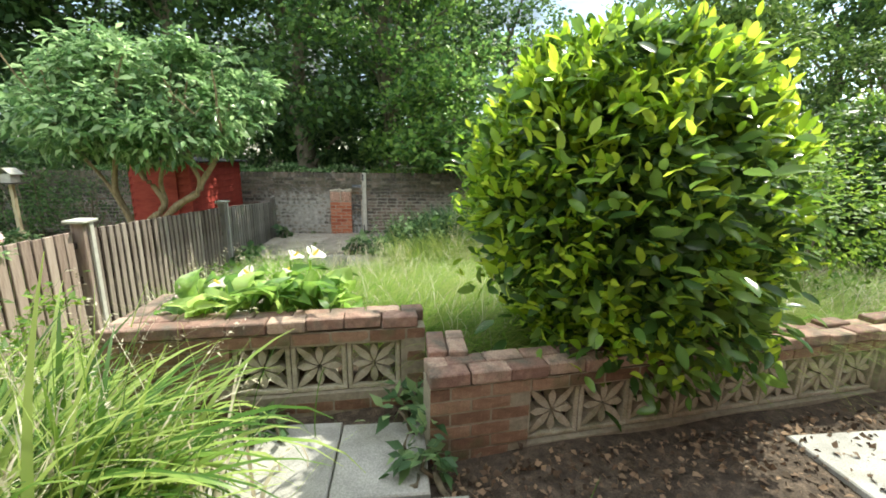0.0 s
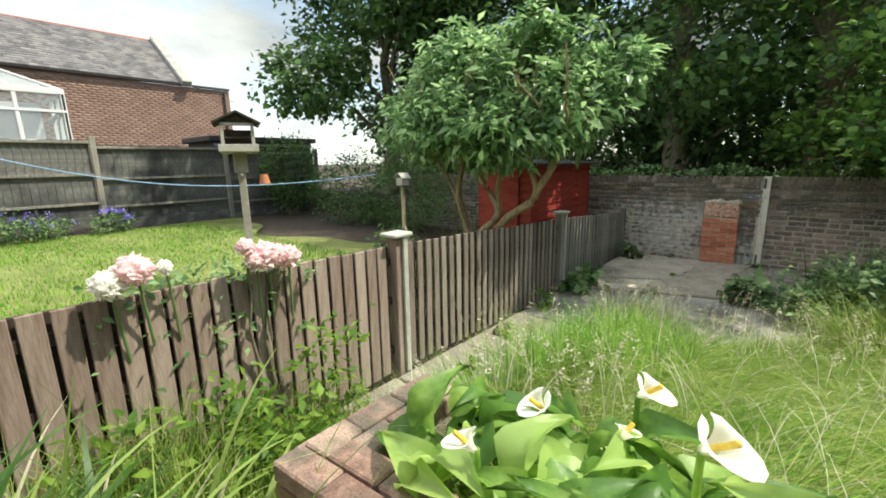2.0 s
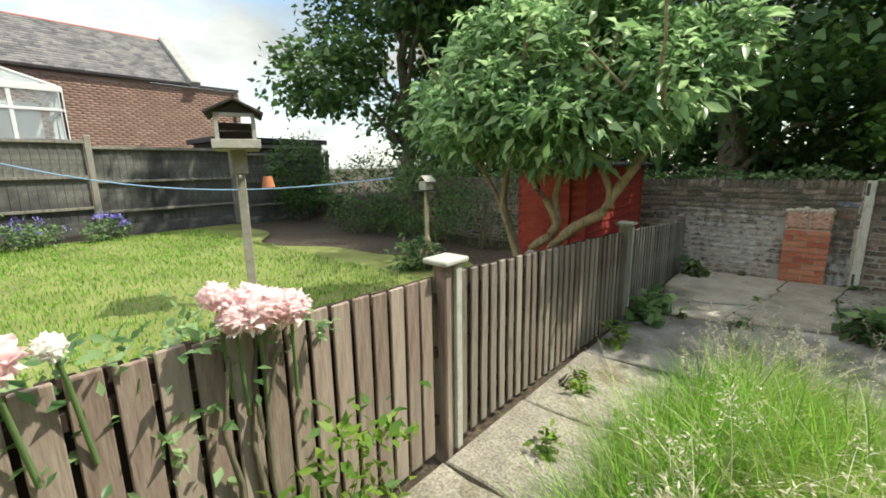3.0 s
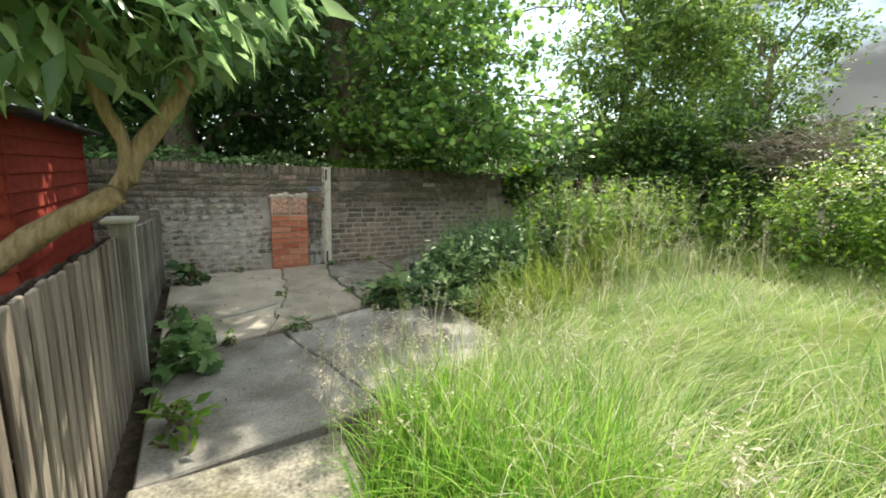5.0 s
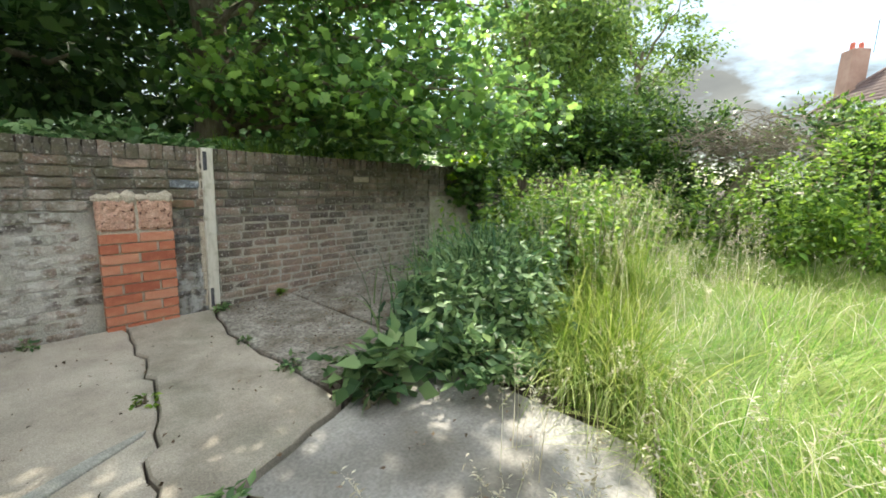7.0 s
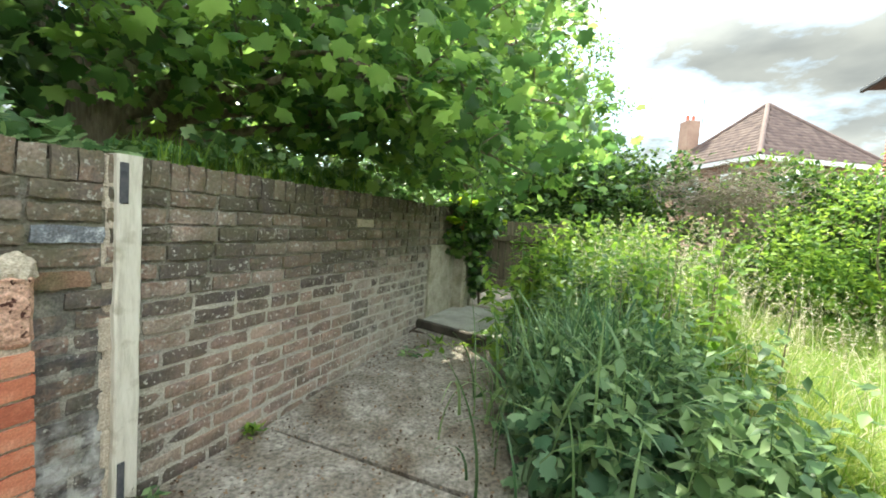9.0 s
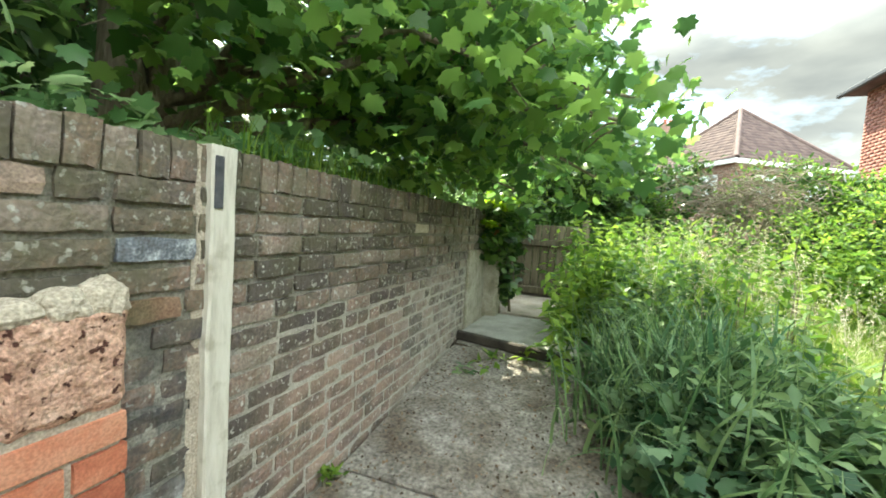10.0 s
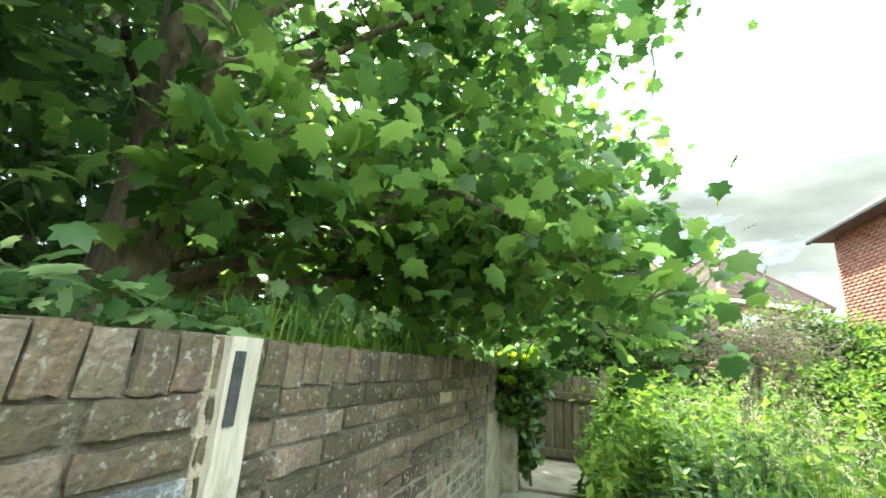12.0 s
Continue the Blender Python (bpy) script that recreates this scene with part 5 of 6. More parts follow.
bush("neighbour_flowers", [((-12.3, -7.0, 0.35), (0.4, 0.9, 0.3)), ((-12.3, -5.4, 0.3), (0.35, 0.4, 0.28))], 110, 16, 0.09, LEAF, M["leaf_weed"], "violet flowering plants at the foot of the far fence", 40, (M["petal_blue"], 60, 14, 0.06, 0.35, "violet flowers"), 0.3, 0.2, 0.02, 4, "flowers")
bush("neighbour_bush", [((-4.9, -3.0, 0.25), (0.35, 0.3, 0.3))], 40, 14, 0.1, LEAF, M["leaf_weed"], "small leafy plant at the lawn's edge", 41, None, 0.3, 0.2, 0.0, 3, "plant")

bush("undergrowth", [((-10.5 + 1.9 * k, 3.0 + 0.4 * (k % 2) + 0.06 * max(0, k - 7) ** 2, 1.45 + 0.3 * (k % 3)), (1.4, 0.6, 1.05)) for k in range(14)], 1900, 20, 0.15, LEAF, M["leaf_far"], "dark undergrowth below the trees behind the brick wall", 48, None, 0.3, 0.16, 0.0, 12)

# weeds on the patio's edge
bush("nettle_patch", [((1.0, -2.1, 0.12), (0.6, 0.5, 0.34)), ((1.6, -1.7, 0.16), (0.7, 0.5, 0.4)), ((0.5, -2.45, 0.04), (0.32, 0.28, 0.2)), ((2.3, -1.5, 0.2), (0.55, 0.42, 0.4))], 300, 20, 0.085, LEAF, M["leaf_weed"], "dense patch of nettles and brambles by the path", 42, None, 0.3, 0.16, -0.08, 26, "weeds")
bush("bramble", [((1.15, -1.6, 0.12), (0.42, 0.32, 0.28)), ((0.75, -1.95, 0.05), (0.35, 0.3, 0.24)), ((1.65, -1.38, 0.12), (0.4, 0.22, 0.22))], 190, 14, 0.085, MAPLE, M["leaf_bramble"], "low blue-green brambles at the path's edge", 47, None, 0.2, 0.2, -0.08, 10, "weeds")
bush("tall_weeds", [((3.0, -1.9, 0.3), (0.7, 0.5, 0.4)), ((4.0, -1.6, 0.35), (0.7, 0.5, 0.45))], 120, 18, 0.085, LEAF, M["leaf_yellow"], "low tangle of sunlit yellow-green weeds", 43, None, 0.2, 0.17, 0.0, 10, "weeds")
for k, (x, y, s, sh, mt) in enumerate([(-0.05, -2.15, 0.24, BROAD, "leaf_weed"), (-1.76, -2.35, 0.18, MAPLE, "leaf_shrub"), (-1.78, -2.78, 0.17, MAPLE, "leaf_shrub"), (-1.78, -0.5, 0.16, MAPLE, "leaf_weed"), (-0.93, -2.36, 0.09, LEAF, "leaf_shrub"),
                                       (-0.02, -0.12, 0.08, LEAF, "leaf_weed"), (-1.8, -3.6, 0.14, LEAF, "leaf_yellow"), (-1.75, -4.5, 0.12, LEAF, "leaf_yellow"), (2.15, -0.45, 0.16, LEAF, "leaf_yellow"), (2.3, -0.75, 0.2, LEAF, "leaf_yellow"), (1.95, -0.25, 0.13, LEAF, "leaf_weed"),
                                       (-0.9, -1.35, 0.05, LEAF, "leaf_yellow"), (-0.2, -0.95, 0.05, LEAF, "leaf_weed"), (-0.2, -1.5, 0.07, LEAF, "leaf_weed"), (-0.17, -1.95, 0.15, BROAD, "leaf_weed"), (0.1, -2.0, 0.14, BROAD, "leaf_weed"), (-1.86, -1.6, 0.07, LEAF, "leaf_weed"), (-1.45, -2.45, 0.06, LEAF, "leaf_yellow"), (0.55, -0.06, 0.05, LEAF, "leaf_yellow"), (-1.2, -0.08, 0.05, LEAF, "leaf_weed"), (-1.55, -5.3, 0.09, LEAF, "leaf_yellow"), (-1.25, -4.9, 0.1, LEAF, "leaf_weed"), (0.9, -7.75, 0.16, LEAF, "leaf_weed"), (0.88, -7.42, 0.2, LEAF, "leaf_weed"), (0.05, -7.42, 0.13, LEAF, "leaf_weed"), (-0.35, -7.45, 0.16, LEAF, "leaf_weed")]):
    z = max(float(ground_z(x, y)), -0.06 if y > -7 else 0.1)
    bush("weed", [((x, y, z + s * 0.6), (s, s, s * 0.7))], max(6, int(50 * s)), 9, 0.5 * s ** 0.75 * 0.75, sh, M[mt], "small green weed growing from a paving joint", 60 + k, None, 0.1, 0.25, z - 0.02, 4, "weed")
vine = np.stack([rng.uniform(-6, 3.4, 1900), rng.uniform(0.05, 0.5, 1900), np.zeros(1900)], 1)
vine[:, 2] = 1.32 + rng.uniform(0, 0.14, 1900) * (0.4 + np.sin(vine[:, 0] * 2.7) ** 2)
part_vine = part("ivy_on_wall", leaf_mesh("ivy_on_wall", vine, rng.uniform(0.04, 0.085, 1900), MAPLE, 0.0, 0.7), M["leaf_shrub"])
tagged(part_vine, "bright ivy leaves along the top of the brick wall", "ivy", kind="stuff")
n = 900
b = np.stack([rng.uniform(0.1, 1.7, n), rng.uniform(0.0, 0.4, n), np.full(n, 1.3)], 1)
tagged(part("wall_top_grass", blades("wall_top_grass", b, rng.uniform(0.05, 0.24, n), rng.uniform(0.004, 0.008, n), rng.normal(size=(n, 2)) * 1.3, 5), M["leaf_yellow"]), "tufts of grass on top of the brick wall", "grass", kind="stuff")

# ---- grass ----
def on_lawn(x, y):
    """Whether the long grass grows at x, y."""
    wave = 0.25 * np.sin(y * 2.3) + 0.12 * np.sin(y * 5.1)
    edge_y = np.interp(x, [-1.2, -0.8, -0.2, 0.5, 1.2, 3.0, 6.0], [-4.7, -4.15, -3.8, -3.4, -2.7, -2.2, -1.8]) + 0.12 * np.sin(x * 4.1)
    return (x > -1.05 + wave * 0.5) & (y < edge_y) & ~((x < 0.9) & (y < -6.75))


def tussocks(count, per, spread):
    """Blade feet in tufts, and the way in which each tuft has flopped over."""
    c = np.stack([rng.uniform(-1.15, 6.6, count), rng.uniform(-7.0, -2.2, count)], 1)
    way = -0.25 + 0.75 * np.sin(c[:, 0] * 1.3 + 0.9 * c[:, 1]) + 0.5 * np.sin(c[:, 1] * 2.7 - 0.8 * c[:, 0]) + rng.normal(size=count) * 0.3
    way = np.where(rng.random(count) < 0.16, way + math.pi, way)
    feet = np.repeat(c, per, axis=0) + rng.normal(size=(count * per, 2)) * spread
    way = np.repeat(way, per) + rng.normal(size=count * per) * 0.28
    tall = np.repeat(rng.uniform(0.7, 1.25, count), per)
    keep = on_lawn(feet[:, 0], feet[:, 1])
    feet, way, tall = feet[keep], way[keep], tall[keep]
    b = np.concatenate([feet, (ground_z(feet[:, 0], feet[:, 1]) - 0.05)[:, None]], 1)
    return b, way, tall


b, way, tall = tussocks(2700, 42, 0.085)
flop = np.clip(1.85 + rng.normal(size=len(b)) * 0.22, 0.6, 2.4) * (1 - 0.35 * smooth01(-0.5, -1.05, b[:, 0]))
lean = np.stack([np.cos(way), np.sin(way)], 1) * flop[:, None]
tagged(part("long_grass", blades("long_grass", b, rng.uniform(0.45, 0.95, len(b)) * tall, rng.uniform(0.0022, 0.0048, len(b)), lean, 7, power=0.28), M["grass"]), "long overgrown flattened lawn grass in sunlight", "grass", kind="stuff")
b, way, tall = tussocks(900, 34, 0.16)
lean = np.stack([np.cos(way), np.sin(way)], 1) * np.clip(1.6 + rng.normal(size=len(b)) * 0.45, 0.3, 2.6)[:, None]
tagged(part("long_grass", blades("long_grass", b, rng.uniform(0.25, 0.55, len(b)) * tall, rng.uniform(0.0035, 0.008, len(b)), lean, 6, power=0.45), M["grass_dark"]), "fresh green undergrowth of the long grass", "grass", kind="stuff")
n = 9000
st = b[rng.choice(len(b), 3000)] + (0, 0, 0.1)
a = rng.uniform(0, 6.28, 3000)
tagged(part("dry_grass", blades("dry_grass", st, rng.uniform(0.3, 0.7, 3000), 0.004, np.stack([np.cos(a), np.sin(a)], 1) * rng.uniform(1.6, 2.4, (3000, 1)), 6), M["straw"]), "dry pale strands lying over the long grass", "grass", kind="stuff")
n = 15000
b = np.stack([rng.uniform(-1.2, 1.2, n), rng.uniform(-6.6, -2.7, n), np.zeros(n)], 1)
keep = b[:, 0] < -0.5 + 0.4 * np.sin(b[:, 1] * 2.3) + 1.2 * smooth01(-4.3, -3.2, b[:, 1])
keep &= b[:, 1] < np.interp(b[:, 0], [-1.2, -0.8, -0.2, 0.5, 1.5], [-4.65, -4.1, -3.7, -3.35, -2.9]) + 0.1 * np.sin(b[:, 0] * 5)
b = b[keep]
b[:, 2] = ground_z(b[:, 0], b[:, 1]) - 0.02
tagged(part("grass_edge", blades("grass_edge", b, rng.uniform(0.28, 0.62, len(b)), rng.uniform(0.004, 0.009, len(b)), rng.normal(size=(len(b), 2)) * 0.85 + (-0.5, 0.0), 6, power=0.7), M["grass_dark"]), "fresh green grass along the path's edge", "grass", kind="stuff")


def seed_grass(name, n, x0, x1, y0, y1, h0, h1, label, seed):
    """Tall stalks with drooping feathery heads."""
    r = np.random.default_rng(seed)
    b = np.stack([r.uniform(x0, x1, n), r.uniform(y0, y1, n), np.zeros(n)], 1)
    b[:, 2] = ground_z(b[:, 0], b[:, 1])
    g = tagged(holder(name, 0, 0, 0), label, "grass", kind="stuff")
    lean = r.normal(size=(n, 2)) * 0.55
    L = r.uniform(h0, h1, n)
    part("stalks", blades("stalks", b, L, 0.004, lean, 5, r), M["straw"], g)
    amt = np.linalg.norm(lean, axis=1)
    way = lean / amt[:, None]
    pts = []
    for f in np.linspace(0.72, 1.0, 12):
        h, z = np.zeros(n), np.zeros(n)
        for k in range(5):
            st = np.clip(f * 5 - k, 0, 1) / 5
            h += np.sin(amt * k / 5) * L * st
            z += np.cos(amt * k / 5) * L * st
        pts.append(np.stack([b[:, 0] + way[:, 0] * h, b[:, 1] + way[:, 1] * h, b[:, 2] + z], 1))
    pts = np.concatenate(pts)
    pts = np.repeat(pts, 2, axis=0) + r.normal(size=(len(pts) * 2, 3)) * 0.008
    part("seed_heads", leaf_mesh("seed_heads", pts, r.uniform(0.012, 0.03, len(pts)), NARROW, -0.3, 0.8, None, r), M["straw"], g)


seed_grass("seed_grass", 130, -1.1, 0.9, -4.6, -2.9, 0.3, 0.62, "pale seeding grass stalks at the patio's edge", 71)
seed_grass("seed_grass", 70, -1.15, -0.35, -4.1, -3.25, 0.3, 0.62, "silvery seeding grass at the patio's corner", 76)
seed_grass("seed_grass", 160, 1.5, 6.0, -3.6, -2.4, 0.5, 1.0, "tall seeding grass among the weeds", 72)
seed_grass("seed_stalks", 16, -0.95, -0.15, -8.2, -7.7, 0.9, 1.2, "tall arching seed stalks beside the terrace", 74)
seed_grass("seed_grass", 40, -0.9, -0.2, -6.6, -5.4, 0.4, 0.7, "seeding grass behind the low wall", 73)
n = 1500
b = np.stack([rng.normal(1.75, 0.4, n), rng.normal(-1.6, 0.22, n), np.full(n, -0.08)], 1)
tagged(part("strap_grass", blades("strap_grass", b, rng.uniform(0.45, 0.95, n), rng.uniform(0.010, 0.024, n), rng.normal(size=(n, 2)) * 1.1 + (-0.3, -0.1), 7), M["leaf_weed"]), "dark strap-leaved grass in the weed patch", "grass", kind="stuff")

seed_grass("seed_grass", 200, 1.9, 4.8, -2.6, -1.5, 0.8, 1.35, "thin tall grass heads above the weeds", 75)
n = 420
b = np.stack([rng.normal(1.7, 0.2, n), rng.normal(-1.72, 0.16, n), np.full(n, -0.05)], 1)
tagged(part("strap_plant", blades("strap_plant", b, rng.uniform(0.5, 1.0, n), rng.uniform(0.024, 0.046, n), rng.normal(size=(n, 2)) * 1.5 + (-0.35, -0.1), 9), M["leaf_bramble"]), "arching broad strap leaves in the weed patch", "plant", kind="stuff")

n = 4200
b = np.stack([rng.uniform(0.7, 3.4, n), np.zeros(n), np.zeros(n)], 1)
b[:, 1] = np.interp(b[:, 0], [0.7, 1.5, 3.4], [-3.15, -2.75, -2.3]) + rng.normal(0, 0.22, n)
b[:, 2] = ground_z(b[:, 0], b[:, 1])
tagged(part("arching_grass", blades("arching_grass", b, rng.uniform(0.3, 0.85, n), rng.uniform(0.004, 0.009, n), rng.normal(size=(n, 2)) * 0.8 + (-1.5, -0.3), 7, power=0.6), M["grass"]), "tall pale grass arching over the edge of the patio", "grass", kind="stuff")


def stalks(name, n, spots, h0, h1, size, mat, label, seed, shape=LEAF):
    """Upright weeds: thin stems with leaves in pairs up them. spots: (x, y, spread x, spread y)."""
    r = np.random.default_rng(seed)
    k = r.integers(0, len(spots), n)
    sp = np.array(spots)[k]
    b = np.stack([r.normal(sp[:, 0], sp[:, 2]), r.normal(sp[:, 1], sp[:, 3]), np.zeros(n)], 1)
    b[:, 2] = ground_z(b[:, 0], b[:, 1])
    L = r.uniform(h0, h1, n)
    lean = r.normal(size=(n, 2)) * 0.22
    w = tagged(holder(name), label, "weeds", kind="stuff")
    part("stem", blades("stem", b, L, 0.009, lean, 5, r), M["leaf_weed"], w)
    pts, sz = [], []
    for f in np.linspace(0.15, 1.0, 15):
        c = b + np.concatenate([lean * (L * f * f * 0.5)[:, None], (L * f)[:, None]], 1)
        for _ in range(2):
            pts.append(c + r.normal(size=c.shape) * 0.008)
            sz.append(size * (1.25 - 0.75 * f) * r.uniform(0.75, 1.25, n))
    pts, sz = np.concatenate(pts), np.concatenate(sz)
    part("foliage", leaf_mesh("foliage", pts, sz, shape, 0.25, 0.35, None, r), mat, w)


stalks("tall_weed_stand", 230, [(2.6, -2.0, 0.5, 0.3), (3.6, -1.7, 0.5, 0.35), (4.6, -1.8, 0.5, 0.4), (3.2, -1.1, 0.6, 0.2)], 0.65, 1.25, 0.15, M["leaf_yellow"], "stand of tall sunlit leafy weeds", 501)
stalks("nettle_stand", 170, [(1.1, -2.15, 0.35, 0.22), (1.9, -1.85, 0.4, 0.22), (2.5, -1.6, 0.35, 0.2)], 0.4, 0.9, 0.14, M["leaf_weed"], "stand of green nettles by the path", 502)
stalks("sapling_stand", 90, [(5.4, -2.6, 0.5, 0.5), (5.6, -3.8, 0.4, 0.5)], 0.7, 1.35, 0.15, M["leaf_yellow"], "yellow-green saplings before the hedge", 503)

# strap-leaved clump beside the terrace
n = 1000
b = np.stack([rng.normal(-0.72, 0.26, n), rng.normal(-8.3, 0.27, n), np.full(n, 0.08)], 1)
b[:, 0] = np.clip(b[:, 0], -1.5, -0.15)
out = unit(np.concatenate([b[:, :2] - (-0.72, -8.3), np.zeros((n, 1))], 1))[:, :2]
clump = tagged(holder("strap_leaf_clump", -0.72, -8.3, 0.08), "large clump of arching strap leaves beside the terrace", "plant")
part("leaves", blades("leaves", b - (-0.72, -8.3, 0.08), rng.uniform(0.65, 1.35, n) * np.where(out[:, 1] > 0.3, 0.8, 1.0), rng.uniform(0.024, 0.052, n), out * rng.uniform(1.1, 3.0, (n, 1)) + rng.normal(size=(n, 2)) * 0.6, 9), M["strap"], clump)
n = 900
b = np.stack([rng.normal(0, 0.36, n), rng.normal(0, 0.36, n), np.zeros(n)], 1)
part("fine_leaves", blades("fine_leaves", b, rng.uniform(0.4, 1.05, n), rng.uniform(0.006, 0.015, n), rng.normal(size=(n, 2)) * 1.4, 8), M["strap"], clump)
n = 900
b = np.stack([rng.normal(0, 0.36, n), rng.normal(0, 0.36, n), np.zeros(n)], 1)
part("dead_leaves", blades("dead_leaves", b, rng.uniform(0.35, 0.85, n), rng.uniform(0.01, 0.024, n), rng.normal(size=(n, 2)) * 1.5, 7), M["straw"], clump, "dry brown dead leaves")
n = 5200
b = np.stack([rng.uniform(-1.95, -0.15, n), rng.uniform(-9.3, -6.6, n), np.zeros(n)], 1)
keep = (b[:, 0] < -1.0) | (b[:, 1] < -7.45)
keep &= ~((b[:, 0] > -0.3) & (b[:, 1] > -7.7))
keep &= (np.hypot(b[:, 0] + 0.72, b[:, 1] + 8.3) > 0.75) & (rng.random(n) < 0.6)
b = b[keep]
b[:, 2] = ground_z(b[:, 0], b[:, 1])
b[:, 2] = np.where(b[:, 1] > -7.2, -0.07, b[:, 2])
tagged(part("border_grass", blades("border_grass", b, rng.uniform(0.15, 0.5, len(b)), rng.uniform(0.005, 0.011, len(b)), rng.normal(size=(len(b), 2)) * 0.8, 5), M["strap"]), "weedy grass between the fence and the low wall", "grass", kind="stuff")
n = 2600
b = np.stack([rng.uniform(-1.92, -1.15, n), rng.uniform(-7.9, -6.35, n), np.zeros(n)], 1)
b[:, 2] = ground_z(b[:, 0], b[:, 1])
tagged(part("fence_foot_grass", blades("fence_foot_grass", b, rng.uniform(0.25, 0.65, n), rng.uniform(0.004, 0.009, n), rng.normal(size=(n, 2)) * 0.8, 6), M["grass"]), "pale long grass at the foot of the fence", "grass", kind="stuff")
bush("border_weeds", [((-1.5, -6.9, 0.15), (0.35, 0.4, 0.35)), ((-1.55, -7.6, 0.25), (0.35, 0.4, 0.35)), ((-1.7, -6.6, 0.32), (0.2, 0.3, 0.42)), ((-1.62, -7.1, 0.3), (0.25, 0.3, 0.42)), ((-1.2, -7.5, 0.15), (0.3, 0.3, 0.25))], 130, 14, 0.07, LEAF, M["leaf_yellow"], "yellow-green weeds at the foot of the fence", 45, None, 0.2, 0.2, 0.0, 14, "weeds")


# ---- arum lilies behind the low wall ----
def arum(x, y, z, seed, leaves=34):
    r = random.Random(seed)
    a = tagged(holder("arum_lily", x, y, z), "white arum lily with broad arrow-shaped green leaves", "flower", "arum lilies")
    for k in range(leaves):
        ang, up = r.uniform(0, 6.28), r.uniform(0.15, 0.42)
        px, py = r.uniform(-0.36, 0.36), r.uniform(-0.2, 0.2)
        bm = bmesh.new()
        L, W = r.uniform(0.13, 0.25), r.uniform(0.055, 0.09)
        rows = []
        for i in range(7):
            t = i / 6
            w = W * math.sin(math.pi * min(1, 0.16 + t * 0.84)) ** 0.8 * (1 - 0.25 * t)
            zz = 0.13 * math.sin(1.6 * t) - 0.26 * t * t
            rows.append([bm.verts.new((s * w * 0.5, t * L, zz + 0.022 * abs(s) + 0.012 * math.sin(11 * t + 2.3 * s + seed + k))) for s in (-2, -1, 0, 1, 2)])
        for i in range(6):
            for s in range(4):
                bm.faces.new((rows[i][s], rows[i][s + 1], rows[i + 1][s + 1], rows[i + 1][s]))
        part("leaf", bm, M["leaf_calla"], a, at=pose(px * 0.9, py, up * 0.85, r.uniform(5, 70), r.uniform(-30, 30), math.degrees(ang)), smooth=True)
    for k in range(22):
        tubes("stem", [([Vector((0, 0, -0.05)), Vector((r.uniform(-0.2, 0.2), r.uniform(-0.1, 0.1), 0.15)), Vector((r.uniform(-0.36, 0.36), r.uniform(-0.2, 0.2), 0.34))], [0.01, 0.008, 0.006])], M["leaf_calla"], a, sides=5)
    return a


def arum_flower(x, y, z0, z1, rz, s, tilt=48):
    f = tagged(holder("arum_flower", x, y, z0), "white trumpet-shaped arum flower on a green stem", "flower", "arum lilies")
    h = z1 - z0
    tubes("stem", [(bend((0, 0, 0), (0, 0, h), 0, 0.008, 5), [0.009] * 6)], M["leaf_calla"], f, sides=6)
    bm = bmesh.new()
    rows = []
    for i in range(9):
        t = i / 8
        row = []
        for k in range(13):
            w = (k / 12 - 0.5) * 2 * math.pi * 0.93
            rad = s * (0.10 + 0.42 * t ** 1.7)
            lip = s * 0.5 * t ** 3 * math.cos(w) ** 1 if abs(w) < math.pi / 2 else -s * 0.12 * t ** 3
            row.append(bm.verts.new((rad * math.sin(w), -rad * math.cos(w) * (1 + 0.3 * t), s * 0.85 * t + lip * 0.8 - 0.18 * s * t ** 6)))
        rows.append(row)
    for i in range(8):
        for k in range(12):
            bm.faces.new((rows[i][k], rows[i][k + 1], rows[i + 1][k + 1], rows[i + 1][k]))
    m = pose(0, 0, h - 0.01, tilt, 0, rz)
    part("spathe", bm, M["petal"], f, "white rolled spathe", at=m, smooth=True)
    part("spadix", box(0.014, 0.014, s * 0.8, 0, 0, 0.02, 0.006), M["spadix"], f, "yellow spadix", at=m)


arum(-0.28, -6.85, 0.42, 1, 46)
arum(0.12, -6.8, 0.42, 2, 50)
for x, y, z1, rz, s in [(0.20, -6.86, 1.0, 60, 0.10), (-0.227, -6.72, 0.85, -20, 0.085), (0.005, -6.6, 0.93, 80, 0.085), (-0.269, -7.03, 0.87, -60, 0.075), (0.0, -6.75, 0.86, 150, 0.06)]:
    arum_flower(x, y, 0.4, z1, rz, s)


# ---- roses over the fence ----
def rose(x, y, z, s, seed, petal):
    r = np.random.default_rng(seed)
    f = tagged(holder("rose", x, y, z), ("white" if petal is M["petal"] else "pale pink") + " full-blown rose hanging over the fence", "flower", "roses on the fence")
    bm = bmesh.new()
    bmesh.ops.create_icosphere(bm, subdivisions=4, radius=1.0)
    for v in bm.verts:
        p = v.co.copy()
        fold = abs(noise.noise(p * 3.2 + Vector((seed, 0, 0)))) + 0.5 * abs(noise.noise(p * 7.0 + Vector((0, seed, 0))))
        v.co = p * s * (0.62 + 0.5 * fold) * (1.0 if p.z > -0.2 else 0.85)
    part("heart", bm, petal, f, smooth=True)
    n = 150
    d = unit(r.normal(size=(n, 3)))
    me = leaf_mesh("petals", d * s * r.uniform(0.55, 0.75, (n, 1)), s * r.uniform(0.3, 0.5, n), BROAD, -0.1, 0.35, d * 0.7, r)
    part("petals", me, petal, f)
    tubes("stem", [([Vector((0, 0, 0)), Vector((-0.04, 0.02, -0.12)), Vector((-0.1, 0.05, -0.4))], [0.006, 0.007, 0.008])], M["leaf_weed"], f, sides=5)
    return f


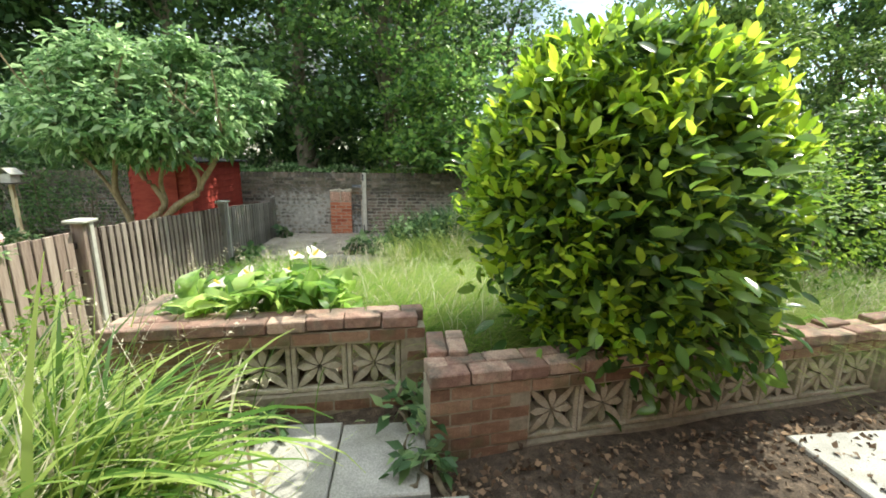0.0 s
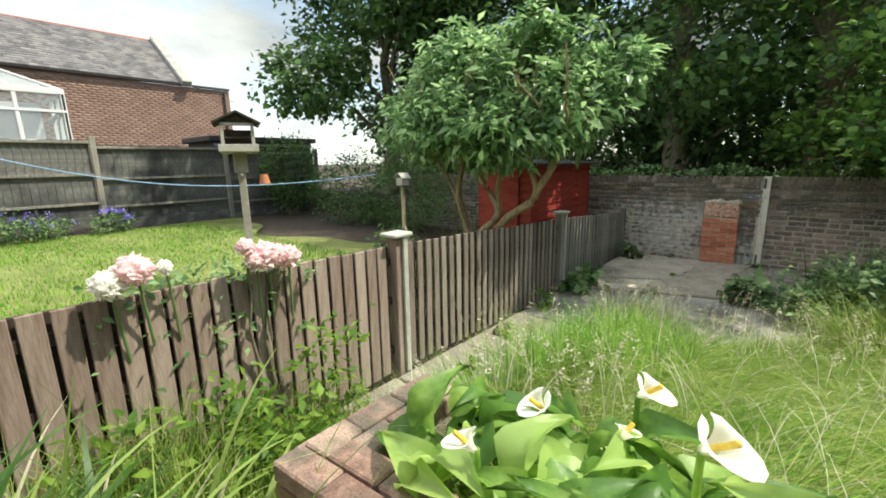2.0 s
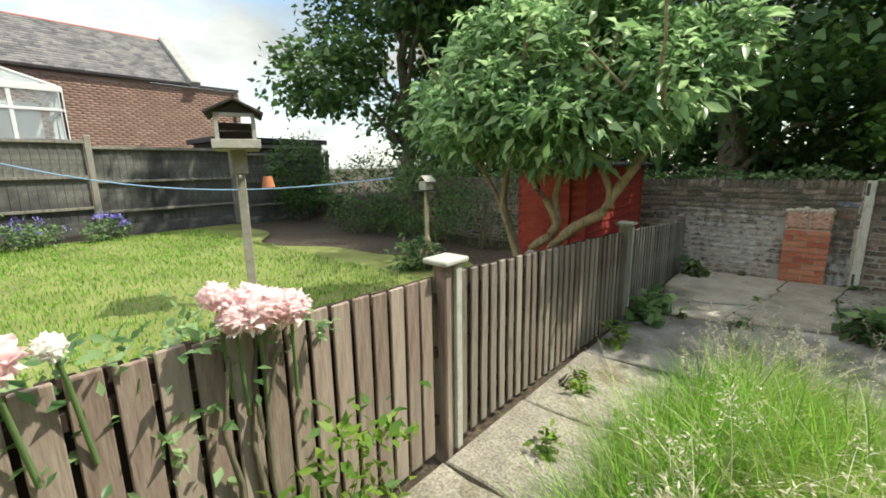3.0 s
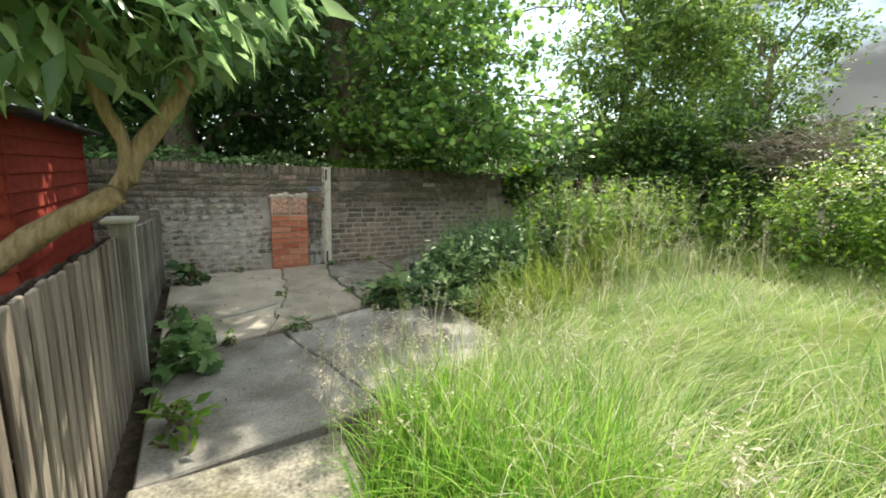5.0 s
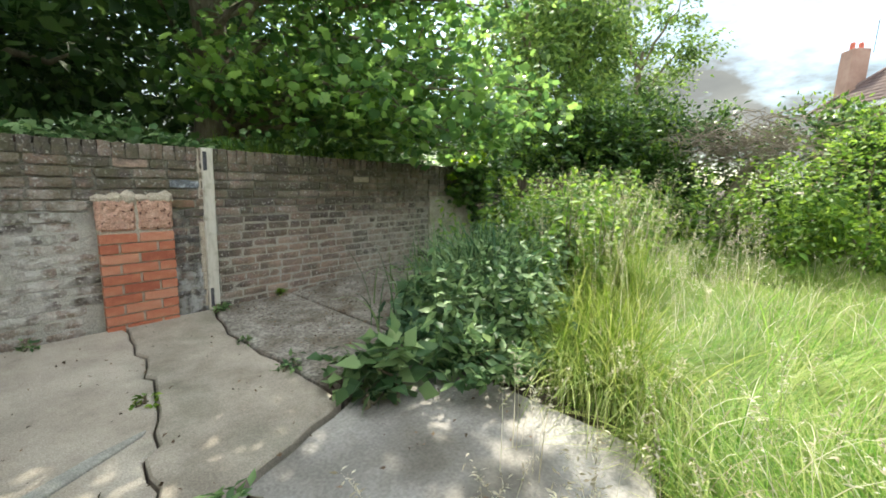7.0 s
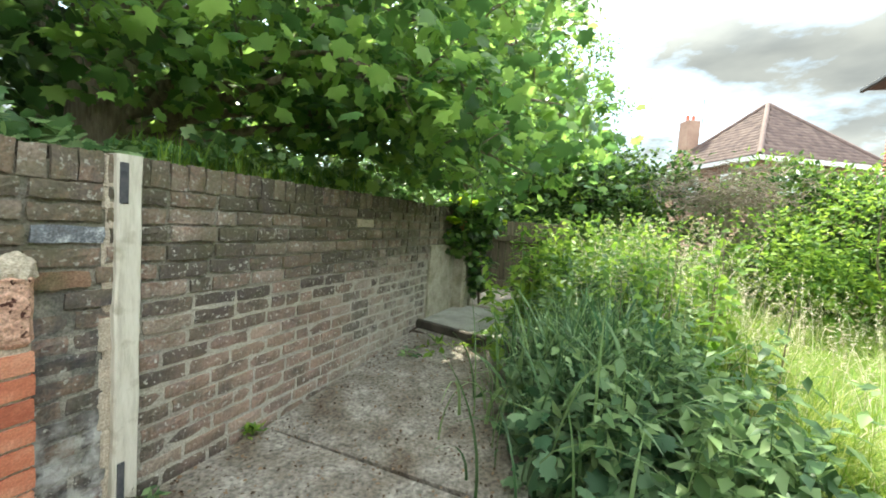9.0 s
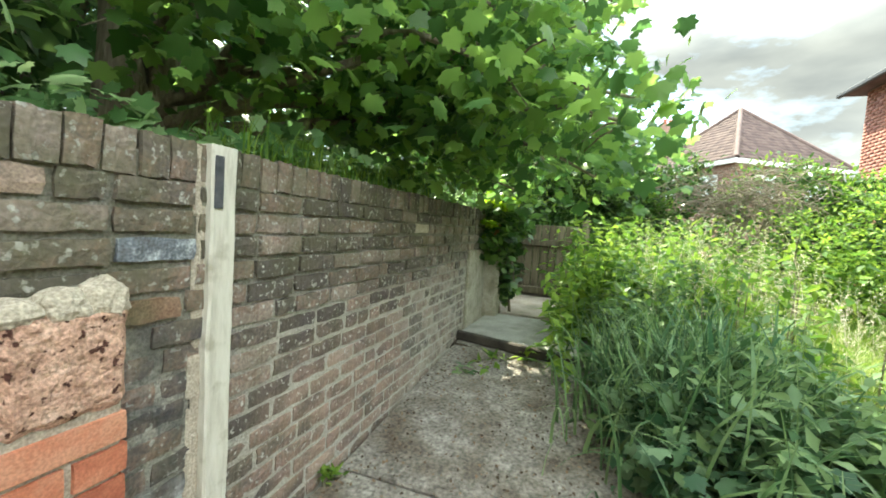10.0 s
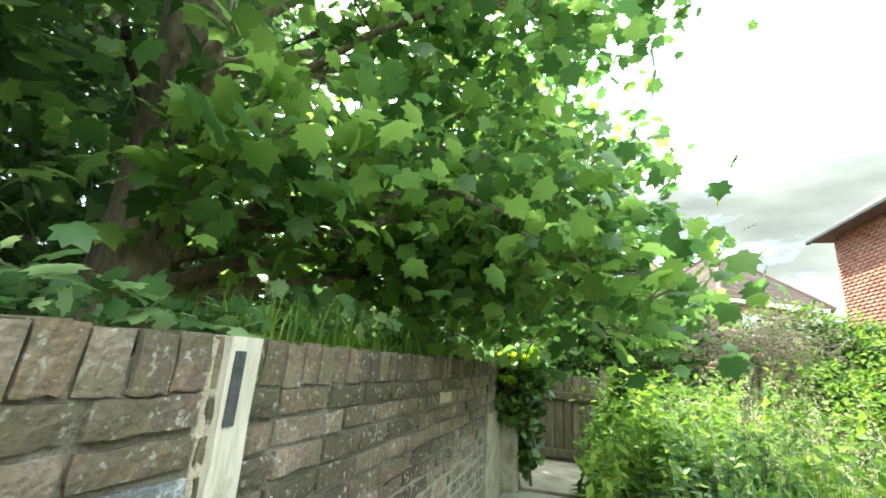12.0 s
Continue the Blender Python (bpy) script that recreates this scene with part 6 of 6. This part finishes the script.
for k, (y, z, s) in enumerate([(-7.43, 1.10, 0.075), (-7.33, 1.15, 0.085), (-7.21, 1.14, 0.04), (-6.79, 1.09, 0.06), (-6.71, 1.10, 0.10), (-6.60, 1.08, 0.075), (-6.83, 1.17, 0.055)]):
    rose(-1.93 + 0.02 * (k % 2), y, z, s, 300 + k, M["petal"] if k in (0, 2) else M["petal_pink"])
bush("rose_bush", [((-2.2, -7.0, 0.75), (0.22, 0.65, 0.35)), ((-2.02, -6.7, 0.98), (0.12, 0.3, 0.12))], 60, 12, 0.055, LEAF, M["leaf_shrub"], "rose bush leaning on the neighbouring side of the fence", 46, None, 0.3, 0.2, 0.2, 12, "rose bush")

# ---- red shed ----
shed = tagged(holder("garden_shed", -3.01, -1.45, 0), "small dark red timber shed with overlapping boards and a felt roof", "shed")
SW, SD, SH = 0.9, 2.1, 1.66
for name, sx, sy, x, y, rz, length in (("front", 0, 0, 0, -SD / 2, 0, SW), ("side", 0, 0, SW / 2, 0, 90, SD), ("side", 0, 0, -SW / 2, 0, -90, SD), ("back", 0, 0, 0, SD / 2, 180, SW)):
    part(name, box(length, 0.02, SH, 0, 0.02, -0.1, 0), M["shed_red"], shed, at=pose(x, y, 0, 0, 0, rz))
    bd = bmesh.new()
    box(length + 0.02, 0.014, 0.128, 0, 0, 0, 0.003, bd)
    me = bpy.data.meshes.new("board")
    bd.to_mesh(me)
    bd.free()
    me.materials.append(M["shed_red"])
    for k in range(14):
        part("board", me, None, shed, at=pose(x, y, -0.08 + 0.115 * k, 0, 0, rz) @ pose(0, -0.006, 0, -8, 0, 0))
part("door", box(0.64, 0.03, 1.55, -0.06, -SD / 2 - 0.025, -0.05, 0.004), M["shed_red"], shed, "smooth red shed door")
bm = box(SW + 0.16, SD + 0.2, 0.03, 0, 0, SH - 0.1, 0.006)
part("roof", bm, M["felt"], shed, "grey-black felt roof", at=pose(0, 0, 0, 0, 3, 0))
tagged(part("garden_ball", (lambda bm: (bmesh.ops.create_uvsphere(bm, u_segments=16, v_segments=10, radius=0.075), bm)[1])(bmesh.new()), M["stone"], None, at=pose(-2.50, -3.86, 0.70), smooth=True), "small grey stone ball on a stake beside the trunk", "ornament")
tagged(part("ball_stake", box(0.03, 0.03, 0.7, 0, 0, 0, 0.004), M["dark_wood"], None, at=pose(-2.50, -3.86, -0.1)), "dark stake carrying a stone ball", "stake")

# ---- bird tables ----
bt = tagged(holder("bird_table", -5.12, -5.36, 0.05, 66), "grey wooden bird table with a gabled roof on a post", "bird table")
part("pole", box(0.09, 0.09, 1.75, 0, 0, -0.1, 0.006), M["feeder_wood"], bt)
part("bracket", box(0.16, 0.14, 0.24, 0, 0, 1.46, 0.01), M["feeder_wood"], bt)
part("tray", box(0.42, 0.54, 0.05, 0, 0, 1.70, 0.006), M["feeder_wood"], bt)
part("sill", box(0.44, 0.03, 0.085, 0, -0.265, 1.715, 0.004), M["cap"], bt, "pale painted sill")
for sx in (-1, 1):
    part("stile", box(0.035, 0.03, 0.25, sx * 0.165, -0.245, 1.80, 0.003), M["cap"], bt, "pale painted frame")
    part("side_wall", box(0.018, 0.44, 0.25, sx * 0.18, 0.0, 1.75, 0.003), M["feeder_wood"], bt)
    part("roof_slope", box(0.30, 0.62, 0.025, 0, 0, 0, 0.004), M["dark_wood"], bt, "dark felted roof slope", at=pose(sx * 0.125, 0, 2.10, 0, sx * 27, 0))
part("top_rail", box(0.365, 0.03, 0.035, 0, -0.245, 2.015, 0.003), M["cap"], bt, "pale painted frame")
part("perch", box(0.30, 0.02, 0.02, 0, -0.22, 1.87, 0.003), M["dark_wood"], bt)
part("back_wall", box(0.36, 0.018, 0.25, 0, 0.23, 1.75, 0.003), M["feeder_wood"], bt)
part("gable", prism([(-0.17, 0.0), (0.17, 0.0), (0.0, 0.10)], 0, 0.02, 0.002), M["dark_wood"], bt, at=pose(0, -0.225, 2.045, 90, 0, 0))
part("arm", box(0.03, 0.5, 0.03, 0, 0, 1.42, 0.004), M["feeder_wood"], bt)
tagged(part("hanging_feeder", (lambda bm: (bmesh.ops.create_cone(bm, cap_ends=True, segments=14, radius1=0.07, radius2=0.045, depth=0.12), bm)[1])(bmesh.new()), M["terracotta"], None, at=pose(-5.1, -5.08, 1.42)), "small orange terracotta bird feeder hanging from the bird table", "feeder")

bb = tagged(holder("bird_box", -5.3, -2.35, 0.0), "white bird box on a pale wooden pole with a forked foot", "bird box")
part("pole", box(0.055, 0.055, 1.2, 0, 0, -0.02, 0.005), M["pale_wood"], bb)
part("shelf", box(0.3, 0.3, 0.02, 0, 0, 1.17, 0.004), M["dark_wood"], bb)
part("house", box(0.16, 0.17, 0.14, 0, 0, 1.19, 0.005), M["cap"], bb)
for sx in (-1, 1):
    part("roof_slope", box(0.15, 0.24, 0.015, 0, 0, 0, 0.003), M["cap"], bb, at=pose(sx * 0.055, 0, 1.36, 0, sx * 42, 0))
    part("foot", box(0.04, 0.05, 0.5, 0, 0, 0, 0.004), M["pale_wood"], bb, at=pose(sx * 0.2, 0, 0.0, 0, -sx * 24, 0))

line = [Vector((-12.9, -8.2, 2.25)).lerp(Vector((-6.9, -1.6, 1.35)), k / 16) + Vector((0, 0, -0.55 * math.sin(math.pi * k / 16))) for k in range(17)]
tagged(tubes("washing_line", [(line, [0.012] * 17)], M["rope"], None, sides=5), "blue washing line sagging across the neighbouring lawn", "washing line")

# ---- tall fence behind the neighbouring lawn ----
FF = -13.0
ffz = lambda y: float(np.interp(y, [-20, -8, 0, 5], [0.3, 0.2, -0.1, -0.1]))
tall_fence = tagged(holder("tall_fence", FF, 0, 0), "tall grey weathered close-board fence behind the lawn", "fence")
bmesh_board = fence_board(1.9, M["far_board"], 0.155, 0.02)
for k in range(6):
    y0, y1 = -17.75 + 3.1 * k, -17.75 + 3.1 * (k + 1)
    z0 = ffz((y0 + y1) / 2)
    mid = (y0 + y1) / 2
    for i in range(20):
        part("board", bmesh_board, None, tall_fence, at=pose(0, mid - 1.47 + 2.94 * (i + 0.5) / 20, z0 + 0.2 + rnd.uniform(-0.01, 0.01), 0, 0, 90 + rnd.uniform(3, 5)))
    part("gravel_board", box(0.05, 3.0, 0.25, 0.02, mid, z0, 0.006), M["far_board"], tall_fence)
    for f in (0.55, 1.25, 2.02):
        part("rail", box(0.07, 3.0, 0.06, 0.05, mid, z0 + f, 0.006), M["board_grey"], tall_fence)
    part("post", box(0.12, 0.12, 2.2, 0.04, y1, z0, 0.01), M["board_grey"], tall_fence, "grey concrete post")
low_shed = tagged(holder("low_outbuilding", -14.6, -0.6, 0), "low dark outbuilding with a flat roof beyond the fence", "outbuilding")
part("wall", box(2.0, 3.4, 2.35, 0, 0, 0, 0.01), M["dark_wood"], low_shed)
part("roof", box(2.3, 3.7, 0.16, 0, 0, 2.35, 0.02), M["felt"], low_shed)
part("fascia", box(0.03, 3.4, 0.1, 1.05, 0, 2.2, 0.004), M["stone"], low_shed)


# ---- buildings ----
def courses(name, width, height, parent, mat_b, at, pitch=0.15, piece=0.45):
    """Raised brick courses of a far wall, joined, as stuff."""
    vs, fs = [], []
    r = random.Random(len(bpy.data.objects))
    for row in range(int(height / pitch)):
        x = -width / 2 - (row % 2) * piece / 2
        while x < width / 2:
            a, b = max(x, -width / 2), min(x + piece - 0.02, width / 2)
            if b - a > 0.05:
                z, d = row * pitch, -0.012 + r.uniform(-0.004, 0.004)
                o = len(vs)
                vs += [(a, d, z), (b, d, z), (b, d, z + pitch - 0.02), (a, d, z + pitch - 0.02), (a, 0, z), (b, 0, z), (b, 0, z + pitch - 0.02), (a, 0, z + pitch - 0.02)]
                fs += [(o, o + 1, o + 2, o + 3), (o + 3, o + 2, o + 6, o + 7), (o + 4, o + 5, o + 1, o), (o, o + 3, o + 7, o + 4), (o + 1, o + 5, o + 6, o + 2)]
            x += piece
    ob = part(name, mesh_np(name, vs, fs), mat_b, parent, at=at)
    ob["kind"] = "stuff"
    return ob


def roof_tiles(name, width, slope, parent, mat, at, pw=0.3, ph=0.25, cut=None):
    """Overlapping rows of tiles on a slope that rises along y, joined, as stuff."""
    vs, fs = [], []
    r = random.Random(3)
    for row in range(int(slope / ph) + 1):
        y = row * ph
        lo, hi = (-width / 2, width / 2) if cut is None else cut(min(1.0, (y + ph) / slope))
        x = lo + (row % 2) * pw / 2
        while x < hi - 0.03:
            b = min(x + pw - 0.012, hi)
            z = 0.03 + r.uniform(0, 0.008)
            o = len(vs)
            vs += [(x, y, z), (b, y, z), (b, y + ph * 1.15, 0.008), (x, y + ph * 1.15, 0.008), (x, y, -0.02), (b, y, -0.02)]
            fs += [(o, o + 1, o + 2, o + 3), (o + 4, o + 5, o + 1, o)]
            x += pw
    ob = part(name, mesh_np(name, vs, fs), mat, parent, at=at)
    ob["kind"] = "stuff"
    return ob


barn = tagged(holder("brick_hall", -24.3, -10.0, 0), "red brick hall with a slate roof and stone gable coping", "building")
L2 = 26.2
part("wall", box(9.0, L2, 5.6, -4.5, 0, 0, 0), M["far_joint"], barn)
courses("brickwork", L2, 5.55, barn, M["far_brick"], pose(0, 0, 0, 0, 0, 90), 0.105, 0.32)
pitch_a = math.degrees(math.atan2(2.6, 3.6))
for s in (0, 1):
    part("roof", box(L2 - 2.0, 4.5, 0.08, 0, 2.25, -0.1, 0), M["slate"], barn, at=pose(0.25, -1.4, 5.72, 0, 0, 90) @ pose(0, 0, 0, pitch_a, 0, 0) if s == 0 else pose(-7.4, -1.4, 5.72, 0, 0, -90) @ pose(0, 0, 0, pitch_a, 0, 0))
roof_tiles("slate_covering", L2 - 2.2, 4.45, barn, M["slate"], pose(0.25, -1.4, 5.72, 0, 0, 90) @ pose(0, 0, 0, pitch_a, 0, 0), 0.32, 0.22)
part("ridge", box(0.25, L2 - 2.0, 0.16, -3.5, -1.4, 8.27, 0.04), M["ridge_tile"], barn, "red ridge tiles")
part("coping", box(0.45, 4.75, 0.3, 0, 2.3, 0, 0.03), M["stone"], barn, "grey stone gable coping", at=pose(0.3, 10.9, 5.6, 0, 0, 90) @ pose(0, 0, 0, pitch_a, 0, 0))
part("gutter", box(0.14, L2, 0.12, 0.1, 0, 5.6, 0.03), M["gutter"], barn)
part("downpipe", box(0.1, 0.1, 5.5, 0.08, 12.8, 0, 0.03), M["gutter"], barn)

cons = tagged(holder("conservatory", -17.6, -8.2, 0), "white framed glass conservatory with a pitched roof", "conservatory")
part("base", box(3.2, 5.9, 2.3, 0, 0, 0, 0.01), M["far_joint"], cons)
for k in range(7):
    part("mullion", box(0.09, 0.09, 1.45, 1.6, -2.95 + 0.98 * k, 2.3, 0.01), M["white"], cons)
for k in range(3):
    part("mullion", box(0.09, 0.09, 1.45, -0.4 + 1.0 * k, 2.95, 2.3, 0.01), M["white"], cons)
for z, h in ((2.3, 0.1), (3.15, 0.07), (3.65, 0.16)):
    part("transom", box(0.11, 5.95, h, 1.6, 0, z, 0.01), M["white"], cons)
    part("transom", box(3.2, 0.11, h, 0, 2.95, z, 0.01), M["white"], cons)
for k in range(6):
    part("pane", box(0.02, 0.9, 1.3, 1.6, -2.46 + 0.98 * k, 2.38, 0), M["glass"], cons)
part("back_wall", box(0.1, 5.6, 1.4, -1.5, 0, 2.3, 0), M["white"], cons)
apex = (0.0, 0.9, 4.75)
part("ridge", box(0.12, 3.4, 0.14, 0, -0.8, 4.72, 0.03), M["white"], cons)
part("finial", box(0.07, 0.07, 0.35, 0, 0.9, 4.8, 0.02), M["white"], cons)
lines = []
for x, y in ((1.6, 2.95), (-1.6, 2.95), (1.6, 1.9), (1.6, 0.9), (0.5, 2.95)):
    lines.append(([Vector((x, y, 3.78)), Vector(apex)], [0.05, 0.05]))
for k in range(4):
    lines.append(([Vector((1.6, -2.9 + 0.98 * k, 3.78)), Vector((0, -2.9 + 0.98 * k, 4.75))], [0.05, 0.05]))
for bar in lines:
    tubes("glazing_bar", [bar], M["white"], cons, sides=4)
bm = bmesh.new()
c = [bm.verts.new(v) for v in ((1.62, 2.95, 3.76), (1.62, -2.95, 3.76), (0, -2.95, 4.72), (0, 0.9, 4.72), (-1.62, 2.95, 3.76))]
bm.faces.new((c[0], c[3], c[2], c[1]))
bm.faces.new((c[4], c[3], c[0]))
part("roof_glass", bm, M["glass"], cons, "pale glass roof")

house = tagged(holder("far_house", 28.75, -9.1, 0, 30), "brick house with a hipped brown tiled roof and a chimney", "house")
e, top, hw, eave = 5.45, 9.15, 3.45, 3.75
part("wall", box(2 * hw, 2 * hw, e - 0.1, 0, 0, 0, 0), M["far_joint"], house)
courses("brickwork", 2 * hw, e - 0.1, house, M["far_brick"], pose(-hw, 0, 0, 0, 0, -90))
courses("brickwork", 2 * hw, e - 0.1, house, M["far_brick"], pose(0, hw, 0, 0, 0, 180))
bm = bmesh.new()
v = [bm.verts.new(p) for p in ((-eave, -eave, e), (eave, -eave, e), (eave, eave, e), (-eave, eave, e), (0, 0, top))]
for f in ((0, 4, 3), (1, 2, 4), (0, 1, 4), (3, 4, 2), (3, 2, 1, 0)):
    bm.faces.new([v[i] for i in f])
bmesh.ops.recalc_face_normals(bm, faces=bm.faces[:])
part("roof", bm, M["tile"], house)
for sx, sy in ((-1, -1), (-1, 1), (1, 1)):
    tubes("hip_tiles", [([Vector((sx * eave, sy * eave, e + 0.03)), Vector((0, 0, top + 0.05))], [0.13, 0.13])], M["tile"], house, sides=6)
sl, rise = math.hypot(eave, top - e), math.degrees(math.atan2(top - e, eave))
for at in (pose(-eave - 0.02, 0, e, 0, 0, -90), pose(0, eave + 0.02, e, 0, 0, 180)):
    roof_tiles("tile_covering", 2 * eave, sl, house, M["tile"], at @ pose(0, 0, 0, rise, 0, 0), 0.33, 0.3, lambda t: (-eave * (1 - t), eave * (1 - t)))
part("fascia", box(0.12, 2 * eave, 0.25, -eave + 0.05, 0, e - 0.25, 0.01), M["white"], house)
part("fascia", box(2 * eave, 0.12, 0.25, 0, eave - 0.05, e - 0.25, 0.01), M["white"], house)
part("chimney", box(0.9, 0.8, 3.1, 2.9, 2.6, 5.5, 0.02), M["far_brick"], house)
for dy in (-0.2, 0.2):
    part("chimney_pot", box(0.2, 0.2, 0.4, 2.9, 2.6 + dy, 8.6, 0.05), M["ridge_tile"], house)
for y in (-1.7, 1.6):
    wdw = part("window", box(0.06, 1.3, 1.15, -hw - 0.03, y, 3.6, 0.01), M["white"], house)
    for d in (-0.31, 0.31):
        part("pane", box(0.03, 0.52, 0.95, -hw - 0.06, y + d, 3.7, 0), M["glass"], wdw)
for x in (-1.8, 1.2):
    wdw = part("window", box(1.3, 0.06, 1.15, x, hw + 0.03, 3.6, 0.01), M["white"], house)
    for d in (-0.31, 0.31):
        part("pane", box(0.52, 0.03, 0.95, x + d, hw + 0.06, 3.7, 0), M["glass"], wdw)
part("aerial", box(0.03, 0.03, 1.6, 2.6, 2.0, 8.4, 0), M["gutter"], house)

near_house = tagged(holder("brick_house", 12.0, -12.1, 0.05), "red brick house with a tiled roof and dark eaves", "house")
part("wall", box(7.0, 6.6, 6.0, 0, 0, 0, 0), M["far_joint"], near_house)
courses("brickwork", 6.6, 6.0, near_house, M["house_brick"], pose(-3.5, 0, 0, 0, 0, -90), 0.105, 0.32)
courses("brickwork", 7.0, 6.0, near_house, M["house_brick"], pose(0, 3.3, 0, 0, 0, 180), 0.105, 0.32)
bm = bmesh.new()
v = [bm.verts.new(p) for p in ((-4.0, -3.8, 6.0), (4.0, -3.8, 6.0), (4.0, 3.8, 6.0), (-4.0, 3.8, 6.0), (-0.5, 0, 9.0), (0.5, 0, 9.0))]
for f in ((0, 1, 5, 4), (2, 3, 4, 5), (1, 2, 5), (3, 0, 4), (3, 2, 1, 0)):
    bm.faces.new([v[i] for i in f])
bmesh.ops.recalc_face_normals(bm, faces=bm.faces[:])
part("roof", bm, M["tile"], near_house)
part("gutter", box(0.12, 7.7, 0.14, -3.98, 0, 5.93, 0.03), M["gutter"], near_house)
part("gutter", box(8.0, 0.12, 0.14, 0, 3.82, 5.93, 0.03), M["gutter"], near_house)

# plain brick house behind the walker, which closes the garden
own = tagged(holder("own_house", 1.0, -14.5, 0), "plain brick house at the near end of the garden", "house")
part("wall", box(14, 5, 5.5, 0, 0, 0, 0.02), M["far_brick"], own)
part("roof", box(14.6, 5.6, 0.3, 0, 0, 5.5, 0.05), M["tile"], own)

# ---- gate, dead ivy stump, litter ----
gate = tagged(holder("timber_gate", 5.0, -0.45, 0.2), "brown close-board timber gate half hidden by ivy", "gate")
for k in range(9):
    part("board", box(0.02, 0.1, 0.98, 0, -0.46 + 0.108 * k, 0.03, 0.004), M["gate_board"], gate)
for z in (0.05, 0.72):
    part("rail", box(0.05, 1.0, 0.09, -0.03, 0, z, 0.005), M["gate_board"], gate)
for y in (-0.56, 0.5):
    part("gate_post", box(0.1, 0.1, 1.25, 0, y, -0.15, 0.008), M["gate_board"], gate)
q = random.Random(90)
pile = tagged(holder("dead_ivy_stump", 6.25, -3.1, 0.1), "grey tangle of dead ivy stems on an old stump", "stump")
lines = [([Vector((q.uniform(-0.12, 0.12), q.uniform(-0.12, 0.12), 0)), Vector((q.uniform(-0.15, 0.15), q.uniform(-0.2, 0.2), 0.7)), Vector((q.uniform(-0.2, 0.2), q.uniform(-0.4, 0.4), 1.4))], [0.09, 0.07, 0.04]) for k in range(6)]
tubes("stump", lines, M["bark"], pile)
lines = []
for k in range(420):
    a = Vector((q.uniform(-0.35, 0.35), q.gauss(0, 0.4), 1.7 + q.gauss(0, 0.18)))
    b2 = a + Vector((q.uniform(-0.3, 0.3), q.uniform(-0.5, 0.5), q.uniform(-0.28, 0.22)))
    lines.append((bend(a, b2, 0.03, 0.05, 3, q), [0.008, 0.007, 0.005, 0.003]))
tubes("dead_twig_tangle", lines, M["twig"], pile, "grey-brown dead twigs", sides=4)["kind"] = "stuff"
n = 1600
p = np.stack([rng.uniform(1.0, 4.2, n), rng.uniform(-8.7, -7.6, n), np.zeros(n)], 1)
p[:, 1] = np.where(rng.random(n) < 0.6, -7.75 + 0.12 * (p[:, 0] - 1) - np.abs(rng.normal(0, 0.25, n)), p[:, 1])
p[:, 2] = 0.075 + rng.uniform(0, 0.03, n)
tagged(part("leaf_litter", leaf_mesh("leaf_litter", p, rng.uniform(0.015, 0.055, n), BROAD, 0.0, 0.6), M["litter"]), "dry brown leaf litter below the laurel", "leaf litter", kind="stuff")
n = 260
p = np.stack([rng.uniform(-1.9, 0.4, n), rng.uniform(-3.8, -0.1, n), np.full(n, -0.035)], 1)
tagged(part("patio_litter", leaf_mesh("patio_litter", p, rng.uniform(0.01, 0.03, n), BROAD, 0.0, 0.3), M["litter"]), "scraps of dry leaves on the patio", "leaf litter", kind="stuff")
n = 1700
p = np.stack([rng.uniform(0.0, 2.45, n), -0.06 - 1.3 * rng.random(n) ** 1.3, np.zeros(n)], 1)
p[:, 2] = -0.03 + 0.16 * np.maximum(p[:, 0] - 0.68, 0) / 1.9
tagged(part("path_litter", leaf_mesh("path_litter", p, rng.uniform(0.008, 0.026, n), BROAD, 0.0, 0.3), M["litter"]), "scraps of dry leaves on the path by the wall", "leaf litter", kind="stuff")
n = 60
b = np.stack([rng.uniform(2.0, 4.4, n), rng.uniform(-2.7, -1.7, n), np.zeros(n)], 1)
b[:, 2] = ground_z(b[:, 0], b[:, 1])
tagged(part("dock_stalks", blades("dock_stalks", b, rng.uniform(0.8, 1.25, n), 0.014, rng.normal(size=(n, 2)) * 0.14, 4), M["bark"]), "upright dry dock stalks among the weeds", "weeds", kind="stuff")
